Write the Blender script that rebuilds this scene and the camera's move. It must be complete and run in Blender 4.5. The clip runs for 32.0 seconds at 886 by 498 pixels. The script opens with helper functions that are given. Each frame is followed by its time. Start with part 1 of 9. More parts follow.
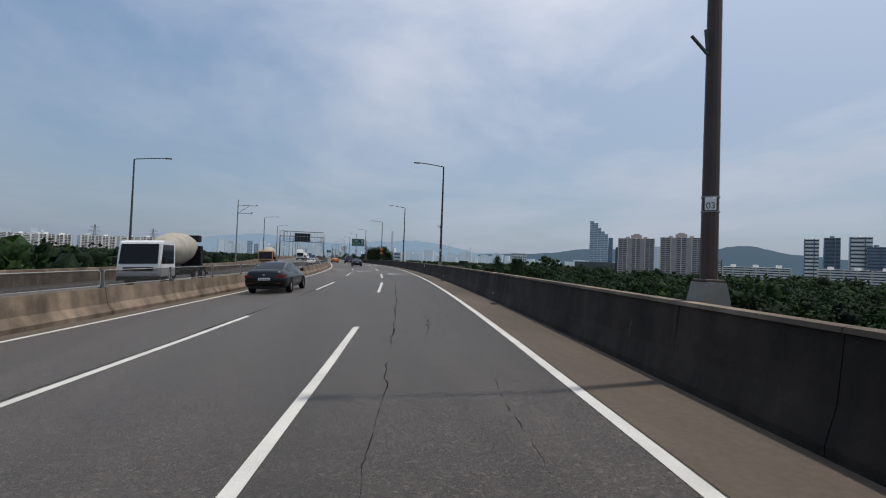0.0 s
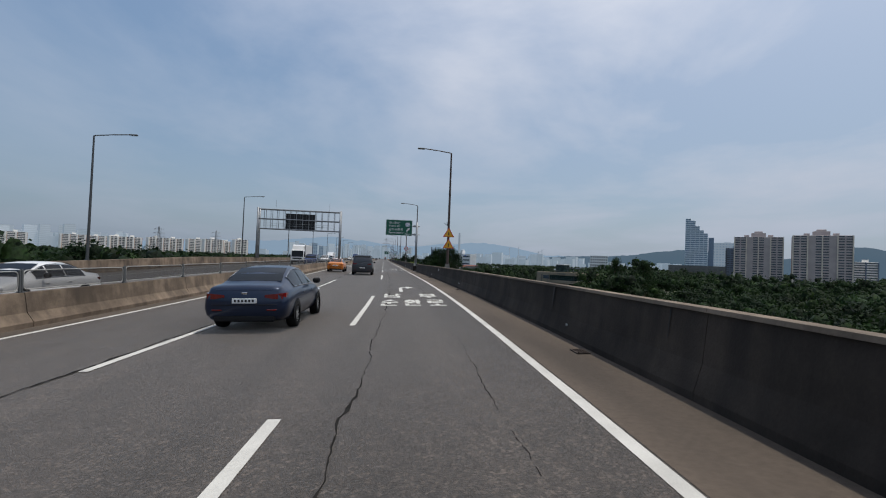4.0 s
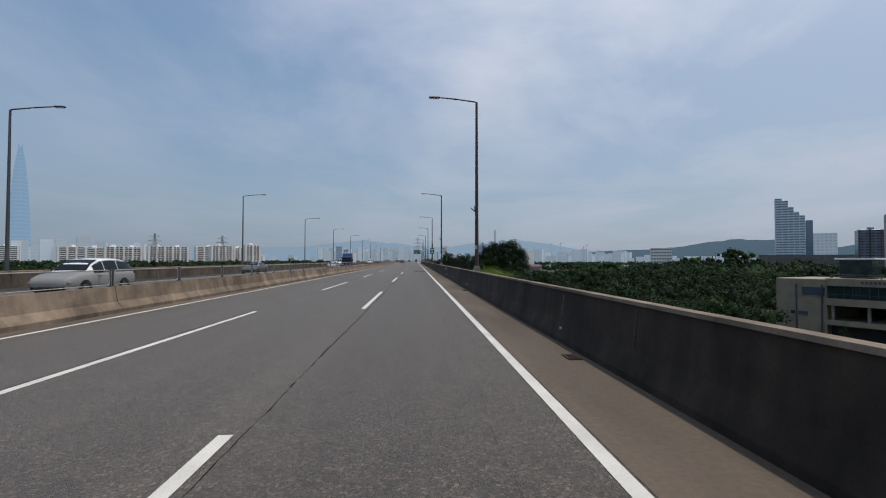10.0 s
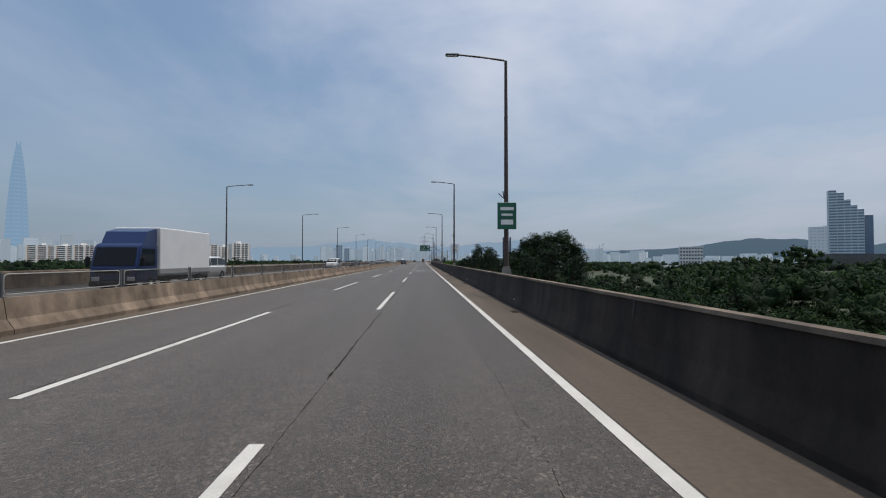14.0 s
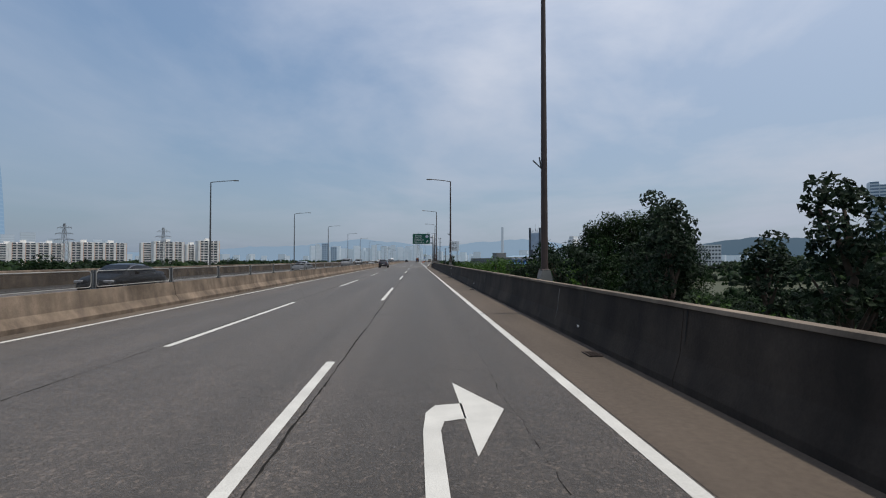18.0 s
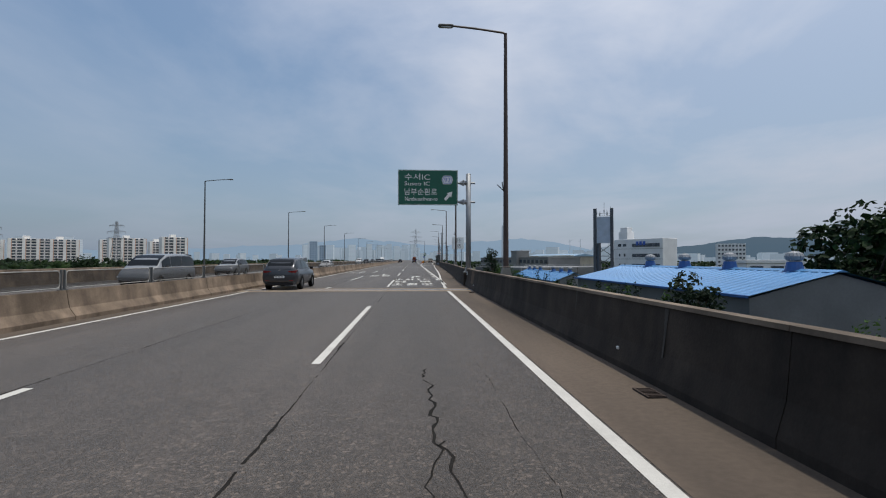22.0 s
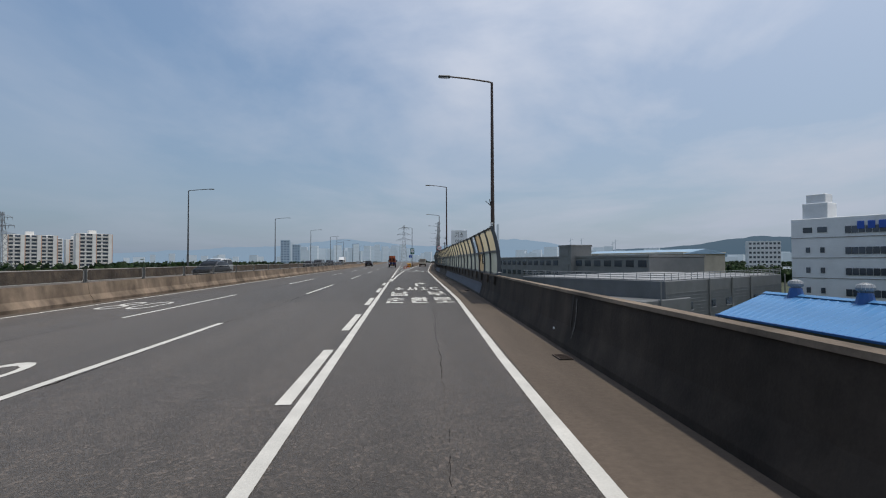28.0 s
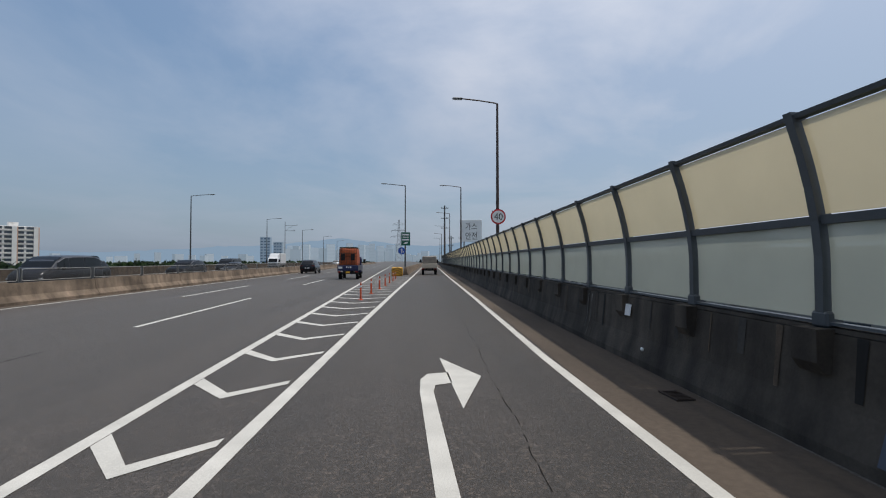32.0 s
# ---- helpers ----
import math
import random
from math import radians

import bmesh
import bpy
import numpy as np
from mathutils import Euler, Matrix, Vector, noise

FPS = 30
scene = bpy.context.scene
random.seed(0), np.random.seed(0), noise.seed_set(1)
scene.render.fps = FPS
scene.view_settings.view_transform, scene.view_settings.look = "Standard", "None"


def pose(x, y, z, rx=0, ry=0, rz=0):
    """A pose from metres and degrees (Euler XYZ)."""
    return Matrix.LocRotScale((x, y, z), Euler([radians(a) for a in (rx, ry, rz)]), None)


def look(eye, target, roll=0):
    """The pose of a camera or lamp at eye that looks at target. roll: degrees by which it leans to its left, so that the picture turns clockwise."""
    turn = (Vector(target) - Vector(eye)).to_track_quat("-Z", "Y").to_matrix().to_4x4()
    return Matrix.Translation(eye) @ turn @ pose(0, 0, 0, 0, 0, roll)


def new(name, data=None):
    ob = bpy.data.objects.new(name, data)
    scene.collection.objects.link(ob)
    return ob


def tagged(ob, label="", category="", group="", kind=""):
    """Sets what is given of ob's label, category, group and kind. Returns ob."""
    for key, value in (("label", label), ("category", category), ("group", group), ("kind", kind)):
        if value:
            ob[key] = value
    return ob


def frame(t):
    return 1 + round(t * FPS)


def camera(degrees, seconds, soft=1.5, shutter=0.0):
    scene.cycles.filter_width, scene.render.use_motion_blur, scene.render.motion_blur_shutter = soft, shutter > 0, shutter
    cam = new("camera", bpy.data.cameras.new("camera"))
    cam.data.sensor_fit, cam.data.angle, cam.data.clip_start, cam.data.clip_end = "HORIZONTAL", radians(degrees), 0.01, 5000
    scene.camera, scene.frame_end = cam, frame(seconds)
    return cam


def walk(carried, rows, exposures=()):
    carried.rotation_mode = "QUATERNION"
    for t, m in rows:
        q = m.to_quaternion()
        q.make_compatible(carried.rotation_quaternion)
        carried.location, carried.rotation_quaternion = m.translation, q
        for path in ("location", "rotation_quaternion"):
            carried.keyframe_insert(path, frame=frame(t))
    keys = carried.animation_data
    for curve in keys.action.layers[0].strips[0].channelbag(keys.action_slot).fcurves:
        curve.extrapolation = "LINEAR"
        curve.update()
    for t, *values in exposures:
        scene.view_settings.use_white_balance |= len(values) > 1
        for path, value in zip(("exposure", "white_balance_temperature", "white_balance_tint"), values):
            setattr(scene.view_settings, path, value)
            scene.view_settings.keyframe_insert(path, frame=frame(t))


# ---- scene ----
# ---------------------------------------------------------------- the road's line
# s runs along the line between the second and the third lane, u to the right of it.
# A left-hand bend runs out at s = 160; beyond, the road lies along +Y.
STEP = 0.5
S_AXIS = np.arange(-200.0, 1600.0, STEP)
BEND = np.where(S_AXIS < 120, 0.0018, np.where(S_AXIS < 160, 0.0018 * (160 - S_AXIS) / 40, 0.0))
HEAD = -np.cumsum(BEND[::-1])[::-1] * STEP
X_AXIS = np.cumsum(-np.sin(HEAD)) * STEP
Y_AXIS = np.cumsum(np.cos(HEAD)) * STEP
ZERO = int(np.argmin(np.abs(S_AXIS - 200)))
X_AXIS -= X_AXIS[ZERO]
Y_AXIS -= Y_AXIS[ZERO] - 200


def heading(s):
    return float(np.interp(s, S_AXIS, HEAD))


def bank(s):
    """Degrees by which the road leans to the left in the bend."""
    return float(np.interp(s, (108.0, 164.0), (2.25, 0.0)))


def at(s, u, z=0.0):
    """World point at s along the road, u to the right, z above the carriageway."""
    h = heading(s)
    lift = u * math.tan(radians(bank(s)))
    return Vector((float(np.interp(s, S_AXIS, X_AXIS)) + u * math.cos(h), float(np.interp(s, S_AXIS, Y_AXIS)) + u * math.sin(h), z + lift))


def on_road(s, u, z=0.0, turn=0.0):
    """Pose that lies on the leaning road, its +Y along it."""
    p = at(s, u, z)
    return pose(p.x, p.y, p.z, 0, -bank(s), math.degrees(heading(s))) @ pose(0, 0, 0, 0, 0, turn)


def upright(s, u, z=0.0, turn=0.0):
    """Pose of what stands plumb beside the road, its +Y along it."""
    p = at(s, u, z)
    return pose(p.x, p.y, p.z, 0, 0, math.degrees(heading(s)) + turn)


# ---------------------------------------------------------------- camera
EYE = 1.62
cam = camera(86.1, 32.0, soft=1.1)
# seconds, s, u, turn to the left of the road, pitch, lean
DRIVE = [
    (0.0, 26.15, 1.20, -3.37, 1.36, 0.13),
    (0.5, 35.83, 1.18, -3.47, 1.36, 0.05),
    (1.0, 45.53, 1.17, -3.61, 1.36, 0.00),
    (1.5, 55.28, 1.18, -3.80, 1.35, 0.01),
    (2.0, 65.04, 1.22, -3.91, 1.36, 0.03),
    (2.5, 74.76, 1.28, -3.79, 1.36, 0.03),
    (3.0, 84.53, 1.33, -3.59, 1.37, 0.01),
    (3.5, 94.45, 1.33, -3.45, 1.38, 0.03),
    (4.0, 104.58, 1.32, -3.41, 1.39, 0.05),
    (4.5, 115.00, 1.34, -3.48, 1.40, 0.06),
    (5.0, 125.58, 1.38, -3.62, 1.41, 0.07),
    (5.5, 136.22, 1.43, -3.76, 1.41, 0.06),
    (6.0, 146.80, 1.47, -3.84, 1.41, 0.03),
    (6.5, 157.19, 1.50, -3.79, 1.39, -0.01),
    (7.0, 167.29, 1.51, -3.55, 1.35, -0.07),
    (7.5, 177.23, 1.52, -3.27, 1.30, -0.12),
    (8.0, 187.10, 1.53, -3.06, 1.25, -0.14),
    (8.5, 196.98, 1.54, -3.02, 1.23, -0.10),
    (9.0, 206.93, 1.58, -3.09, 1.25, -0.05),
    (9.5, 216.98, 1.67, -3.20, 1.30, -0.04),
    (10.0, 227.07, 1.75, -3.27, 1.36, -0.02),
    (10.5, 237.11, 1.78, -3.20, 1.39, 0.09),
    (11.0, 247.16, 1.77, -3.02, 1.39, 0.21),
    (11.5, 257.24, 1.72, -2.75, 1.37, 0.26),
    (12.0, 267.33, 1.65, -2.51, 1.35, 0.24),
    (12.5, 277.39, 1.59, -2.41, 1.34, 0.14),
    (13.0, 287.41, 1.53, -2.41, 1.34, 0.04),
    (13.5, 297.40, 1.49, -2.43, 1.34, -0.01),
    (14.0, 307.33, 1.45, -2.49, 1.35, -0.01),
    (14.5, 317.20, 1.42, -2.58, 1.35, 0.02),
    (15.0, 327.00, 1.40, -2.70, 1.35, 0.06),
    (15.5, 336.71, 1.38, -2.84, 1.34, 0.10),
    (16.0, 346.33, 1.37, -3.01, 1.34, 0.11),
    (16.5, 355.84, 1.36, -3.20, 1.33, 0.09),
    (17.0, 365.27, 1.36, -3.32, 1.32, 0.06),
    (17.5, 374.64, 1.35, -3.27, 1.31, 0.03),
    (18.0, 383.95, 1.35, -3.22, 1.30, 0.02),
    (18.5, 393.18, 1.35, -3.31, 1.31, -0.00),
    (19.0, 402.34, 1.36, -3.42, 1.33, -0.01),
    (19.5, 411.45, 1.38, -3.42, 1.33, 0.00),
    (20.0, 420.52, 1.40, -3.41, 1.33, 0.02),
    (20.5, 429.52, 1.44, -3.48, 1.33, 0.04),
    (21.0, 438.45, 1.48, -3.57, 1.31, 0.03),
    (21.5, 447.29, 1.49, -3.57, 1.28, -0.02),
    (22.0, 456.12, 1.50, -3.59, 1.26, -0.06),
    (22.5, 464.98, 1.52, -3.71, 1.29, -0.03),
    (23.0, 473.78, 1.58, -3.91, 1.34, 0.04),
    (23.5, 482.44, 1.72, -4.17, 1.37, 0.08),
    (24.0, 490.95, 1.96, -4.50, 1.39, 0.08),
    (24.5, 499.33, 2.29, -4.89, 1.37, 0.01),
    (25.0, 507.67, 2.68, -5.26, 1.34, -0.05),
    (25.5, 516.05, 3.06, -5.48, 1.33, -0.04),
    (26.0, 524.48, 3.43, -5.57, 1.33, 0.01),
    (26.5, 532.96, 3.79, -5.53, 1.34, 0.09),
    (27.0, 541.48, 4.14, -5.38, 1.36, 0.16),
    (27.5, 550.06, 4.46, -5.11, 1.38, 0.20),
    (28.0, 558.70, 4.76, -4.73, 1.39, 0.19),
    (28.5, 567.40, 5.03, -4.25, 1.40, 0.11),
    (29.0, 576.20, 5.26, -3.82, 1.40, 0.01),
    (29.5, 585.30, 5.45, -3.60, 1.40, -0.05),
    (30.0, 594.42, 5.62, -3.66, 1.39, -0.08),
    (30.5, 603.50, 5.77, -4.06, 1.38, -0.10),
    (31.0, 612.58, 5.95, -4.55, 1.37, -0.09),
    (31.5, 621.68, 6.17, -4.89, 1.38, -0.05),
    (32.0, 630.80, 6.41, -5.16, 1.39, 0.02),
]
rows = []
for t, s, u, turn, up, lean in DRIVE:
    p = at(s, u, EYE)
    rows.append((t, pose(p.x, p.y, p.z, 90 + up, 0, math.degrees(heading(s)) + turn) @ pose(0, 0, 0, 0, 0, bank(s) - lean)))
walk(cam, rows)

# ---------------------------------------------------------------- sky, sun, exposure
SUN_UP, SUN_AZ = 76.0, 90.0   # the sun stands to the right of the road, high
scene.view_settings.exposure = 0.0
world = bpy.data.worlds.new("sky")
scene.world = world
world.use_nodes = True
wn, wl = world.node_tree.nodes, world.node_tree.links
wn.clear()
out = wn.new("ShaderNodeOutputWorld")
bg = wn.new("ShaderNodeBackground")
sky = wn.new("ShaderNodeTexSky")
sky.sky_type = "NISHITA"
sky.sun_disc = False
sky.sun_elevation, sky.sun_rotation = radians(SUN_UP), radians(SUN_AZ)
sky.air_density, sky.dust_density, sky.ozone_density = 1.0, 1.6, 1.3
geo = wn.new("ShaderNodeNewGeometry")
tc = wn.new("ShaderNodeTexCoord")
sep = wn.new("ShaderNodeSeparateXYZ")
wl.new(tc.outputs["Generated"], sep.inputs[0])
# thin high cloud on a plane overhead
up = wn.new("ShaderNodeMath"); up.operation = "MAXIMUM"; up.inputs[1].default_value = 0.0
wl.new(sep.outputs["Z"], up.inputs[0])
lift = wn.new("ShaderNodeMath"); lift.operation = "ADD"; lift.inputs[1].default_value = 0.12
wl.new(up.outputs[0], lift.inputs[0])
div = wn.new("ShaderNodeVectorMath"); div.operation = "DIVIDE"
comb = wn.new("ShaderNodeCombineXYZ")
for k in range(3):
    wl.new(lift.outputs[0], comb.inputs[k])
wl.new(tc.outputs["Generated"], div.inputs[0])
wl.new(comb.outputs[0], div.inputs[1])
mapn = wn.new("ShaderNodeMapping")
mapn.inputs["Rotation"].default_value = (0, 0, radians(28))
mapn.inputs["Scale"].default_value = (0.55, 0.42, 0.0)
mapn.inputs["Location"].default_value = (0.35, 0.2, 0)
wl.new(div.outputs[0], mapn.inputs[0])
cloud = wn.new("ShaderNodeTexNoise")
cloud.inputs["Scale"].default_value, cloud.inputs["Detail"].default_value = 1.25, 9
cloud.inputs["Roughness"].default_value, cloud.inputs["Distortion"].default_value = 0.55, 0.35
wl.new(mapn.outputs[0], cloud.inputs["Vector"])
ramp = wn.new("ShaderNodeValToRGB")
ramp.color_ramp.elements[0].position, ramp.color_ramp.elements[1].position = 0.42, 0.66
ramp.color_ramp.elements[1].color = (0.80, 0.80, 0.80, 1)
wl.new(cloud.outputs["Fac"], ramp.inputs[0])
# haze thickens towards the horizon
haze = wn.new("ShaderNodeMapRange")
haze.inputs["From Min"].default_value, haze.inputs["From Max"].default_value = 0.0, 0.46
haze.inputs["To Min"].default_value, haze.inputs["To Max"].default_value = 0.88, 0.0
wl.new(up.outputs[0], haze.inputs["Value"])
mixc = wn.new("ShaderNodeMixRGB")
mixc.inputs["Color2"].default_value = (6.25, 6.5, 7.25, 1)
# bright veil on the sun's side
sdir = wn.new("ShaderNodeVectorMath"); sdir.operation = "DOT_PRODUCT"
sdir.inputs[1].default_value = (math.cos(radians(SUN_UP)), 0, math.sin(radians(SUN_UP)))
wl.new(tc.outputs["Generated"], sdir.inputs[0])
veil = wn.new("ShaderNodeMapRange")
veil.inputs["From Min"].default_value, veil.inputs["From Max"].default_value = 0.18, 0.85
veil.inputs["To Min"].default_value, veil.inputs["To Max"].default_value = 0.0, 0.75
wl.new(sdir.outputs["Value"], veil.inputs["Value"])
both = wn.new("ShaderNodeMath"); both.operation = "ADD"; both.use_clamp = True
wl.new(ramp.outputs[0], both.inputs[0])
wl.new(veil.outputs[0], both.inputs[1])
# the sky away from the sun is clearer and deeper blue
side = wn.new("ShaderNodeMapRange")
side.inputs["From Min"].default_value, side.inputs["From Max"].default_value = -0.75, 0.35
side.inputs["To Min"].default_value, side.inputs["To Max"].default_value = 0.25, 1.0
wl.new(sep.outputs["X"], side.inputs["Value"])
less = wn.new("ShaderNodeMath"); less.operation = "MULTIPLY"
wl.new(both.outputs[0], less.inputs[0])
wl.new(side.outputs[0], less.inputs[1])
wl.new(less.outputs[0], mixc.inputs["Fac"])
clear = wn.new("ShaderNodeMixRGB"); clear.blend_type = "MULTIPLY"
clear.inputs["Fac"].default_value = 1.0
clear.inputs["Color2"].default_value = (0.92, 1.05, 1.07, 1)
wl.new(sky.outputs[0], clear.inputs["Color1"])
wl.new(clear.outputs[0], mixc.inputs["Color1"])
mixh = wn.new("ShaderNodeMixRGB")
hazec = wn.new("ShaderNodeMixRGB")
hazec.inputs["Color1"].default_value = (1.45, 1.93, 2.72, 1)
hazec.inputs["Color2"].default_value = (2.9, 3.34, 4.18, 1)
wl.new(side.outputs[0], hazec.inputs["Fac"])
wl.new(hazec.outputs[0], mixh.inputs["Color2"])
wl.new(haze.outputs[0], mixh.inputs["Fac"])
wl.new(mixc.outputs[0], mixh.inputs["Color1"])
wl.new(mixh.outputs[0], bg.inputs["Color"])
bg.inputs["Strength"].default_value = 0.118
wl.new(bg.outputs[0], out.inputs["Surface"])

sun_data = bpy.data.lights.new("sun", "SUN")
sun_data.energy, sun_data.angle, sun_data.color = 2.6, radians(1.2), (1.0, 0.95, 0.87)
sun = new("sun", sun_data)
sun.matrix_world = look((0, 0, 60), (-math.cos(radians(SUN_UP)), 0, 60 - math.sin(radians(SUN_UP))))

# ---------------------------------------------------------------- materials
def material(name, base, rough=0.8, metal=0.0, vary=0.15, scale=3.0, fine=0.0, fine_scale=60.0, bump=0.0, bump_scale=40.0,
             island=0.0, rnd=0.0, tint=None, coat=0.0, stretch=(1, 1, 1), spec=0.5):
    """Base colour broken by a broad and a fine noise, with a fine relief."""
    m = bpy.data.materials.new(name)
    m.use_nodes = True
    n, l = m.node_tree.nodes, m.node_tree.links
    b = n["Principled BSDF"]
    b.inputs["Roughness"].default_value, b.inputs["Metallic"].default_value = rough, metal
    b.inputs["Specular IOR Level"].default_value = spec
    if coat:
        b.inputs["Coat Weight"].default_value, b.inputs["Coat Roughness"].default_value = coat, 0.05
    base = tuple(base) + (1.0,)
    other = tuple(tint) + (1.0,) if tint else tuple(c * (1 - 2 * vary) for c in base[:3]) + (1.0,)
    co = n.new("ShaderNodeTexCoord")
    mp = n.new("ShaderNodeMapping")
    mp.inputs["Scale"].default_value = stretch
    l.new(co.outputs["Object"], mp.inputs[0])
    t1 = n.new("ShaderNodeTexNoise")
    t1.inputs["Scale"].default_value, t1.inputs["Detail"].default_value = scale, 5
    l.new(mp.outputs[0], t1.inputs["Vector"])
    r1 = n.new("ShaderNodeMapRange")
    r1.inputs["From Min"].default_value, r1.inputs["From Max"].default_value = 0.3, 0.7
    l.new(t1.outputs["Fac"], r1.inputs["Value"])
    mx = n.new("ShaderNodeMixRGB")
    mx.inputs["Color1"].default_value, mx.inputs["Color2"].default_value = base, other
    l.new(r1.outputs[0], mx.inputs["Fac"])
    col = mx.outputs[0]

    def times(socket, lo, hi, colour):
        r = n.new("ShaderNodeMapRange")
        r.inputs["To Min"].default_value, r.inputs["To Max"].default_value = lo, hi
        l.new(socket, r.inputs["Value"])
        k = n.new("ShaderNodeVectorMath")
        k.operation = "SCALE"
        l.new(colour, k.inputs[0])
        l.new(r.outputs[0], k.inputs["Scale"])
        return k.outputs[0]

    if fine:
        t2 = n.new("ShaderNodeTexNoise")
        t2.inputs["Scale"].default_value, t2.inputs["Detail"].default_value = fine_scale, 3
        l.new(co.outputs["Object"], t2.inputs["Vector"])
        col = times(t2.outputs["Fac"], 1 - 2 * fine, 1 + 2 * fine, col)
    if island:
        g = n.new("ShaderNodeNewGeometry")
        col = times(g.outputs["Random Per Island"], 1 - island, 1 + island, col)
    if rnd:
        o = n.new("ShaderNodeObjectInfo")
        col = times(o.outputs["Random"], 1 - rnd, 1 + rnd, col)
    l.new(col, b.inputs["Base Color"])
    if bump:
        t3 = n.new("ShaderNodeTexNoise")
        t3.inputs["Scale"].default_value, t3.inputs["Detail"].default_value = bump_scale, 4
        l.new(co.outputs["Object"], t3.inputs["Vector"])
        bp = n.new("ShaderNodeBump")
        bp.inputs["Strength"].default_value, bp.inputs["Distance"].default_value = bump, 0.02
        l.new(t3.outputs["Fac"], bp.inputs["Height"])
        l.new(bp.outputs[0], b.inputs["Normal"])
    return m


def glow(name, colour, strength):
    m = bpy.data.materials.new(name)
    m.use_nodes = True
    n, l = m.node_tree.nodes, m.node_tree.links
    b = n["Principled BSDF"]
    b.inputs["Base Color"].default_value = (0.02, 0.02, 0.02, 1)
    b.inputs["Emission Color"].default_value = (*colour, 1)
    b.inputs["Emission Strength"].default_value = strength
    b.inputs["Roughness"].default_value = 1.0
    b.inputs["Specular IOR Level"].default_value = 0.0
    return m


def sheer(name, base, through_share, rough=0.5, translucent=0.0):
    """A see-through sheet: part of the light passes, the rest meets a coloured surface."""
    m = bpy.data.materials.new(name)
    m.use_nodes = True
    n, l = m.node_tree.nodes, m.node_tree.links
    b, o = n["Principled BSDF"], n["Material Output"]
    t = n.new("ShaderNodeTexNoise")
    t.inputs["Scale"].default_value, t.inputs["Detail"].default_value = 1.3, 5
    co = n.new("ShaderNodeTexCoord")
    l.new(co.outputs["Object"], t.inputs["Vector"])
    mc = n.new("ShaderNodeMixRGB")
    mc.inputs["Color1"].default_value = (*base, 1)
    mc.inputs["Color2"].default_value = (*(c * 0.8 for c in base), 1)
    l.new(t.outputs["Fac"], mc.inputs["Fac"])
    l.new(mc.outputs[0], b.inputs["Base Color"])
    b.inputs["Roughness"].default_value = rough
    first = b.outputs[0]
    if translucent:
        tr = n.new("ShaderNodeBsdfTranslucent")
        l.new(mc.outputs[0], tr.inputs["Color"])
        m1 = n.new("ShaderNodeMixShader")
        m1.inputs[0].default_value = translucent
        l.new(first, m1.inputs[1])
        l.new(tr.outputs[0], m1.inputs[2])
        first = m1.outputs[0]
    tp = n.new("ShaderNodeBsdfTransparent")
    m2 = n.new("ShaderNodeMixShader")
    m2.inputs[0].default_value = through_share
    l.new(first, m2.inputs[1])
    l.new(tp.outputs[0], m2.inputs[2])
    l.new(m2.outputs[0], o.inputs["Surface"])
    return m


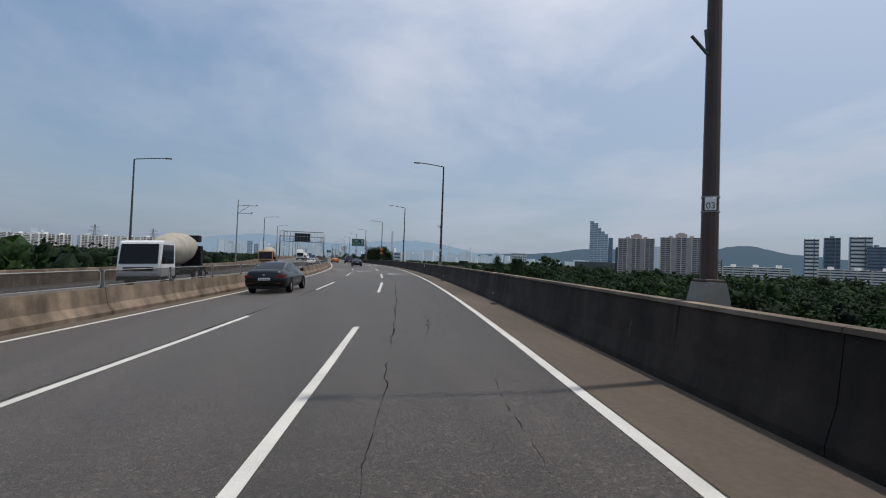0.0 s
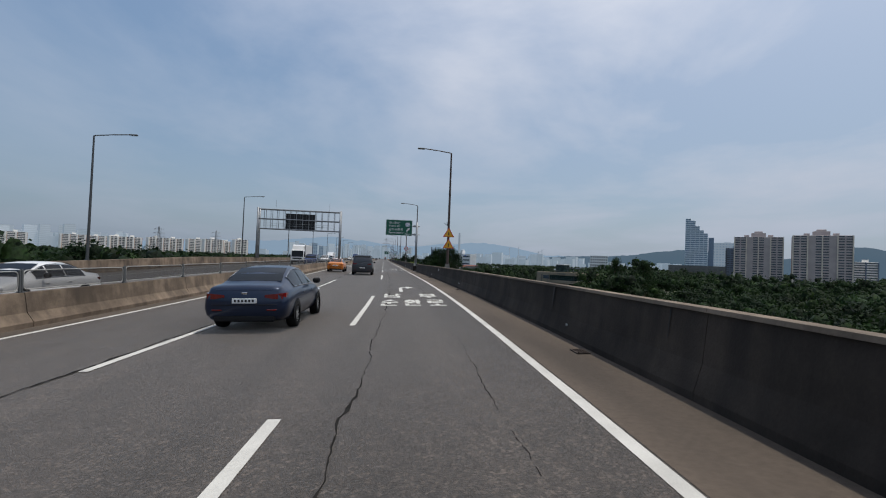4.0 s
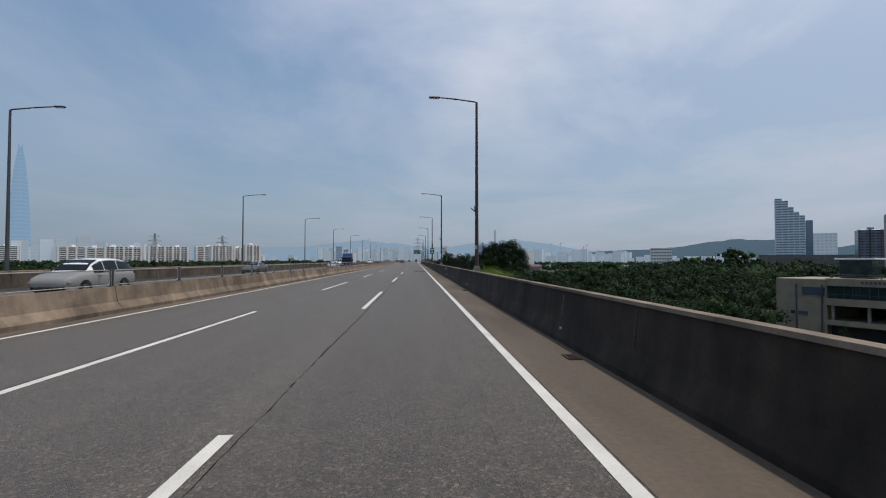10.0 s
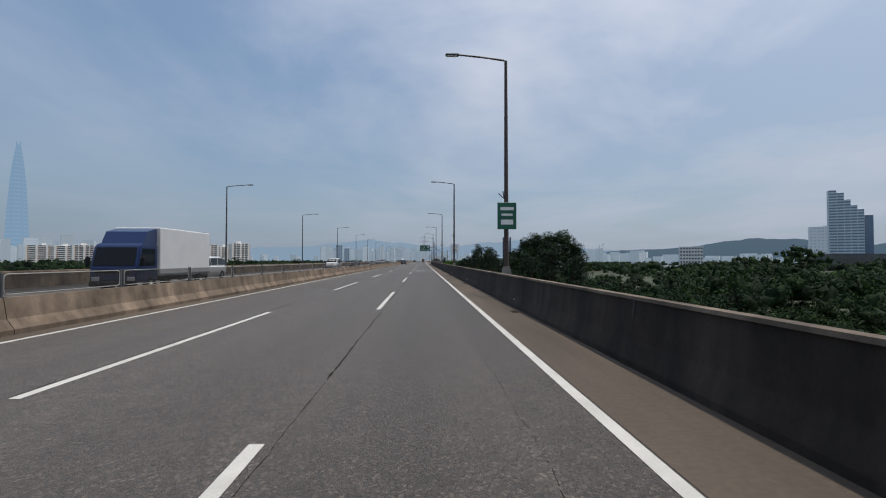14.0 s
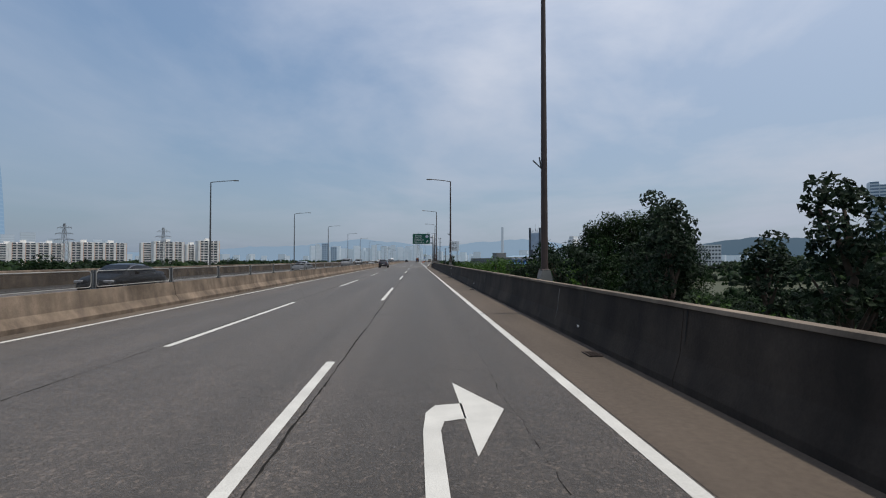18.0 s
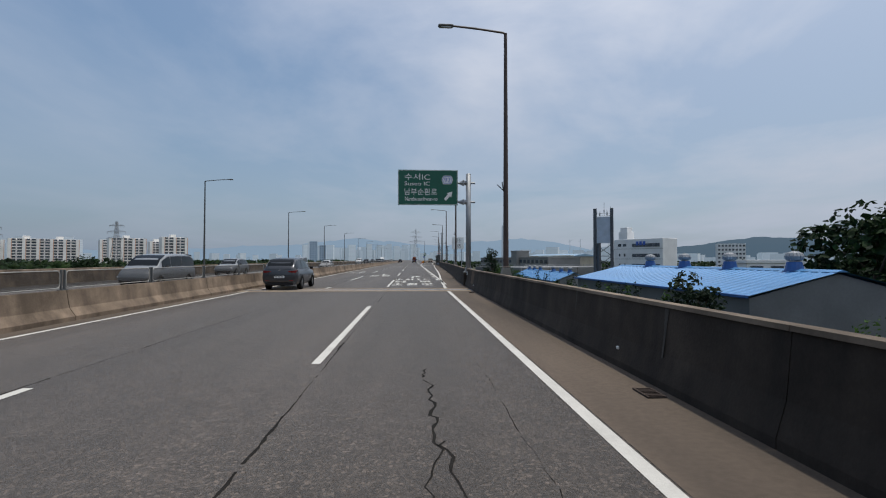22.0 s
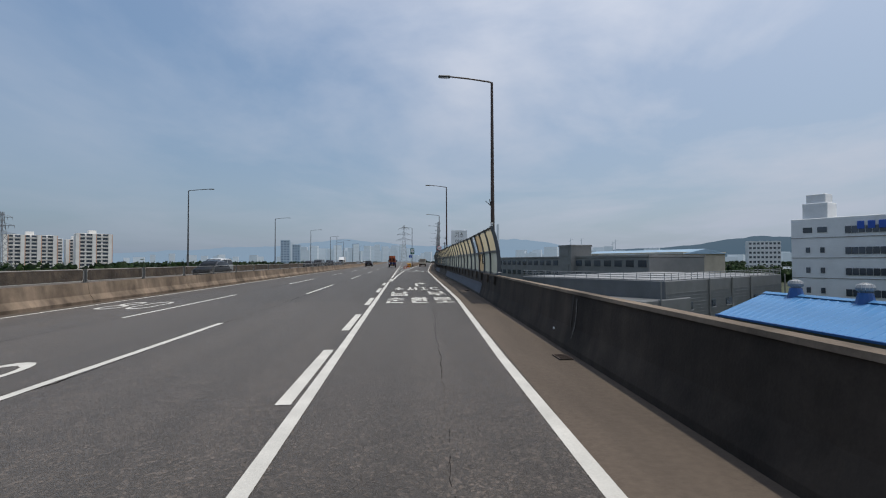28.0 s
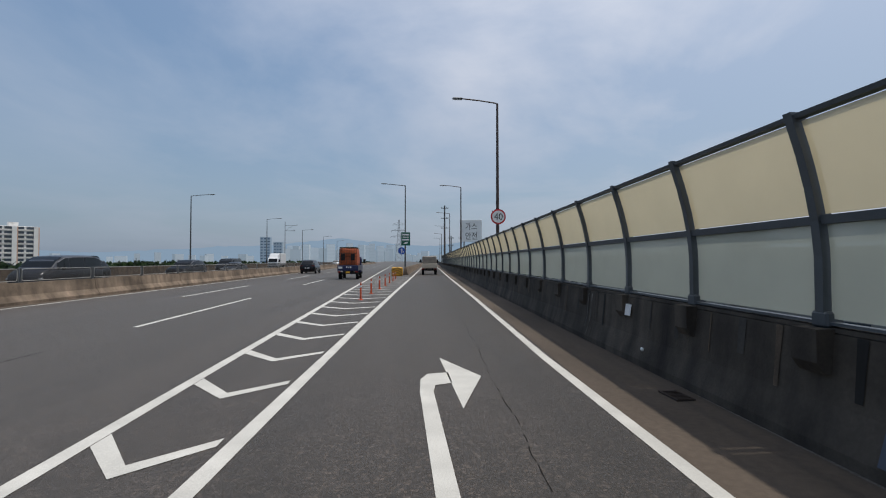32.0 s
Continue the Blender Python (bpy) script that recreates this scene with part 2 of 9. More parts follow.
def asphalt_material(name, base, streak=0.22, sheen=0.40):
    """Worn asphalt: light chippings in a dark binder, wheel tracks and oil streaks along the road."""
    m = material(name, base, 0.74, 0, 0.16, 0.30, 0.0, bump=0.5, bump_scale=95, stretch=(1.0, 0.12, 1), spec=0.3)
    n, l = m.node_tree.nodes, m.node_tree.links
    b = n["Principled BSDF"]
    b.inputs["Sheen Weight"].default_value, b.inputs["Sheen Roughness"].default_value = sheen, 0.45
    b.inputs["Sheen Tint"].default_value = (1.0, 0.89, 0.77, 1)
    col = b.inputs["Base Color"].links[0].from_socket
    co = n.new("ShaderNodeTexCoord")
    v = n.new("ShaderNodeTexVoronoi")
    v.inputs["Scale"].default_value = 42
    l.new(co.outputs["Object"], v.inputs["Vector"])
    r = n.new("ShaderNodeValToRGB")
    r.color_ramp.elements[0].color, r.color_ramp.elements[1].color = (0.55, 0.55, 0.55, 1), (1.9, 1.88, 1.85, 1)
    r.color_ramp.elements[0].position, r.color_ramp.elements[1].position = 0.25, 0.95
    e = r.color_ramp.elements.new(0.70)
    e.color = (1.25, 1.24, 1.22, 1)
    r.color_ramp.elements[2].color = (3.4, 3.3, 3.2, 1)
    l.new(v.outputs["Color"], r.inputs[0])
    bl = n.new("ShaderNodeTexNoise")
    bl.inputs["Scale"].default_value, bl.inputs["Detail"].default_value, bl.inputs["Roughness"].default_value = 2.6, 7, 0.72
    l.new(co.outputs["Object"], bl.inputs["Vector"])
    bq = n.new("ShaderNodeMapRange")
    bq.inputs["From Min"].default_value, bq.inputs["From Max"].default_value = 0.32, 0.68
    bq.inputs["To Min"].default_value, bq.inputs["To Max"].default_value = 0.72, 1.24
    l.new(bl.outputs["Fac"], bq.inputs["Value"])
    hv = n.new("ShaderNodeTexVoronoi")
    hv.feature = "DISTANCE_TO_EDGE"
    hv.inputs["Scale"].default_value = 2.4
    wv = n.new("ShaderNodeMixRGB")
    wv.inputs["Fac"].default_value = 0.16
    l.new(co.outputs["Object"], wv.inputs["Color1"])
    l.new(bl.outputs["Color"], wv.inputs["Color2"])
    l.new(wv.outputs[0], hv.inputs["Vector"])
    hr = n.new("ShaderNodeMapRange")
    hr.inputs["From Min"].default_value, hr.inputs["From Max"].default_value = 0.004, 0.014
    hr.inputs["To Min"].default_value, hr.inputs["To Max"].default_value = 0.45, 0.0
    l.new(hv.outputs["Distance"], hr.inputs["Value"])
    hm = n.new("ShaderNodeTexNoise")
    hm.inputs["Scale"].default_value, hm.inputs["Detail"].default_value = 0.33, 2
    l.new(co.outputs["Object"], hm.inputs["Vector"])
    hk = n.new("ShaderNodeMapRange")
    hk.inputs["From Min"].default_value, hk.inputs["From Max"].default_value = 0.55, 0.66
    l.new(hm.outputs["Fac"], hk.inputs["Value"])
    hx = n.new("ShaderNodeMath")
    hx.operation = "MULTIPLY"
    l.new(hr.outputs[0], hx.inputs[0])
    l.new(hk.outputs[0], hx.inputs[1])
    hs = n.new("ShaderNodeMath")
    hs.operation = "SUBTRACT"
    l.new(bq.outputs[0], hs.inputs[0])
    l.new(hx.outputs[0], hs.inputs[1])
    bc = n.new("ShaderNodeVectorMath")
    bc.operation = "SCALE"
    l.new(col, bc.inputs[0])
    l.new(hs.outputs[0], bc.inputs["Scale"])
    col = bc.outputs[0]
    mu = n.new("ShaderNodeMixRGB")
    mu.blend_type = "MULTIPLY"
    mu.inputs["Fac"].default_value = 0.85
    l.new(col, mu.inputs["Color1"])
    l.new(r.outputs[0], mu.inputs["Color2"])
    mp = n.new("ShaderNodeMapping")
    mp.inputs["Scale"].default_value = (1.1, 0.02, 1)
    l.new(co.outputs["Object"], mp.inputs[0])
    s = n.new("ShaderNodeTexNoise")
    s.inputs["Scale"].default_value, s.inputs["Detail"].default_value = 1.0, 4
    l.new(mp.outputs[0], s.inputs["Vector"])
    rr = n.new("ShaderNodeMapRange")
    rr.inputs["From Min"].default_value, rr.inputs["From Max"].default_value = 0.3, 0.7
    rr.inputs["To Min"].default_value, rr.inputs["To Max"].default_value = 1 - streak, 1 + streak
    l.new(s.outputs["Fac"], rr.inputs["Value"])
    k = n.new("ShaderNodeVectorMath")
    k.operation = "SCALE"
    l.new(mu.outputs[0], k.inputs[0])
    l.new(rr.outputs[0], k.inputs["Scale"])
    l.new(k.outputs[0], b.inputs["Base Color"])
    return m


def stained_concrete(name, base, dark, streaks=0.5):
    """Weathered concrete with runs of dirt down its face."""
    m = material(name, base, 0.9, 0, 0.2, 0.9, 0.10, 25, 0.3, 30, spec=0.3)
    n, l = m.node_tree.nodes, m.node_tree.links
    b = n["Principled BSDF"]
    col = b.inputs["Base Color"].links[0].from_socket
    co = n.new("ShaderNodeTexCoord")
    mp = n.new("ShaderNodeMapping")
    mp.inputs["Scale"].default_value = (1.6, 1.6, 0.12)
    l.new(co.outputs["Object"], mp.inputs[0])
    s = n.new("ShaderNodeTexNoise")
    s.inputs["Scale"].default_value, s.inputs["Detail"].default_value = 1.4, 6
    l.new(mp.outputs[0], s.inputs["Vector"])
    rr = n.new("ShaderNodeMapRange")
    rr.inputs["From Min"].default_value, rr.inputs["From Max"].default_value = 0.42, 0.72
    rr.inputs["To Max"].default_value = streaks
    l.new(s.outputs["Fac"], rr.inputs["Value"])
    mx = n.new("ShaderNodeMixRGB")
    mx.inputs["Color2"].default_value = (*dark, 1)
    l.new(rr.outputs[0], mx.inputs["Fac"])
    l.new(col, mx.inputs["Color1"])
    bl = n.new("ShaderNodeTexNoise")
    bl.inputs["Scale"].default_value, bl.inputs["Detail"].default_value = 0.55, 7
    bl.inputs["Roughness"].default_value = 0.65
    l.new(co.outputs["Object"], bl.inputs["Vector"])
    br = n.new("ShaderNodeMapRange")
    br.inputs["From Min"].default_value, br.inputs["From Max"].default_value = 0.38, 0.64
    br.inputs["To Min"].default_value, br.inputs["To Max"].default_value = 0.55, 1.30
    l.new(bl.outputs["Fac"], br.inputs["Value"])
    sc = n.new("ShaderNodeVectorMath")
    sc.operation = "SCALE"
    l.new(mx.outputs[0], sc.inputs[0])
    l.new(br.outputs[0], sc.inputs["Scale"])
    l.new(sc.outputs[0], b.inputs["Base Color"])
    return m


ASPHALT = asphalt_material("worn_asphalt", (0.050, 0.0405, 0.0335), 0.30)
ASPHALT_AGED = asphalt_material("aged_dark_asphalt", (0.0335, 0.0270, 0.0225), 0.30)
ASPHALT_DARK = asphalt_material("dark_asphalt_patch", (0.032, 0.030, 0.029), 0.05, 0.03)
SHOULDER = material("dusty_shoulder_concrete", (0.122, 0.092, 0.068), 0.92, 0, 0.26, 0.8, 0.16, 14, 0.3, 60, stretch=(1, 0.16, 1))
JOINT_CONC = material("joint_concrete", (0.29, 0.225, 0.16), 0.9, 0, 0.14, 1.4, 0.08, 30, 0.3, 40)
CRACK = material("crack_filler", (0.024, 0.022, 0.020), 0.95, 0, 0.2, 6, spec=0.1)
PAINT = material("road_paint", (0.60, 0.58, 0.53), 0.75, 0, 0.10, 2.0, 0.10, 70, 0.25, 90)
# stained concrete, darkened in colour for the shade on its road side
WALL_C = stained_concrete("shade_darkened_parapet_concrete", (0.058, 0.045, 0.035), (0.020, 0.0165, 0.014), 0.8)
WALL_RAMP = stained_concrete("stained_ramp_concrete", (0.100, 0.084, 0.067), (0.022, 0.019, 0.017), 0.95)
# same parapet's weathered top, its colour lightened for the sun on it
CAP_C = stained_concrete("sun_lightened_parapet_top", (0.25, 0.195, 0.145), (0.12, 0.095, 0.07), 0.5)
MEDIAN_C = stained_concrete("median_concrete", (0.285, 0.215, 0.155), (0.080, 0.061, 0.048), 0.65)
PED_C = material("pedestal_concrete", (0.26, 0.245, 0.215), 0.9, 0, 0.12, 2, 0.06, 30, 0.2)
BLUE_PAINT = material("faded_blue_wall_paint", (0.066, 0.082, 0.112), 0.7, 0, 0.12, 1.5, 0.06)
POLE_BROWN = material("brown_painted_steel", (0.072, 0.044, 0.034), 0.55, 0, 0.22, 1.5, 0.08, 12)
POLE_GREY = material("grey_lamp_steel", (0.10, 0.105, 0.105), 0.5, 0.2, 0.15, 1.5)
GALV = material("galvanised_steel", (0.30, 0.315, 0.33), 0.5, 0.35, 0.10, 2.5, 0.05, 20)
STEEL_DARK = material("dark_barrier_steel", (0.085, 0.098, 0.110), 0.5, 0.2, 0.15, 2.0, 0.05)
RAIL_PALE = material("pale_fence_tube", (0.44, 0.43, 0.40), 0.5, 0.3, 0.15, 3)
MESH_DARK = sheer("dark_fence_mesh", (0.020, 0.019, 0.017), 0.33, 0.8)
PANEL_CREAM = sheer("cream_noise_panel", (0.66, 0.57, 0.37), 0.06, 0.4, 0.55)
PANEL_TAN = sheer("tan_aged_panel", (0.55, 0.41, 0.23), 0.03, 0.45, 0.5)
PANEL_CLEAR = sheer("milky_noise_panel", (0.43, 0.46, 0.40), 0.06, 0.25, 0.5)
PANEL_NEW = sheer("new_clear_panel", (0.45, 0.52, 0.58), 0.55, 0.2, 0.3)
SIGN_GREEN = material("sign_green", (0.004, 0.105, 0.062), 0.45, 0, 0.06, 1.5)
SIGN_WHITE = material("sign_white", (0.80, 0.80, 0.78), 0.45, 0, 0.04, 2)
STENCIL_O = material("faded_orange_stencil", (0.50, 0.22, 0.04), 0.8, 0, 0.3, 20, 0.2, 50)
WORN_WHITE = material("worn_white_stencil", (0.34, 0.33, 0.31), 0.7, 0, 0.25, 20, 0.15, 60)
SIGN_RED = material("sign_red", (0.55, 0.02, 0.025), 0.45, 0, 0.05, 2)
SIGN_BLUE = material("sign_blue", (0.02, 0.09, 0.42), 0.45, 0, 0.05, 2)
SIGN_YELLOW = material("sign_yellow", (0.75, 0.38, 0.02), 0.5, 0, 0.06, 2)
SIGN_BLACK = material("sign_black", (0.012, 0.012, 0.012), 0.5, 0, 0.05, 2)
ORANGE_P = material("orange_plastic", (0.65, 0.10, 0.03), 0.5, 0, 0.1, 3)
BLACK_M = material("matt_black_panel_and_shade", (0.012, 0.013, 0.015), 0.6, 0, 0.1, 3)
RUBBER = material("tyre_rubber", (0.012, 0.012, 0.012), 0.9, 0, 0.1, 10, spec=0.15)
RIM = material("alloy_rim", (0.42, 0.43, 0.44), 0.35, 0.7, 0.1, 8)
GLASS_CAR = material("tinted_car_glass", (0.008, 0.010, 0.012), 0.05, 0, 0.02, 2, spec=0.22)
CHROME = material("chrome_trim", (0.6, 0.6, 0.6), 0.2, 1.0, 0.05, 3)
LAMP_RED = material("red_lamp_lens", (0.16, 0.006, 0.006), 0.2, 0, 0.1, 8, coat=0.6)
LAMP_CLEAR = material("clear_lamp_lens", (0.75, 0.76, 0.76), 0.15, 0.3, 0.1, 8, coat=0.6)
PLASTIC_BLACK = material("black_plastic", (0.014, 0.014, 0.015), 0.6, 0, 0.1, 5, spec=0.2)
WHITE_CAR = material("white_car_paint", (0.74, 0.74, 0.73), 0.3, 0, 0.03, 2, coat=0.5)
BARK = material("bark", (0.12, 0.085, 0.06), 0.95, 0, 0.25, 4, 0.1, 20)

# ---------------------------------------------------------------- mesh helpers
def part(name, bm, mat, parent=None, label="", smooth=False):
    """Links a bmesh (or ready mesh data) as ONE mesh object under a thing or a part."""
    if isinstance(bm, bmesh.types.BMesh):
        me = bpy.data.meshes.new(name)
        bm.normal_update()
        bm.to_mesh(me)
        bm.free()
    else:
        me = bm
    if mat is not None and not me.materials:
        me.materials.append(mat)
    if smooth:
        me.shade_smooth()
    ob = new(name, me)
    if parent is not None:
        ob.parent = parent
    if label:
        ob["label"] = label
    return ob


def thing(name, m, label, category, group="", kind=""):
    ob = new(name)
    ob.matrix_basis = m
    return tagged(ob, label, category, group, kind)


def shared(name, me, parent, m, label=""):
    """One more object on mesh data that exists."""
    ob = new(name, me)
    ob.parent = parent
    ob.matrix_basis = m
    if label:
        ob["label"] = label
    return ob


def mesh_of(name, bm, mat, smooth=False):
    me = bpy.data.meshes.new(name)
    bm.normal_update()
    bm.to_mesh(me)
    bm.free()
    me.materials.append(mat)
    if smooth:
        me.shade_smooth()
    return me


def box(bm, c, size, bevel=0.0, m=None):
    """A box by its centre and size, edges broken by bevel."""
    r = bmesh.ops.create_cube(bm, size=1.0)
    vs = r["verts"]
    mat = Matrix.Translation(c) @ Matrix.Diagonal((*size, 1))
    if m is not None:
        mat = m @ mat
    bmesh.ops.transform(bm, matrix=mat, verts=vs)
    if bevel:
        es = list({e for v in vs for e in v.link_edges})
        bmesh.ops.bevel(bm, geom=es, offset=bevel, segments=1, affect="EDGES")
    return bm


def tube(bm, a, b, r0, r1=None, seg=8, caps=True):
    a, b = Vector(a), Vector(b)
    r1 = r0 if r1 is None else r1
    d = b - a
    m = Matrix.Translation((a + b) / 2) @ d.to_track_quat("Z", "Y").to_matrix().to_4x4()
    bmesh.ops.create_cone(bm, cap_ends=caps, segments=seg, radius1=r0, radius2=r1, depth=d.length, matrix=m)
    return bm


def poly(bm, pts):
    return bm.faces.new([bm.verts.new(p) for p in pts])


def prism(bm, outline, axis, lo, hi):
    """A flat outline in two axes drawn out along the third ('x', 'y' or 'z') from lo to hi."""
    def put(p, d):
        return {"x": (d, p[0], p[1]), "y": (p[0], d, p[1]), "z": (p[0], p[1], d)}[axis]
    a = [bm.verts.new(put(p, lo)) for p in outline]
    b = [bm.verts.new(put(p, hi)) for p in outline]
    n = len(outline)
    bm.faces.new(a)
    bm.faces.new(b[::-1])
    for i in range(n):
        bm.faces.new((a[i], b[i], b[(i + 1) % n], a[(i + 1) % n]))
    bmesh.ops.recalc_face_normals(bm, faces=bm.faces)
    return bm


def stations(s0, s1):
    """Places along the road, close together in the bend."""
    out, s = [s0], s0
    while s < s1 - 1e-6:
        s = min(s1, s + (5.0 if s < 165 else 12.0))
        out.append(s)
    return out


def strip(s0, s1, section, closed=True):
    """A cross-section of (u, z) points, u a number or a function of s, drawn along the road."""
    bm = bmesh.new()
    rings = []
    for s in stations(s0, s1):
        rings.append([bm.verts.new(at(s, u(s) if callable(u) else u, z)) for u, z in section])
    n = len(section)
    for a, b in zip(rings, rings[1:]):
        for i in range(n if closed else n - 1):
            j = (i + 1) % n
            bm.faces.new((a[i], b[i], b[j], a[j]))
    if closed:
        bm.faces.new(rings[0])
        bm.faces.new(rings[-1][::-1])
        bmesh.ops.recalc_face_normals(bm, faces=bm.faces)
    return bm


def off(f, d):
    return lambda s: f(s) + d


# ---------------------------------------------------------------- plan of the carriageway
EDGE_S = [0, 486, 494, 502, 512, 518, 562, 580, 600, 618, 634, 645, 680, 720, 780, 860]
EDGE_U = [3.3, 3.3, 3.7, 4.1, 4.5, 4.75, 6.15, 7.08, 7.54, 8.06, 8.5, 9.25, 11.3, 13.8, 17.6, 23.0]
GORE_S = [560, 590, 600, 616, 634, 653, 681, 720, 780, 860]
GORE_U = [3.62, 3.66, 3.87, 4.22, 4.87, 6.0, 7.8, 10.2, 14.0, 19.4]
LANE_A, LANE_B, LINE_M = 0.0, -3.3, -6.75
MED_U = -7.35          # foot of the median barrier
GROUND_Z = -12.0


def edge(s):
    return float(np.interp(s, EDGE_S, EDGE_U))


def gore(s):
    return float(np.interp(s, GORE_S, GORE_U))


WALL_S = [0, 486, 494, 502, 512, 518, 562, 586, 600, 618, 634, 645, 680, 720, 780, 860]
WALL_U = [4.58, 4.58, 4.98, 5.38, 5.78, 6.03, 7.43, 8.46, 8.78, 9.30, 9.78, 10.48, 12.58, 15.08, 18.88, 24.28]


def wall_u(s):
    return float(np.interp(s, WALL_S, WALL_U))


S0, S1, S2 = -60.0, 900.0, 1500.0

# ground to the horizon
bm = bmesh.new()
bmesh.ops.create_grid(bm, x_segments=60, y_segments=60, size=4800)
for v in bm.verts:
    v.co.y += 900
    far = max(0.0, math.hypot(v.co.x, v.co.y - 400) - 700)
    v.co.z = GROUND_Z + min(far * 0.0012, 2.2)
GROUND_M = material("riverside_ground", (0.034, 0.050, 0.020), 0.95, 0, 0.3, 0.02, 0.25, 0.4, tint=(0.062, 0.064, 0.036))
tagged(part("ground", bm, GROUND_M), "green and brown riverside plain below the viaduct", "ground", kind="structure")

# decks
for a, b, mat, lab in ((S0, 69.2, ASPHALT_AGED, "dark worn asphalt of the three-lane viaduct in the bend"), (69.2, 578.0, ASPHALT, "worn grey asphalt of the three-lane viaduct with wheel tracks"),
                       (578.0, S2, ASPHALT_AGED, "dark worn asphalt of main road and exit ramp")):
    bm = strip(a, b, [(MED_U - 0.35, 0.0), (off(wall_u, 0.02), 0.0), (off(wall_u, 0.02), -0.9), (MED_U - 0.35, -0.9)])
    tagged(part("road", bm, mat), lab, "road", kind="structure")
bm = strip(S0, S2, [(-22.2, 0.0), (MED_U - 1.0, 0.0), (MED_U - 1.0, -0.9), (-22.2, -0.9)])
tagged(part("road_opposite", bm, ASPHALT), "grey asphalt of the opposite carriageway behind the median", "road", kind="structure")
bm = strip(S0, S1, [(off(edge, 0.10), 0.004), (off(wall_u, 0.01), 0.004)], closed=False)
tagged(part("pavement_shoulder", bm, SHOULDER), "dusty brown concrete hard shoulder beside the parapet", "shoulder", kind="structure")
bm = strip(S0, S1, [(MED_U - 0.02, 0.004), (LINE_M - 0.12, 0.004)], closed=False)
tagged(part("pavement_median_strip", bm, SHOULDER), "narrow dusty strip along the foot of the median barrier", "shoulder", kind="structure")

# viaduct piers
pier = None
PIER_C = material("pier_concrete", (0.33, 0.31, 0.28), 0.9, 0, 0.15, 0.6, 0.06)
for s in range(-40, 860, 42):
    for u in (-1.5, -15.5):
        if pier is None:
            bm = bmesh.new()
            box(bm, (0, 0, -1.45), (11, 2.0, 1.1), 0.15)
            tube(bm, (0, 0, -2.0), (0, 0, GROUND_Z - 0.3), 1.2, 1.2, 16)
            pier_me = mesh_of("viaduct_pier", bm, PIER_C)
            pier = True
        ob = new("viaduct_pier", pier_me)
        ob.matrix_basis = upright(s, u, -0.25 if s < 160 and u < -10 else 0.0)
        tagged(ob, "round concrete pier with a hammerhead under the viaduct", "pier", "viaduct piers", "structure")


# painted lines: thin films 4 mm above the asphalt
def line(s0, s1, u, w, z=0.005):
    return strip(s0, s1, [((off(u, -w / 2) if callable(u) else u - w / 2), z), ((off(u, w / 2) if callable(u) else u + w / 2), z)], closed=False)


marks = thing("road_line", pose(0, 0, 0), "white painted lane lines, worn by traffic", "road marking", kind="structure")
part("edge_line", line(S0, 169.2, edge, 0.15), PAINT, marks)
part("edge_line", line(170.4, 480.3, edge, 0.15), PAINT, marks)
part("edge_line", line(482.6, S1, edge, 0.15), PAINT, marks)
part("median_line", line(S0, S1, LINE_M, 0.14), PAINT, marks)
part("taper_line", line(487, 596, 3.62, 0.15), PAINT, marks)
part("gore_line", line(596, S1, gore, 0.17), PAINT, marks)
part("gore_line", line(604, S1, 3.64, 0.16), PAINT, marks)


def dashes(u, tops, length, w=0.14):
    for top in tops:
        if 479.8 < top - length < 483.2 or 479.8 < top < 483.2:
            continue
        part("lane_dash", line(top - length, top, u, w), PAINT, marks)


dashes(LANE_A, [-22, -2, 17.6, 37.6, 58.6, 75.5, 96.2], 9.3)
dashes(LANE_A, [109.5], 6.0)
dashes(LANE_A, [125.6, 151.4], 9.3)
dashes(LANE_A, [171.6 + 20 * k for k in range(15)], 8.6)
dashes(LANE_A, [472.6, 512.3, 532.2, 551.6, 571.6, 591.5, 611.5, 632, 652, 672, 692, 712, 732, 752, 772, 792, 812], 9.0)
dashes(LANE_B, [-20 + 20.05 * k for k in range(0, 9)], 8.6)
dashes(LANE_B, [162.4 + 20 * k for k in range(0, 34)], 9.3)
dashes(3.40, [495.7 + 6.25 * k for k in range(11)], 2.7, 0.18)
dashes(3.40, [567.5, 573.2, 579.6, 586.6, 593.5], 3.3, 0.18)
part("lane_dash", line(484.3, 493.7, LANE_A, 0.14), PAINT, marks)
part("lane_dash", line(482.7, 484.2, LANE_B, 0.14), PAINT, marks)
part("lane_dash", line(595.0, 601.2, 3.64, 0.18), PAINT, marks)

# ---------------------------------------------------------------- right parapet, in cast lengths
PAR_H = 1.06


def parapet_piece(s0, s1, parent, mat):
    g = 0.006
    prof = [(wall_u, 0.0), (off(wall_u, 0.0), 0.10), (off(wall_u, 0.10), 0.42), (off(wall_u, 0.16), PAR_H - 0.06),
            (off(wall_u, 0.18), PAR_H - 0.055), (off(wall_u, 0.30), PAR_H - 0.055), (off(wall_u, 0.30), -0.9), (wall_u, -0.9)]
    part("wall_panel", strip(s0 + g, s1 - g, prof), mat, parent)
    cap = [(off(wall_u, 0.13), PAR_H - 0.05), (off(wall_u, 0.14), PAR_H), (off(wall_u, 0.31), PAR_H), (off(wall_u, 0.32), PAR_H - 0.05)]
    if s0 < 572:
        part("coping", strip(s0 + g, s1 - g, cap), CAP_C, parent, "weathered brown concrete coping with sunlight in its colour")
    else:
        ledge = [(off(wall_u, 0.165), PAR_H - 0.05), (off(wall_u, 0.17), PAR_H - 0.012), (off(wall_u, 0.33), PAR_H), (off(wall_u, 0.33), PAR_H - 0.05)]
        part("coping", strip(s0 + g, s1 - g, ledge), WALL_RAMP, parent, "stained flush concrete top")


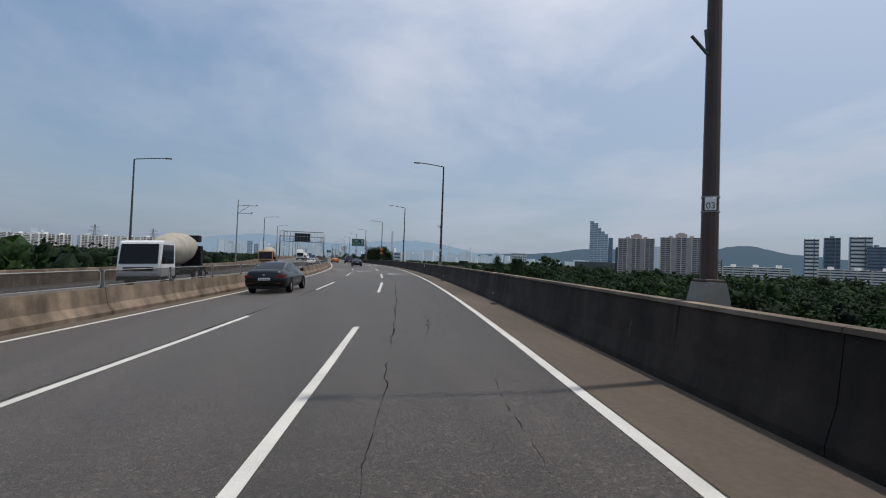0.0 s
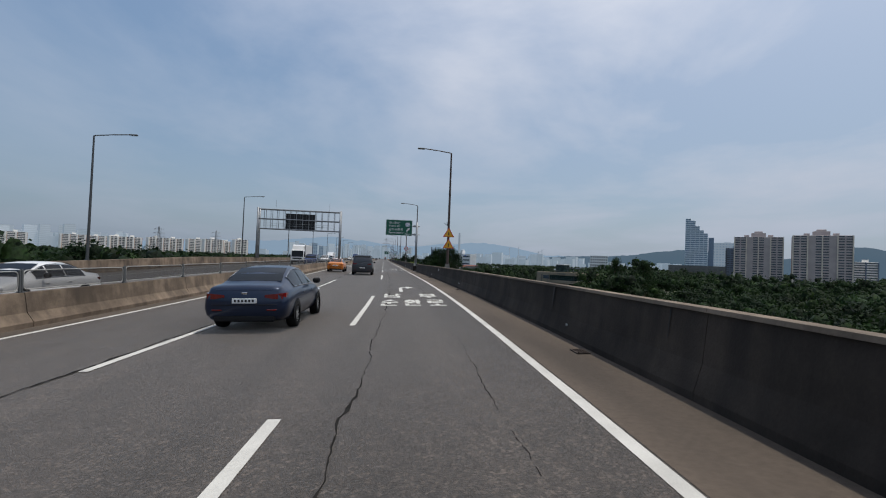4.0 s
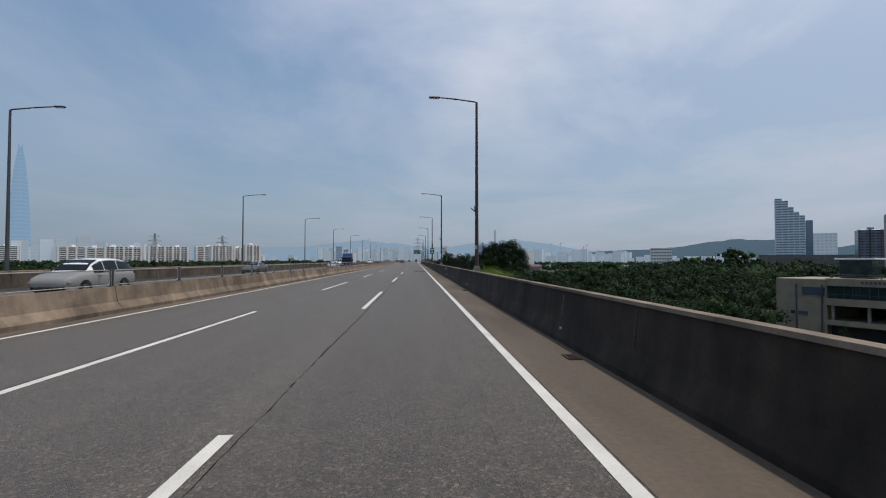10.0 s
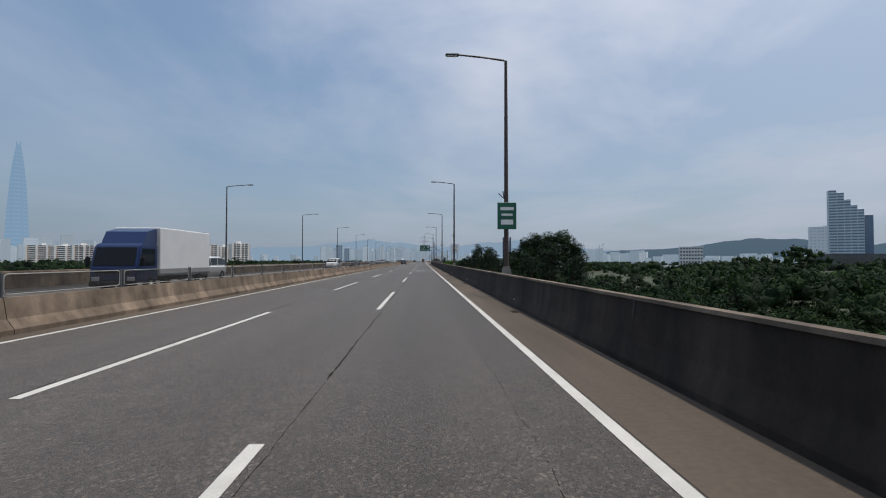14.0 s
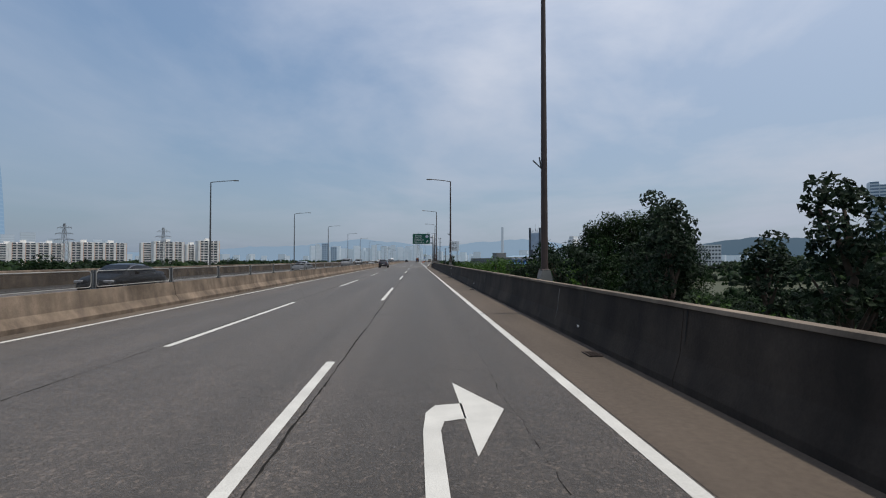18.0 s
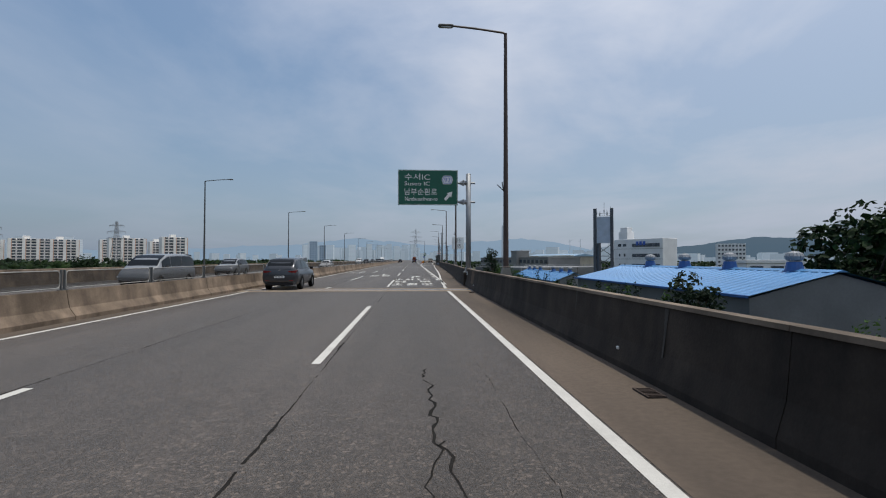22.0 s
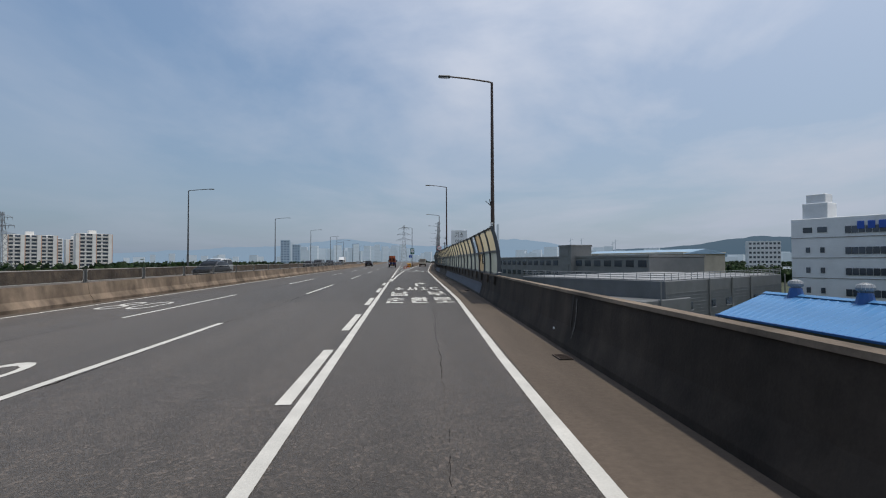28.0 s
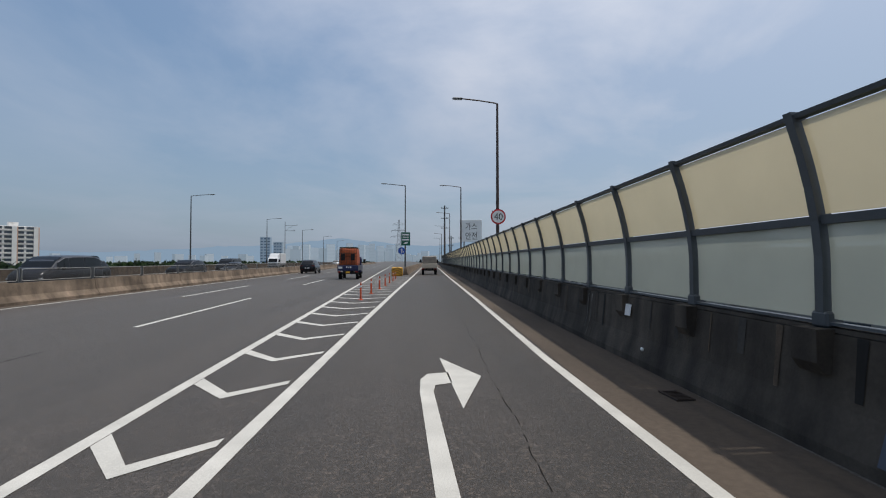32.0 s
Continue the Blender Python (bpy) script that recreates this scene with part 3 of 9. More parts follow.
wall_right = thing("wall_parapet", pose(0, 0, 0), "concrete viaduct parapet, its colour shade-dark on the face, sun-pale on top", "parapet", kind="structure")
PANELS = []
s = S0
k = 0
while s < S1 - 1:
    step = (9.8, 10.2, 9.5, 10.5)[k % 4]
    e = min(S1, s + step)
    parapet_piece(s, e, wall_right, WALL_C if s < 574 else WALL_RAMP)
    PANELS.append((s, e))
    s, k = e, k + 1
# pale lime runs down the parapet face
random.seed(5)
RUN_M = material("lime_run", (0.17, 0.16, 0.145), 0.9, 0, 0.3, 6, 0.2, 40)
for s in (4, 13.5, 19.2, 24.3, 32, 33.4, 58.5, 72.2, 88, 91, 126.5, 127.2, 131.5, 196, 236.5, 262, 309, 356.8, 395, 407.0, 407.2, 430, 498, 566.8, 640.2, 640.4):
    bm = bmesh.new()
    z0, z1, w = PAR_H - 0.12, random.uniform(0.15, 0.45), random.uniform(0.012, 0.028)
    pts_a, pts_b = [], []
    for i in range(8):
        f = i / 7
        z = z0 + (z1 - z0) * f
        du = 0.16 - 0.06 * max(0.0, (0.95 - z) / 0.55) if z > 0.42 else 0.10 * (z - 0.10) / 0.32
        wob = 0.012 * math.sin(7 * f + s) + (0.06 * (f - 0.75) if f > 0.75 else 0)
        ww = w * (1 - 0.6 * f)
        pts_a.append(at(s + wob - ww, wall_u(s) + du - 0.008, z))
        pts_b.append(at(s + wob + ww, wall_u(s) + du - 0.008, z))
    poly(bm, pts_a + pts_b[::-1])
    part("lime_streak", bm, RUN_M, wall_right)



def on_face(s, z, proud=0.008):
    """A point on the road side of the parapet, which runs straight along each cast length."""
    p, q = next((p, q) for p, q in PANELS if p <= s <= q)
    f = (s - p) / (q - p)
    w = wall_u(p) * (1 - f) + wall_u(q) * f
    du = float(np.interp(z, (0.0, 0.10, 0.42, PAR_H - 0.06), (0.0, 0.0, 0.10, 0.16)))
    a, b, c = at(p, 0), at(q, 0), at(p, 1) - at(p, 0)
    base = a.lerp(b, f)
    return base + c * (w + du - proud) + Vector((0, 0, z))


def face_patch(s0, s1, zs, mat, name, label="", taper=1.0, proud=0.008, lean=0.0):
    """A thin film on the parapet face between s0 and s1, over the heights zs."""
    bm = bmesh.new()
    cuts = [s0] + [q for _, q in PANELS if s0 < q < s1] + [s1]
    mid = (s0 + s1) / 2
    for a, b in zip(cuts, cuts[1:]):
        prev = None
        for k, z in enumerate(zs):
            g = 1.0 + (taper - 1.0) * k / max(1, len(zs) - 1)
            sa, sb = mid + (a + 0.001 - mid) * g + lean * k, mid + (b - 0.001 - mid) * g + lean * k
            cur = (bm.verts.new(on_face(sa, z, proud)), bm.verts.new(on_face(sb, z, proud)))
            if prev:
                bm.faces.new((prev[0], prev[1], cur[1], cur[0]))
            prev = cur
    return part(name, bm, mat, wall_right, label)


# brown runs under the barrier posts, dark runs elsewhere
RUST_RUN = material("rusty_run", (0.135, 0.098, 0.066), 0.9, 0, 0.35, 5, 0.2, 30, stretch=(1, 1, 0.2))
PALE_RUN = material("washed_run", (0.060, 0.054, 0.047), 0.9, 0, 0.35, 5, 0.2, 30, stretch=(1, 1, 0.2))
DARK_RUN = material("soot_run", (0.014, 0.013, 0.012), 0.9, 0, 0.3, 5, 0.2, 30, stretch=(1, 1, 0.2))
random.seed(17)
s = 576.6
while s < 690:
    w = random.uniform(0.03, 0.13)
    face_patch(s, s + w, (1.0, 0.85, 0.72, random.uniform(0.35, 0.66)), random.choice((RUST_RUN, RUST_RUN, PALE_RUN, DARK_RUN)), "water_stain", taper=random.uniform(0.5, 1.0))
    s += random.uniform(0.35, 1.0)
s = 20.0
while s < 574:
    w = random.uniform(0.03, 0.12)
    face_patch(s, s + w, (1.0, 0.85, 0.72, random.uniform(0.30, 0.66)), random.choice((PALE_RUN, PALE_RUN, DARK_RUN)), "water_stain", taper=random.uniform(0.1, 0.4))
    s += random.uniform(2.5, 7.5)
face_patch(481.15, 482.5, (0.30, 0.42, 0.7, 1.0), material("brown_patched_concrete", (0.115, 0.078, 0.052), 0.9, 0, 0.2, 1.5, 0.1, 20), "repair_panel", "brown repaired concrete panel")
# ---------------------------------------------------------------- median barrier with its fence
MED_W = 0.62
median = thing("wall_median", pose(0, 0, 0), "weathered beige concrete median barrier with stained joints", "median barrier", kind="structure")
s, k = S0, 0
while s < S1 - 1:
    e = min(S1, s + 8.4)
    m0 = MED_U
    prof = [(m0, 0.0), (m0, 0.12), (m0 - 0.16, 0.34), (m0 - 0.24, 0.80), (m0 - 0.44, 0.80), (m0 - 0.52, 0.34), (m0 - 0.68, 0.12), (m0 - 0.68, 0.0)]
    if not 185.5 < s + 4 < 193:
        part("barrier_block", strip(s + 0.012, e - 0.012, prof), MEDIAN_C, median)
    s, k = e, k + 1
# thicker yellow-and-black block round the gantry leg
blk = thing("gantry_plinth", on_road(189.5, MED_U - 0.34, 0.0), "concrete plinth with yellow and black hazard stripes", "plinth")
bm = bmesh.new()
prism(bm, [(-0.36, 0.0), (-0.36, 0.14), (-0.26, 0.36), (-0.22, 0.82), (0.22, 0.82), (0.26, 0.36), (0.36, 0.14), (0.36, 0.0)], "y", -4.0, 4.0)
part("block", bm, MEDIAN_C, blk)
for i in range(8):
    bm = bmesh.new()
    y0 = -2.1 + i * 0.55
    for (xa, za), (xb, zb) in (((0.225, 0.80), (0.262, 0.37)), ((0.268, 0.355), (0.364, 0.15))):
        f0, f1 = (0.82 - za) / 0.7, (0.82 - zb) / 0.7
        poly(bm, [(xa + 0.006, y0 + f0 * 0.35, za), (xa + 0.006, y0 + 0.28 + f0 * 0.35, za), (xb + 0.006, y0 + 0.28 + f1 * 0.35, zb), (xb + 0.006, y0 + f1 * 0.35, zb)])
    part("stripe", bm, SIGN_YELLOW if i % 2 else SIGN_BLACK, blk)

FENCE_L = 4.2


def fence_meshes():
    L, z0, z1, r = FENCE_L - 0.22, 0.06, 0.51, 0.10
    bm = bmesh.new()
    ring = []
    for cy, cz, a0 in ((L / 2 - r, z1 - r, 0), (-L / 2 + r, z1 - r, 90), (-L / 2 + r, z0 + r, 180), (L / 2 - r, z0 + r, 270)):
        for i in range(4):
            a = radians(a0 + i * 30)
            ring.append(Vector((0, cy + r * math.cos(a), cz + r * math.sin(a))))
    for a, b in zip(ring, ring[1:] + ring[:1]):
        tube(bm, a, b, 0.014, None, 6, False)
    frame_me = mesh_of("fence_frame", bm, RAIL_PALE, True)
    bm = bmesh.new()
    bm.faces.new([bm.verts.new(p) for p in ring])
    mesh_me = mesh_of("fence_mesh", bm, MESH_DARK)
    bm = bmesh.new()
    box(bm, (0, 0, 0.265), (0.05, 0.05, 0.55), 0.008)
    box(bm, (0, 0, 0.01), (0.14, 0.10, 0.02))
    post_me = mesh_of("fence_post", bm, POLE_GREY)
    bm = bmesh.new()
    box(bm, (0, 0, 0.30), (0.012, L - 0.04, 0.025))
    rail_me = mesh_of("fence_rail", bm, POLE_GREY)
    return frame_me, mesh_me, post_me, rail_me


FR, ME, PO, RA = fence_meshes()
s = S0
while s < 735:
    mid = s + FENCE_L / 2
    if not 184.0 < mid < 194.5:
        f = thing("fence_panel", on_road(mid, MED_U - 0.34, 0.80), "dark mesh fence panel in a pale tube frame", "fence panel", "median fence panels")
        shared("frame", FR, f, pose(0, 0, 0), "pale rounded tube frame")
        shared("mesh", ME, f, pose(0, 0, 0), "dark see-through mesh")
        for y in (-FENCE_L / 2 + 0.06, FENCE_L / 2 - 0.06):
            shared("post", PO, f, pose(0, y, 0))
    s += FENCE_L
# the opposite carriageway's own low kerb and outer parapet
bm = strip(S0, S1, [(MED_U - 1.0, 0.0), (MED_U - 1.0, 0.22), (MED_U - 1.3, 0.22), (MED_U - 1.3, 0.0)])
tagged(part("kerb_opposite", bm, MEDIAN_C), "low concrete kerb along the opposite carriageway", "kerb", kind="structure")
bm = strip(S0, S1, [(-22.2, -0.9), (-22.2, 0.98), (-21.98, 1.0), (-21.75, 0.98), (-21.65, 0.0), (-21.65, -0.9)])
tagged(part("wall_opposite", bm, MEDIAN_C), "beige concrete outer parapet of the opposite carriageway", "parapet", kind="structure")
bm = line(S0, S1, MED_U - 1.7, 0.14)
part("median_line", bm, PAINT, marks)
for u in (-12.4, -15.7):
    for i in range(46):
        part("lane_dash", line(S0 + 20 * i, S0 + 20 * i + 9, u, 0.14), PAINT, marks)
part("edge_line", line(S0, S1, -19.2, 0.15), PAINT, marks)

# ---------------------------------------------------------------- lamp posts
def lamp_post(height, arm, mat, turn, m, label, foot=0.12, tip=0.065):
    t = thing("street_lamp", m, label, "street lamp")
    bm = bmesh.new()
    tube(bm, (0, 0, 0.0), (0, 0, height), foot, tip, 12)
    part("shaft", bm, mat, t, smooth=False)
    bm = bmesh.new()
    d = -1 if turn == "left" else 1
    pts = [Vector((0, 0, height - 0.02)), Vector((d * 0.12, 0, height + 0.03)), Vector((d * arm * 0.55, 0, height + 0.16)), Vector((d * arm, 0, height + 0.24))]
    for a, b in zip(pts, pts[1:]):
        tube(bm, a, b, 0.045, 0.038, 8)
    part("arm", bm, mat, t)
    bm = bmesh.new()
    box(bm, (d * (arm + 0.28), 0, height + 0.235), (0.62, 0.22, 0.11), 0.04)
    lamp = part("lamp_head", bm, POLE_GREY, t)
    bm = bmesh.new()
    box(bm, (d * (arm + 0.30), 0, height + 0.178), (0.46, 0.16, 0.012))
    part("lens", bm, LAMP_CLEAR, lamp)
    bm = bmesh.new()
    box(bm, (0, 0, 0.02), (0.28, 0.28, 0.04), 0.01)
    part("base_plate", bm, mat, t)
    return t


LAMP_S = [69, 107, 142, 216, 254, 292, 328, 363, 398, 437, 475, 510, 541, 582, 620, 659]
LAMP_H = [8.7, 8.9, 9.0, 9.25, 9.4, 9.15, 9.35, 9.4, 9.05, 9.2, 9.5, 9.6, 9.0, 9.4, 9.85, 9.85]
RIGHT_POLES = [-41, -4, 32.3, 69.0, 107.2, 142.5, 181.4, 216.4, 254.0, 291.65, 328.5, 363.6, 398.1, 437.6, 475.0, 510.0, 541, 582.45, 620.05, 659, 692, 727, 764, 801, 838]
for i, s in enumerate(RIGHT_POLES):
    behind = s > 560
    u = wall_u(s) + (0.95 if behind else 0.64)
    hgt = float(np.interp(s, LAMP_S, LAMP_H))
    ped = thing("lamp_pedestal", upright(s, u, PAR_H - 0.05), "flared concrete lamp pedestal on the parapet", "pedestal", "lamp pedestals")
    bm = bmesh.new()
    prism(bm, [(-0.19, -1.0), (-0.19, 0.04), (-0.128, 0.29), (0.128, 0.29), (0.19, 0.04), (0.19, -1.0)], "y", -0.19, 0.19)
    part("block", bm, PED_C, ped)
    t = lamp_post(hgt, 2.15, POLE_BROWN, "left", upright(s, u, PAR_H + 0.24), "tall brown-painted steel street lamp on the parapet", 0.112, 0.066)
    t["group"] = "street lamps on the parapet"
    bm = bmesh.new()
    tube(bm, (-0.1, -0.02, 3.1), (-0.36, -0.06, 3.32), 0.022, None, 6)
    tube(bm, (-0.1, -0.02, 3.1), (-0.16, -0.06, 3.42), 0.022, None, 6)
    part("bracket", bm, POLE_GREY, t, "small forked banner bracket")

for s in [-39, -3, 71, 143, 182, 218, 256, 293.5, 330, 365, 401, 439, 476, 511, 547, 583, 620, 660, 698, 735, 772, 810, 848]:
    t = lamp_post(9.4, 2.5, POLE_GREY, "right", upright(s, -21.95, 1.0), "slim grey street lamp on the far parapet", 0.11, 0.06)
    t["group"] = "street lamps on the far parapet"

# ---------------------------------------------------------------- lettering
TEXTS = {}


def text_mesh(body, mat, w, h, key=""):
    """Flat lettering fitted into w x h, lying in XY with its lower left corner at the origin."""
    name = (body, mat.name, round(w, 2), round(h, 2))
    if name not in TEXTS:
        c = bpy.data.curves.new("lettering", "FONT")
        c.body = body
        o = new("lettering", c)
        bpy.context.view_layer.update()
        me = bpy.data.meshes.new_from_object(o.evaluated_get(bpy.context.evaluated_depsgraph_get()))
        bpy.data.objects.remove(o)
        bpy.data.curves.remove(c)
        xs, ys = [v.co.x for v in me.vertices], [v.co.y for v in me.vertices]
        x0, x1, y0, y1 = min(xs), max(xs), min(ys), max(ys)
        for v in me.vertices:
            v.co.x, v.co.y, v.co.z = (v.co.x - x0) / (x1 - x0) * w, (v.co.y - y0) / (y1 - y0) * h, 0.0
        me.materials.clear()
        me.materials.append(mat)
        TEXTS[name] = me
    return TEXTS[name]


def upright_text(name, body, mat, parent, x, z, w, h, y=-0.06):
    """Lettering on a board that faces -Y; x, z: lower left corner."""
    return shared(name, text_mesh(body, mat, w, h), parent, pose(x, y, z, 90, 0, 0))


def ring_pts(cx, cy, rx, ry, n=14, a0=0.0, a1=360.0):
    return [(cx + rx * math.cos(radians(a0 + (a1 - a0) * k / n)), cy + ry * math.sin(radians(a0 + (a1 - a0) * k / n))) for k in range(n + 1)]


# road lettering as painted strokes in a unit cell, x to the right, y up
GLYPH = {
    "수": [[(0.52, 1.0), (0.46, 0.66), (0.28, 0.50), (0.04, 0.38)], [(0.46, 0.66), (0.66, 0.50), (0.96, 0.38)], [(0.0, 0.27), (1.0, 0.27)], [(0.5, 0.27), (0.5, 0.0)]],
    "서": [[(0.34, 1.0), (0.30, 0.52), (0.05, 0.0)], [(0.30, 0.52), (0.56, 0.0)], [(0.92, 1.0), (0.92, 0.0)], [(0.64, 0.60), (0.92, 0.60)]],
    "I": [[(0.0, 0.95), (1.0, 0.95)], [(0.5, 1.0), (0.5, 0.0)], [(0.0, 0.05), (1.0, 0.05)]],
    "C": [[(0.97, 0.82)] + ring_pts(0.5, 0.70, 0.44, 0.25, 6, 35, 180) + ring_pts(0.5, 0.30, 0.44, 0.25, 6, 180, 325) + [(0.97, 0.18)]],
    "남": [[(0.10, 0.98), (0.10, 0.55), (0.62, 0.55)], [(0.78, 1.0), (0.78, 0.46)], [(0.78, 0.74), (1.0, 0.74)], [(0.12, 0.32), (0.86, 0.32), (0.86, 0.05), (0.12, 0.05), (0.12, 0.32)]],
    "부": [[(0.14, 1.0), (0.14, 0.48)], [(0.86, 1.0), (0.86, 0.48)], [(0.14, 0.78), (0.86, 0.78)], [(0.06, 0.48), (0.94, 0.48)], [(0.0, 0.28), (1.0, 0.28)], [(0.5, 0.28), (0.5, 0.0)]],
    "순": [[(0.52, 1.0), (0.44, 0.84), (0.06, 0.68)], [(0.46, 0.85), (0.94, 0.68)], [(0.0, 0.52), (1.0, 0.52)], [(0.5, 0.52), (0.46, 0.30)], [(0.12, 0.30), (0.12, 0.05), (0.94, 0.05)]],
    "환": [[(0.26, 0.97), (0.42, 0.97)], [(0.06, 0.89), (0.62, 0.89)], ring_pts(0.34, 0.70, 0.24, 0.12), [(0.34, 0.56), (0.34, 0.44)], [(0.0, 0.42), (0.64, 0.42)], [(0.80, 1.0), (0.80, 0.30)], [(0.80, 0.68), (1.0, 0.68)], [(0.14, 0.30), (0.14, 0.05), (0.92, 0.05)]],
    "로": [[(0.05, 0.96), (0.90, 0.96), (0.90, 0.72), (0.10, 0.72), (0.10, 0.46), (0.95, 0.46)], [(0.5, 0.30), (0.5, 0.06)], [(0.0, 0.05), (1.0, 0.05)]],
    "경": [[(0.06, 0.96), (0.46, 0.96), (0.36, 0.68), (0.0, 0.46)], [(0.84, 1.0), (0.84, 0.42)], [(0.55, 0.82), (0.84, 0.82)], [(0.50, 0.62), (0.84, 0.62)], ring_pts(0.52, 0.19, 0.36, 0.15)],
    "찰": [[(0.30, 1.0), (0.30, 0.90)], [(0.02, 0.88), (0.58, 0.88)], [(0.30, 0.86), (0.24, 0.68), (0.0, 0.54)], [(0.28, 0.74), (0.60, 0.54)], [(0.76, 1.0), (0.76, 0.50)], [(0.76, 0.76), (1.0, 0.76)], [(0.14, 0.40), (0.84, 0.40), (0.84, 0.23), (0.14, 0.23), (0.14, 0.05), (0.90, 0.05)]],
    "분": [[(0.16, 1.0), (0.16, 0.64)], [(0.84, 1.0), (0.84, 0.64)], [(0.16, 0.84), (0.84, 0.84)], [(0.10, 0.64), (0.90, 0.64)], [(0.0, 0.48), (1.0, 0.48)], [(0.5, 0.48), (0.5, 0.32)], [(0.14, 0.30), (0.14, 0.05), (0.92, 0.05)]],
    "당": [[(0.60, 0.96), (0.10, 0.96), (0.10, 0.54), (0.64, 0.54)], [(0.80, 1.0), (0.80, 0.42)], [(0.80, 0.72), (1.0, 0.72)], ring_pts(0.48, 0.19, 0.36, 0.15)],
    "8": [ring_pts(0.5, 0.76, 0.36, 0.21), ring_pts(0.5, 0.27, 0.42, 0.24)],
    "0": [ring_pts(0.5, 0.72, 0.41, 0.25, 10, 0, 180) + ring_pts(0.5, 0.28, 0.41, 0.25, 10, 180, 360) + [(0.91, 0.72)]],
}


def stroke(bm, pts, w, h, tx, ty, z):
    """One painted stroke: a mitred band along the line, tx wide across the lane, ty along it."""
    p = [Vector((x * (w - tx) + tx / 2, y * (h - ty) + ty / 2, 0)) for x, y in pts]
    shut = (p[0] - p[-1]).length < 1e-4
    if shut:
        p = p[:-1]
    n = len(p)
    dirs = [(p[(i + 1) % n] - p[i]).normalized() for i in range(n if shut else n - 1)]
    a, b = [], []
    for i in range(n):
        d0 = dirs[(i - 1) % len(dirs)] if shut or i else dirs[0]
        d1 = dirs[i % len(dirs)] if shut or i < n - 1 else dirs[-1]
        n0, n1 = Vector((-d0.y * tx, d0.x * ty, 0)) / 2, Vector((-d1.y * tx, d1.x * ty, 0)) / 2
        side = Vector((n0.x if abs(n0.x) > abs(n1.x) else n1.x, n0.y if abs(n0.y) > abs(n1.y) else n1.y, 0))
        a.append(bm.verts.new((p[i].x + side.x, p[i].y + side.y, z)))
        b.append(bm.verts.new((p[i].x - side.x, p[i].y - side.y, z)))
    for i in range(n if shut else n - 1):
        j = (i + 1) % n
        bm.faces.new((a[i], b[i], b[j], a[j]))


def road_text(body, s0, s1, u0, u1, label, tx=0.15, share=0.105, blank=0.5):
    """Lettering painted along the lane: each sign fills its cell, Latin letters and blanks are narrower."""
    cells = {"I": 0.78, "C": 0.95, " ": blank, "8": 1.0, "0": 1.0}
    total = sum(cells.get(c, 1.0) for c in body) + 0.14 * (len(body) - 1)
    k = (u1 - u0) / total
    word = thing("road_lettering", on_road(s0, 0, 0.0), label, "road lettering", kind="structure")
    u = u0
    for c in body:
        w = cells.get(c, 1.0) * k
        if c != " ":
            bm = bmesh.new()
            for i, pts in enumerate(GLYPH[c]):
                stroke(bm, pts, w, s1 - s0, tx * min(1.0, max(0.62, w / 0.8)), (s1 - s0) * share, 0.006 + 0.0004 * i)
            ob = part("letter", bm, PAINT, word)
            ob.matrix_basis = pose(u, 0, 0)
        u += w + 0.14 * k


def turn_arrow(s0, s1, u, reach=0.75, label="white painted right-turn arrow on the asphalt"):
    L = s1 - s0
    bm = bmesh.new()
    poly(bm, [(-0.085, 0, 0), (0.085, 0, 0), (0.085, L * 0.69, 0), (-0.085, L * 0.69, 0)])
    poly(bm, [(-0.085, L * 0.69, 0), (0.085, L * 0.69, 0), (0.13, L * 0.735, 0), (reach * 0.45, L * 0.75, 0), (reach * 0.45, L * 0.84, 0), (0.06, L * 0.83, 0), (-0.05, L * 0.785, 0)])
    poly(bm, [(reach * 0.45, L * 0.58, 0), (reach, L * 0.80, 0), (reach * 0.40, L, 0)])
    ob = part("road_arrow", bm, PAINT)
    ob.matrix_basis = on_road(s0, u, 0.006)
    tagged(ob, label, "road arrow", kind="structure")


def ahead_arrow(s0, s1, u):
    L = s1 - s0
    bm = bmesh.new()
    poly(bm, [(-0.08, 0, 0), (0.08, 0, 0), (0.08, L * 0.62, 0), (-0.08, L * 0.62, 0)])
    poly(bm, [(-0.32, L * 0.60, 0), (0.32, L * 0.60, 0), (0, L, 0)])
    ob = part("road_arrow", bm, PAINT)
    ob.matrix_basis = on_road(s0, u, 0.006)
    tagged(ob, "white painted straight-ahead arrow on the asphalt", "road arrow", kind="structure")


ahead_label = "white painted lettering stretched along the traffic lane"
road_text("80", 73.8, 76.9, 0.62, 2.72, "white painted speed figure on the lane", 0.11, 0.075)
road_text("80", 84.0, 87.0, -2.65, -0.85, "white painted speed figure on the lane", 0.11, 0.075)
road_text("80", 92.0, 95.0, -6.0, -4.2, "white painted speed figure on the lane", 0.11, 0.075)
road_text("순환로", 121.1, 123.75, 0.38, 2.88, ahead_label)
road_text("남 부", 124.6, 127.0, 0.38, 2.84, ahead_label)
turn_arrow(128.3, 132.6, 1.25)
road_text("수서IC", 172.75, 175.4, 0.14, 3.0, ahead_label)
turn_arrow(176.3, 181.0, 1.55)
road_text("분당", 181.3, 184.3, -2.6, -0.7, ahead_label)
ahead_arrow(186.5, 191.7, -1.82)
road_text("분당", 186.4, 189.6, -5.9, -4.1, ahead_label)
ahead_arrow(191.3, 196.5, -4.95)
road_text("경찰서", 376.6, 379.5, 0.32, 2.96, ahead_label)
road_text("수 서", 380.5, 383.2, 0.29, 2.96, ahead_label, blank=1.0)
turn_arrow(384.6, 390.2, 1.5, 0.8)
road_text("순환로", 485.5, 488.4, 0.08, 2.84, ahead_label)
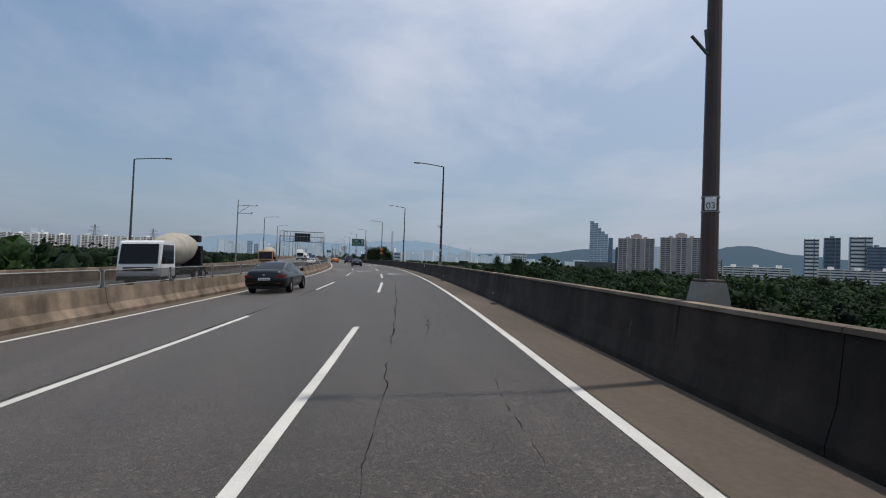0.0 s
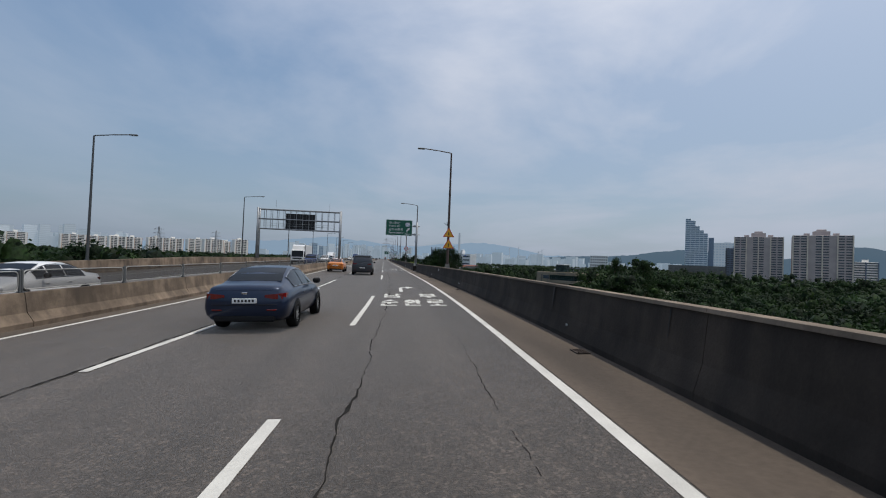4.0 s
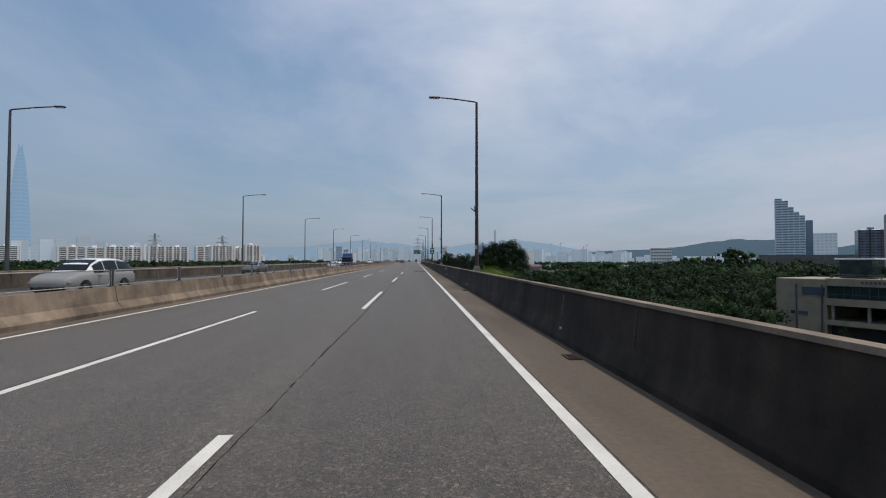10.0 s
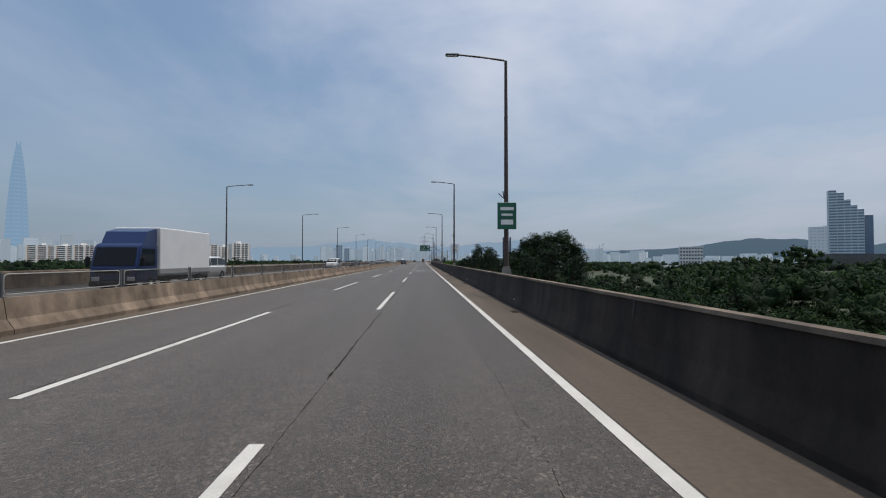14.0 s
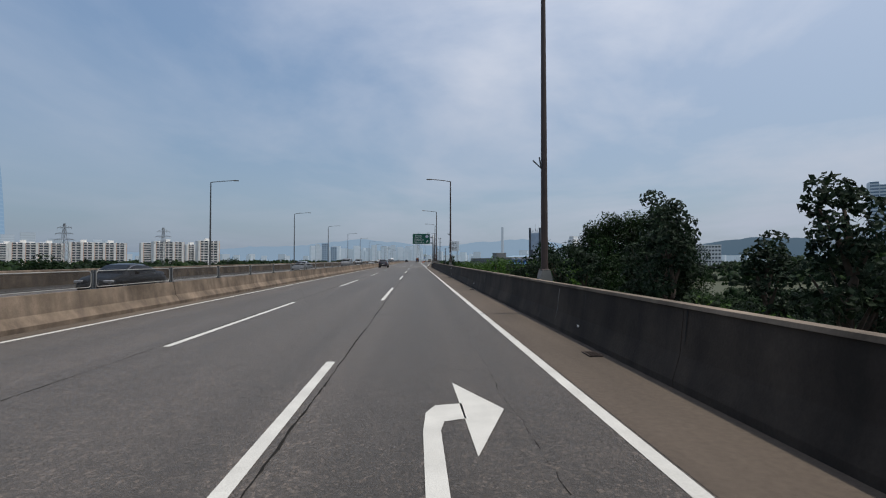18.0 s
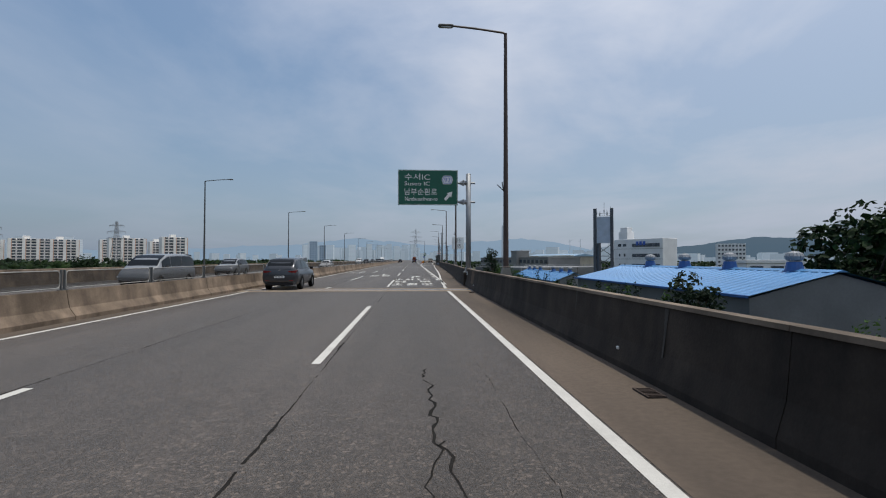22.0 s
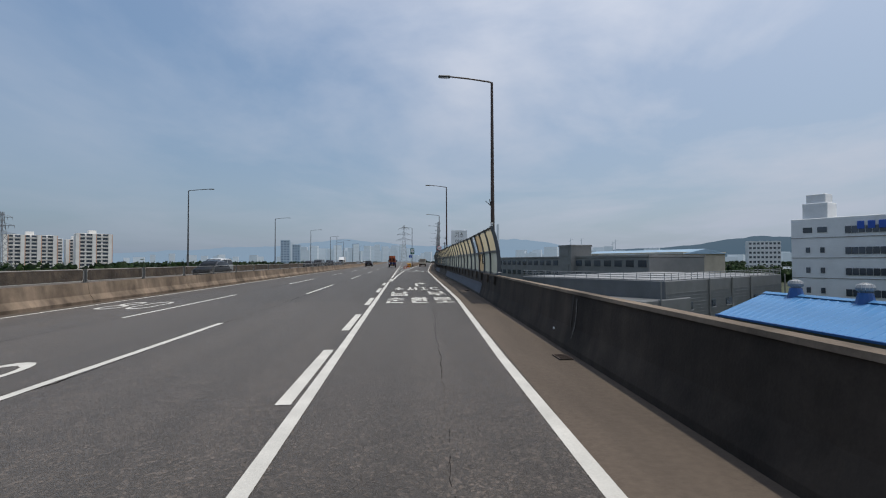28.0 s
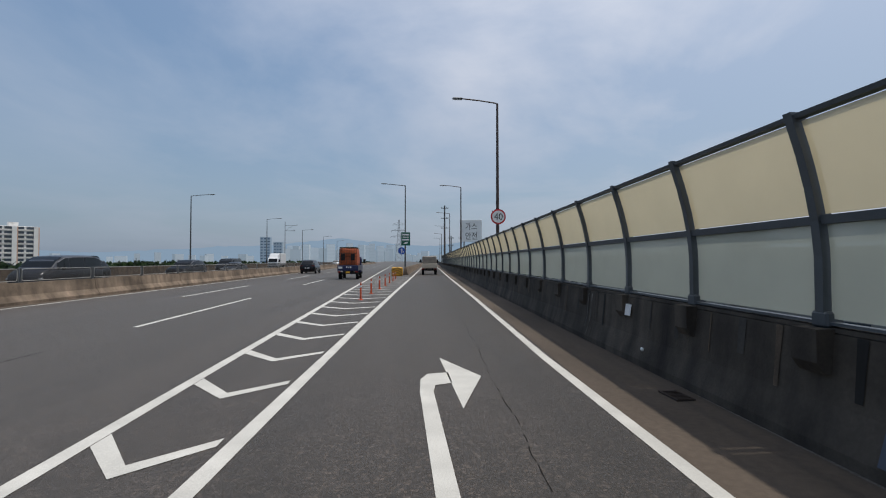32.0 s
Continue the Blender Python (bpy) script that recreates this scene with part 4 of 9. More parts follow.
road_text("남 부", 489.45, 492.28, 0.12, 2.86, ahead_label)
road_text("수서IC", 493.25, 496.13, 0.02, 2.98, ahead_label)
turn_arrow(497.1, 502.3, 1.45)
road_text("분당", 501.2, 504.2, -2.7, -0.7, ahead_label)
ahead_arrow(504.8, 509.4, -1.6)
road_text("분당", 511.6, 514.8, -6.0, -4.2, ahead_label)
ahead_arrow(515.5, 520.5, -5.0)
road_text("80", 553.4, 556.8, 0.6, 2.7, "white painted speed figure on the lane", 0.11, 0.075)
road_text("80", 563.4, 567.0, -2.7, -0.8, "white painted speed figure on the lane", 0.11, 0.075)
road_text("80", 575.6, 578.6, -6.0, -4.1, "white painted speed figure on the lane", 0.11, 0.075)
road_text("순환로", 576.8, 579.7, 4.0, 6.82, ahead_label)
road_text("남 부", 580.5, 583.7, 4.06, 6.86, ahead_label)
road_text("수서IC", 584.8, 587.65, 4.15, 6.88, ahead_label)
turn_arrow(588.7, 593.4, 5.6)
road_text("수서경찰서", 628.0, 630.8, 5.24, 8.5, ahead_label)
turn_arrow(632.2, 638.7, 6.74, 0.80)

# chevrons between the two gore lines
chev = thing("gore_marking", pose(0, 0, 0), "white painted chevrons between the gore lines", "road marking", kind="structure")
s = 612.0
while s < 678:
    a, b = 3.66 + 0.07, gore(s) - 0.08
    if b - a > 0.25:
        mid = a + (b - a) * 0.48
        bm = bmesh.new()
        w, k = 0.24, min(1.0, (b - a) / 1.15)
        poly(bm, [at(s + 0.70 * k, a, 0.006), at(s + 0.70 * k + w * 1.3, a, 0.006), at(s + w, mid, 0.006), at(s, mid, 0.006)])
        poly(bm, [at(s, mid, 0.006), at(s + w, mid, 0.006), at(s + 0.6 * k + w * 0.8, b, 0.006), at(s + 0.6 * k, b, 0.006)])
        part("chevron", bm, PAINT, chev)
    s += 2.05

# ---------------------------------------------------------------- cracks, patch, joints, drains
random.seed(11)


def crack(s0, s1, u, wander, w0, w1, name="crack"):
    """A ragged crack whose two lips wander apart and together."""
    bm = bmesh.new()
    s, prev, off_u, wide = s0, None, 0.0, 0.5
    while s < s1:
        off_u += random.uniform(-1, 1) * 0.030 - 0.10 * off_u
        wide = min(1.0, max(0.0, wide + random.uniform(-0.28, 0.28)))
        w = w0 + (w1 - w0) * wide ** 1.5
        uu = (u(s) if callable(u) else u) + off_u * wander
        cur = (bm.verts.new(at(s, uu - w * random.uniform(0.2, 0.8), 0.003)), bm.verts.new(at(s, uu + w * random.uniform(0.2, 0.8), 0.003)))
        if prev and random.random() > (0.30 if w1 < 0.02 else 0.03):
            bm.faces.new((prev[0], cur[0], cur[1], prev[1]))
        prev = cur
        s += random.uniform(0.06, 0.17)
    return part(name, bm, CRACK, road_wear)


road_wear = thing("road_cracks", pose(0, 0, 0), "dark filled cracks and joints running along the asphalt", "road crack", kind="structure")
crack(S0, 100, lambda s: 0.95 - 0.002 * s, 0.6, 0.004, 0.034)
crack(100, 168, lambda s: 0.75 - 0.003 * (s - 100), 0.8, 0.008, 0.04)
crack(171, 480, 0.17, 0.25, 0.005, 0.030)
crack(483, 640, 0.12, 0.8, 0.01, 0.04)
crack(S0, 168, -3.42, 0.5, 0.012, 0.055)
crack(171, 480, -3.42, 0.4, 0.008, 0.03)
crack(483, 640, -3.40, 0.4, 0.008, 0.03)
crack(S0, 168, lambda s: 2.35, 0.6, 0.003, 0.012)
crack(171, 480, lambda s: 2.45 + 0.06 * math.sin(s / 9), 0.6, 0.002, 0.008)
crack(483, 700, lambda s: edge(s) - 1.05, 0.5, 0.003, 0.012)
for s0, u0 in ((36, 1.6), (72, 1.9), (150, 1.9), (247, 1.75), (283, 2.1), (300, 1.9), (455, 1.75), (459, 1.6)):
    crack(s0, s0 + random.uniform(2.5, 6), u0, 2.2, 0.008, 0.03)


def cross_joint(s, u0, u1, w=0.05):
    bm = bmesh.new()
    prev = None
    u = u0
    while u <= u1:
        d = random.uniform(-0.03, 0.03)
        cur = (bm.verts.new(at(s + d, u, 0.0035)), bm.verts.new(at(s + d + w * random.uniform(0.4, 1.2), u, 0.0035)))
        if prev:
            bm.faces.new((prev[0], cur[0], cur[1], prev[1]))
        prev = cur
        u += 0.25
    part("cross_crack", bm, CRACK, road_wear)


for s in (69.2, 196.5, 218.4):
    cross_joint(s, -1.5 if s > 100 else -6.8, 4.2, 0.045)
bm = strip(295.2, 299.6, [(1.5, 0.005), (3.16, 0.005)], closed=False)
tagged(part("asphalt_patch", bm, ASPHALT_DARK), "dark rectangular asphalt repair patch", "asphalt patch", kind="structure")

FINGER = material("finger_joint_steel", (0.20, 0.23, 0.27), 0.45, 0.4, 0.15, 3, 0.1, 30)


def finger_joint(s, bands, u0, u1, label):
    t = thing("expansion_joint", on_road(s, 0, 0), label, "expansion joint", kind="structure")
    if bands:
        for a, b in ((-0.28 - bands, -0.28), (0.28, 0.28 + bands)):
            u = u0
            while u < u1 - 0.1:
                e = min(u + 1.45, u1)
                bm = bmesh.new()
                box(bm, ((u + e) / 2, (a + b) / 2, 0.0), (e - u - 0.012, b - a, 0.016), 0.004)
                part("concrete_band", bm, JOINT_CONC, t)
                u = e
    bm = bmesh.new()
    poly(bm, [(u0, -0.275, 0.004), (u1, -0.275, 0.004), (u1, 0.275, 0.004), (u0, 0.275, 0.004)])
    part("gap", bm, CRACK, t)
    for side in (-1, 1):
        bm = bmesh.new()
        u, p = u0, 0.135
        while u < u1:
            x = u + (p / 2 if side > 0 else 0)
            poly(bm, [(x, side * 0.27, 0.010), (x + p * 0.92, side * 0.27, 0.010), (x + p * 0.62, side * -0.10, 0.010), (x + p * 0.30, side * -0.10, 0.010)])
            u += p
        part("finger_plate", bm, FINGER, t)


finger_joint(169.1, 0.0, -7.3, 4.55, "dark steel finger joint across the carriageway")
finger_joint(481.45, 0.85, -7.3, 4.55, "steel finger joint between two beige concrete bands")

bm = bmesh.new()
box(bm, (0, 0, -0.02), (0.30, 0.55, 0.012))
drain_bed = mesh_of("drain_bed", bm, CRACK)
bm = bmesh.new()
for i in range(7):
    box(bm, (0, -0.24 + i * 0.08, 0.0), (0.28, 0.03, 0.02))
for x in (-0.15, 0.15):
    box(bm, (x, 0, 0.0), (0.03, 0.56, 0.02))
drain_bars = mesh_of("drain_bars", bm, material("rusty_grate", (0.07, 0.05, 0.04), 0.8, 0.3, 0.2, 8))
s = 8.0
while s < 640:
    d = thing("drain_grate", on_road(s, wall_u(s) - 0.24, 0.018) @ Matrix.Diagonal((0.7, 0.7, 1, 1)), "rusty iron drain grate in the hard shoulder", "drain grate", "drain grates", "structure")
    shared("bed", drain_bed, d, pose(0, 0, 0.008))
    shared("bars", drain_bars, d, pose(0, 0, 0))
    s += 17.45

# small white plates and studs on the parapet face
plate_bm = bmesh.new()
box(plate_bm, (0, 0, 0), (0.012, 0.19, 0.19), 0.004)
plate_me = mesh_of("wall_plate", plate_bm, SIGN_WHITE)
for s in (77.6, 99, 144, 170.6, 221.7, 273.65, 376.5, 429.6, 484.2, 586.2, 638.4):
    ob = new("wall_plate", plate_me)
    ob.matrix_basis = on_road(s, wall_u(s) + 0.125, 0.80) @ pose(0, 0, 0, 0, 8, 0)
    tagged(ob, "small white plate fixed to the parapet face", "wall plate", "wall plates")
bm = bmesh.new()
box(bm, (0, 0, 0), (0.012, 0.20, 0.16), 0.004)
for s, txt in ((273.22, "P 51"), (585.7, "")):
    t = thing("wall_plate_blue", on_road(s, wall_u(s) + 0.118, 0.78) @ pose(0, 0, 0, 0, 8, 0), "small blue number plate on the parapet face", "wall plate")
    part("plate", bm.copy(), SIGN_BLUE, t)
    if txt:
        shared("lettering", text_mesh(txt, SIGN_WHITE, 0.15, 0.07), t, pose(-0.012, 0.075, -0.035, 90, 0, -90))
bm.free()
stud_bm = bmesh.new()
box(stud_bm, (0, 0, 0), (0.03, 0.07, 0.05), 0.012)
stud_me = mesh_of("wall_stud", stud_bm, SIGN_WHITE)
s = 9.5
while s < 640:
    ob = new("wall_stud", stud_me)
    ob.matrix_basis = on_road(s, wall_u(s) + 0.035, 0.28)
    tagged(ob, "small pale reflector stud on the parapet foot", "reflector", "parapet reflectors")
    s += 17.45

# ---------------------------------------------------------------- green cantilever signs
def green_sign(s, u, extra, label):
    t = thing("direction_sign", on_road(s, u, 0.0), label, "road sign", "green direction signs")
    bm = bmesh.new()
    tube(bm, (0, 0, 0.88), (0, 0, 6.95), 0.165, 0.155, 16)
    part("post", bm, GALV, t, "round galvanised steel post", True)
    bm = bmesh.new()
    tube(bm, (0, 0, 6.95), (0, 0, 7.02), 0.16, 0.10, 16)
    part("post_cap", bm, GALV, t)
    bm = bmesh.new()
    box(bm, (0, 0, 0.84), (0.62, 0.62, 0.06), 0.01)
    for k in range(4):
        m = pose(0, 0, 0, 0, 0, 45 + 90 * k)
        vs = [m @ Vector(p) for p in ((0.15, -0.012, 0.87), (0.36, -0.012, 0.87), (0.16, -0.012, 1.22))]
        ws = [m @ Vector(p) for p in ((0.15, 0.012, 0.87), (0.36, 0.012, 0.87), (0.16, 0.012, 1.22))]
        poly(bm, vs)
        poly(bm, ws[::-1])
        poly(bm, [vs[1], ws[1], ws[2], vs[2]])
    part("base_plate", bm, GALV, t, "bolted base plate with gussets")
    bm = bmesh.new()
    box(bm, (-0.02, 0, 0.40), (0.66, 0.9, 0.80), 0.04)
    part("plinth", bm, WALL_C, t, "concrete plinth in the shade-dark parapet colour")
    for z in (5.22, 6.42):
        bm = bmesh.new()
        tube(bm, (0.42, -0.02, z), (-3.9, -0.02, z), 0.065, None, 10)
        arm = part("arm", bm, GALV, t, "horizontal steel arm")
        bm = bmesh.new()
        box(bm, (-0.32, -0.02, z), (0.10, 0.34, 0.34), 0.02)
        tube(bm, (-0.36, 0, z), (-0.62, 0, z), 0.16, 0.07, 8)
        tube(bm, (-0.28, 0, z), (-0.1, 0, z), 0.13, 0.16, 8)
        part("flange", bm, GALV, arm)
    X0, Z0, BW, BH = -4.4, 5.0, 3.72, 2.2
    bm = bmesh.new()
    box(bm, (X0 + BW / 2, -0.12, Z0 + BH / 2), (BW, 0.05, BH), 0.012)
    board = part("board", bm, SIGN_GREEN, t, "dark green board with white lettering")
    fy = -0.149
    bm = bmesh.new()
    for a, b, c, d in ((0.03, 0.03, BW - 0.03, 0.05), (0.03, BH - 0.05, BW - 0.03, BH - 0.03), (0.03, 0.05, 0.05, BH - 0.05), (BW - 0.05, 0.05, BW - 0.03, BH - 0.05)):
        poly(bm, [(X0 + a, fy, Z0 + b), (X0 + c, fy, Z0 + b), (X0 + c, fy, Z0 + d), (X0 + a, fy, Z0 + d)])
    part("border", bm, SIGN_WHITE, board)
    upright_text("lettering", "수서IC", SIGN_WHITE, board, X0 + 0.40, Z0 + 1.55, 1.58, 0.42, fy)
    upright_text("lettering", "Suseo IC", SIGN_WHITE, board, X0 + 0.40, Z0 + 1.22, 1.58, 0.24, fy)
    upright_text("lettering", "남부순환로", SIGN_WHITE, board, X0 + 0.40, Z0 + 0.62, 2.02, 0.42, fy)
    upright_text("lettering", "Nambusunhwan-ro", SIGN_WHITE, board, X0 + 0.43, Z0 + 0.27, 2.02, 0.24, fy)
    for k, mat in ((1.0, SIGN_WHITE), (0.88, SIGN_BLUE), (0.78, SIGN_WHITE)):
        bm = bmesh.new()
        cx, cz, a, b = X0 + 3.06, Z0 + 1.58, 0.36 * k, 0.27 * k
        poly(bm, [(cx - a, fy - (1 - k) * 0.02, cz), (cx - a * 0.66, fy - (1 - k) * 0.02, cz - b), (cx + a * 0.66, fy - (1 - k) * 0.02, cz - b),
                  (cx + a, fy - (1 - k) * 0.02, cz), (cx + a * 0.66, fy - (1 - k) * 0.02, cz + b), (cx - a * 0.66, fy - (1 - k) * 0.02, cz + b)])
        part("route_shield", bm, mat, board)
    upright_text("lettering", "92", SIGN_BLUE, board, X0 + 2.86, Z0 + 1.43, 0.40, 0.29, fy - 0.008)
    dz = 0.28 if extra else 0.0
    bm = bmesh.new()
    m = Matrix.Translation((X0 + 3.13, fy, Z0 + 0.58 + dz)) @ Matrix.Rotation(radians(42), 4, "Y")
    for pts in ([(-0.09, 0, -0.33), (0.09, 0, -0.33), (0.09, 0, 0.06), (-0.09, 0, 0.06)], [(-0.20, 0, 0.05), (0.20, 0, 0.05), (0, 0, 0.36)]):
        poly(bm, [m @ Vector(p) for p in pts])
    part("arrow", bm, SIGN_WHITE, board)
    if extra:
        upright_text("lettering", extra, SIGN_WHITE, board, X0 + 2.68, Z0 + 0.14, 0.74, 0.26, fy)
    return t


green_sign(172.3, 4.62, "300m", "green exit sign on a cantilever post, with distance and arrow")
green_sign(485.7, 4.95, "", "green exit sign on a cantilever post with a slanting arrow")


# ---------------------------------------------------------------- signs on the lamp posts
def round_sign(s, u, z, figure, r=0.46):
    t = thing("speed_sign", upright(s - 0.20, u, z), "round white speed-limit sign with a red ring", "road sign", "speed-limit signs")
    for k, mat, y, nm in ((1.0, SIGN_RED, 0.0, "ring"), (0.80, SIGN_WHITE, -0.016, "face")):
        bm = bmesh.new()
        tube(bm, (0, y - 0.012, 0), (0, y + 0.012, 0), r * k, None, 40)
        part(nm, bm, mat, t)
    w = r * 1.16
    upright_text("figure", figure, SIGN_BLACK, t, -w / 2, -r * 0.42, w, r * 0.84, -0.032)
    bm = bmesh.new()
    box(bm, (0, 0.075, 0), (0.06, 0.15, 0.5), 0.01)
    part("clamp", bm, GALV, t)


u = wall_u(216.4) + 0.64
round_sign(216.4, u, 4.12, "80")
bm = bmesh.new()
box(bm, (0, 0, 0), (0.62, 0.05, 0.09), 0.015)
tube(bm, (-0.22, 0.02, 0), (-0.22, 0.02, 0.42), 0.02, None, 6)
for s in (216.4, 437.6):
    t = thing("banner_bracket", on_road(s, wall_u(s) + 0.72, 2.98), "grey steel banner bracket clamped to a lamp post", "bracket")
    part("bar", bm.copy(), GALV, t)
bm.free()
round_sign(659, wall_u(659) + 0.95, 4.25, "40")


def number_plate(s, u, z, figure, code):
    t = thing("lamp_number", upright(s, u - 0.0, z, -32), "small white number plate strapped to a lamp post", "number plate", "lamp number plates")
    bm = bmesh.new()
    box(bm, (0, -0.122, 0), (0.135, 0.012, 0.17), 0.004)
    part("plate", bm, SIGN_WHITE, t)
    upright_text("figure", figure, SIGN_BLACK, t, -0.05, -0.065, 0.10, 0.085, -0.130)
    for dz in (-0.10, 0.10):
        bm = bmesh.new()
        tube(bm, (0, 0, dz - 0.008), (0, 0, dz + 0.008), 0.118, None, 14)
        part("strap", bm, GALV, t)
    if code:
        for i, ch in enumerate(code):
            upright_text("figure", ch, WORN_WHITE, t, -0.013 if ch == "1" else -0.028, -0.44 - i * 0.115, 0.026 if ch == "1" else 0.056, 0.08, -0.118)


for s, fig, code in ((32.3, "03", ""), (69.0, "04", "S098"), (107.2, "05", "S099"), (216.4, "08", "S103"), (254.0, "09", ""), (291.65, "10", "S105"), (437.6, "14", "S109"), (582.45, "18", ""), (620.05, "19", "")):
    number_plate(s, wall_u(s) + (0.95 if s > 560 else 0.64), 3.45 if s > 560 else 2.35, fig, code if s < 560 else "")


for k, ch in enumerate("K1"):
    ob = new("stencil_letter", text_mesh(ch, STENCIL_O, 0.09 if ch == "K" else 0.04, 0.11))
    ob.matrix_basis = upright(291.65, wall_u(291.65) + 0.64, PAR_H - 0.05) @ pose(-0.09 + 0.12 * k, -0.196, 0.08, 90, 0, 0)
    tagged(ob, "orange stencilled letter on a lamp pedestal", "stencil letter", "pedestal stencil")


def warning_pair(s, u):
    for z in (3.75, 2.85):
        t = thing("warning_sign", upright(s, u, z), "orange triangular warning sign with a red rim", "road sign", "triangular warning signs")
        for k, mat, y, nm in ((1.0, SIGN_RED, -0.17, "rim"), (0.80, SIGN_YELLOW, -0.185, "face")):
            bm = bmesh.new()
            r = 0.52 * k
            prism(bm, [(r * math.sin(radians(a)), r * math.cos(radians(a))) for a in (0, 120, 240)], "y", y - 0.01, y + 0.01)
            part(nm, bm, mat, t)
        bm = bmesh.new()
        box(bm, (0, -0.205, 0.0), (0.07, 0.01, 0.26), 0.003)
        part("symbol", bm, SIGN_BLACK, t)
        bm = bmesh.new()
        tube(bm, (0, 0, -0.03), (0, 0, 0.03), 0.125, None, 14)
        box(bm, (0, -0.13, 0), (0.08, 0.09, 0.05))
        part("clamp", bm, GALV, t)


warning_pair(142.5, wall_u(142.5) + 0.64)
bm = bmesh.new()
box(bm, (0, -0.18, 0), (0.85, 0.03, 1.2), 0.01)
t = thing("distance_sign", on_road(328.5, wall_u(328.5) + 0.64, 3.6), "small green plate sign on a lamp post", "road sign")
b = part("board", bm, SIGN_GREEN, t)
bm = bmesh.new()
tube(bm, (0, 0, -0.04), (0, 0, 0.04), 0.125, None, 14)
box(bm, (0, -0.14, 0), (0.10, 0.10, 0.06))
part("clamp", bm, GALV, t)
for z, w, h in ((0.32, 0.6, 0.14), (0.05, 0.5, 0.10), (-0.28, 0.55, 0.22)):
    bm = bmesh.new()
    box(bm, (0, -0.20, z), (w, 0.006, h))
    part("lettering_bar", bm, SIGN_WHITE, b)

# ---------------------------------------------------------------- sign gantry over the opposite carriageway
g = thing("sign_gantry", on_road(189.5, 0, 0), "grey steel truss gantry carrying a dark message board", "gantry")
LX, RX = -21.55, MED_U - 0.34
for x in (LX, RX):
    for y in (-0.65, 0.65):
        bm = bmesh.new()
        tube(bm, (x, y, 0.75 if x == RX else 0.95), (x, y, 9.6), 0.17, 0.16, 12)
        part("leg", bm, GALV, g, smooth=True)
    for i in range(6):
        z = 1.2 + i * 1.3
        bm = bmesh.new()
        tube(bm, (x, -0.65, z), (x, 0.65, z + 0.0), 0.05, None, 6)
        tube(bm, (x, -0.65, z), (x, 0.65, z + 1.25), 0.04, None, 6)
        part("brace", bm, GALV, g)
for y in (-0.65, 0.65):
    for z in (6.0, 7.7, 9.35):
        bm = bmesh.new()
        tube(bm, (LX, y, z), (RX, y, z), 0.085, None, 8)
        part("chord", bm, GALV, g)
for i in range(1, 13):
    x = LX + (RX - LX) * i / 13
    bm = bmesh.new()
    for y in (-0.65, 0.65):
        tube(bm, (x, y, 6.0), (x, y, 9.35), 0.045, None, 6)
    x2 = LX + (RX - LX) * (i + 1) / 13
    for z in (6.0, 9.35):
        tube(bm, (x, -0.65, z), (min(x2, RX), 0.65, z), 0.035, None, 6)
    part("lattice", bm, GALV, g)
bm = bmesh.new()
box(bm, (-14.6, 0.2, 7.35), (4.9, 0.45, 2.9), 0.03)
vms = part("message_board", bm, BLACK_M, g, "switched-off black message board seen from behind")
for i in range(5):
    bm = bmesh.new()
    box(bm, (-16.6 + i * 1.0, -0.05, 7.35), (0.06, 0.05, 2.9))
    part("stiffener", bm, STEEL_DARK, vms)
for z in (6.55, 6.95):
    bm = bmesh.new()
    tube(bm, (LX + 1, -0.9, z), (RX - 1, -0.9, z), 0.02, None, 6)
    part("hand_rail", bm, GALV, g)
bm = bmesh.new()
box(bm, ((LX + RX) / 2, 0, 6.02), (12.5, 1.1, 0.05))
part("catwalk", bm, STEEL_DARK, g)
for x in (-18.6, -9.6):
    bm = bmesh.new()
    tube(bm, (x, -0.65, 9.35), (x, -0.65, 10.9), 0.02, None, 6)
    part("lightning_rod", bm, GALV, g)


# camera masts on the far parapet
def camera_mast(s):
    t = thing("camera_mast", upright(s, -21.95, 0.98), "grey steel mast with two arms and small cameras", "camera mast", "camera masts")
    bm = bmesh.new()
    tube(bm, (0, 0, 0), (0, 0, 10.2), 0.11, 0.07, 10)
    part("mast", bm, GALV, t)
    for z, L in ((9.3, 2.9), (8.0, 2.2)):
        bm = bmesh.new()
        tube(bm, (0, 0, z), (L, 0, z + 0.02), 0.045, None, 6)
        if L > 2.5:
            tube(bm, (0, 0, z - 1.25), (L * 0.65, 0, z), 0.03, None, 6)
        part("arm", bm, GALV, t)
        bm = bmesh.new()
        box(bm, (L, 0, z + 0.17), (0.16, 0.30, 0.18), 0.03)
        part("camera_box", bm, POLE_GREY, t)


camera_mast(108.8)
camera_mast(751)

# ---------------------------------------------------------------- noise barrier on the ramp parapet
nb = thing("noise_barrier", pose(0, 0, 0), "curved noise barrier of cream and milky panels in dark steel posts", "noise barrier")
NB0, NB1, PITCH = 576.33, 759.0, 2.01


def bow(z):
    """How far the barrier leans over the road, at z above the parapet."""
    return -0.02 - 0.30 * max(0.0, z - 0.55) ** 1.7 / 1.35 ** 1.7


def nb_point(s, z, du=0.0):
    return at(s, wall_u(s) + 0.30 + bow(z) + du, PAR_H + z)


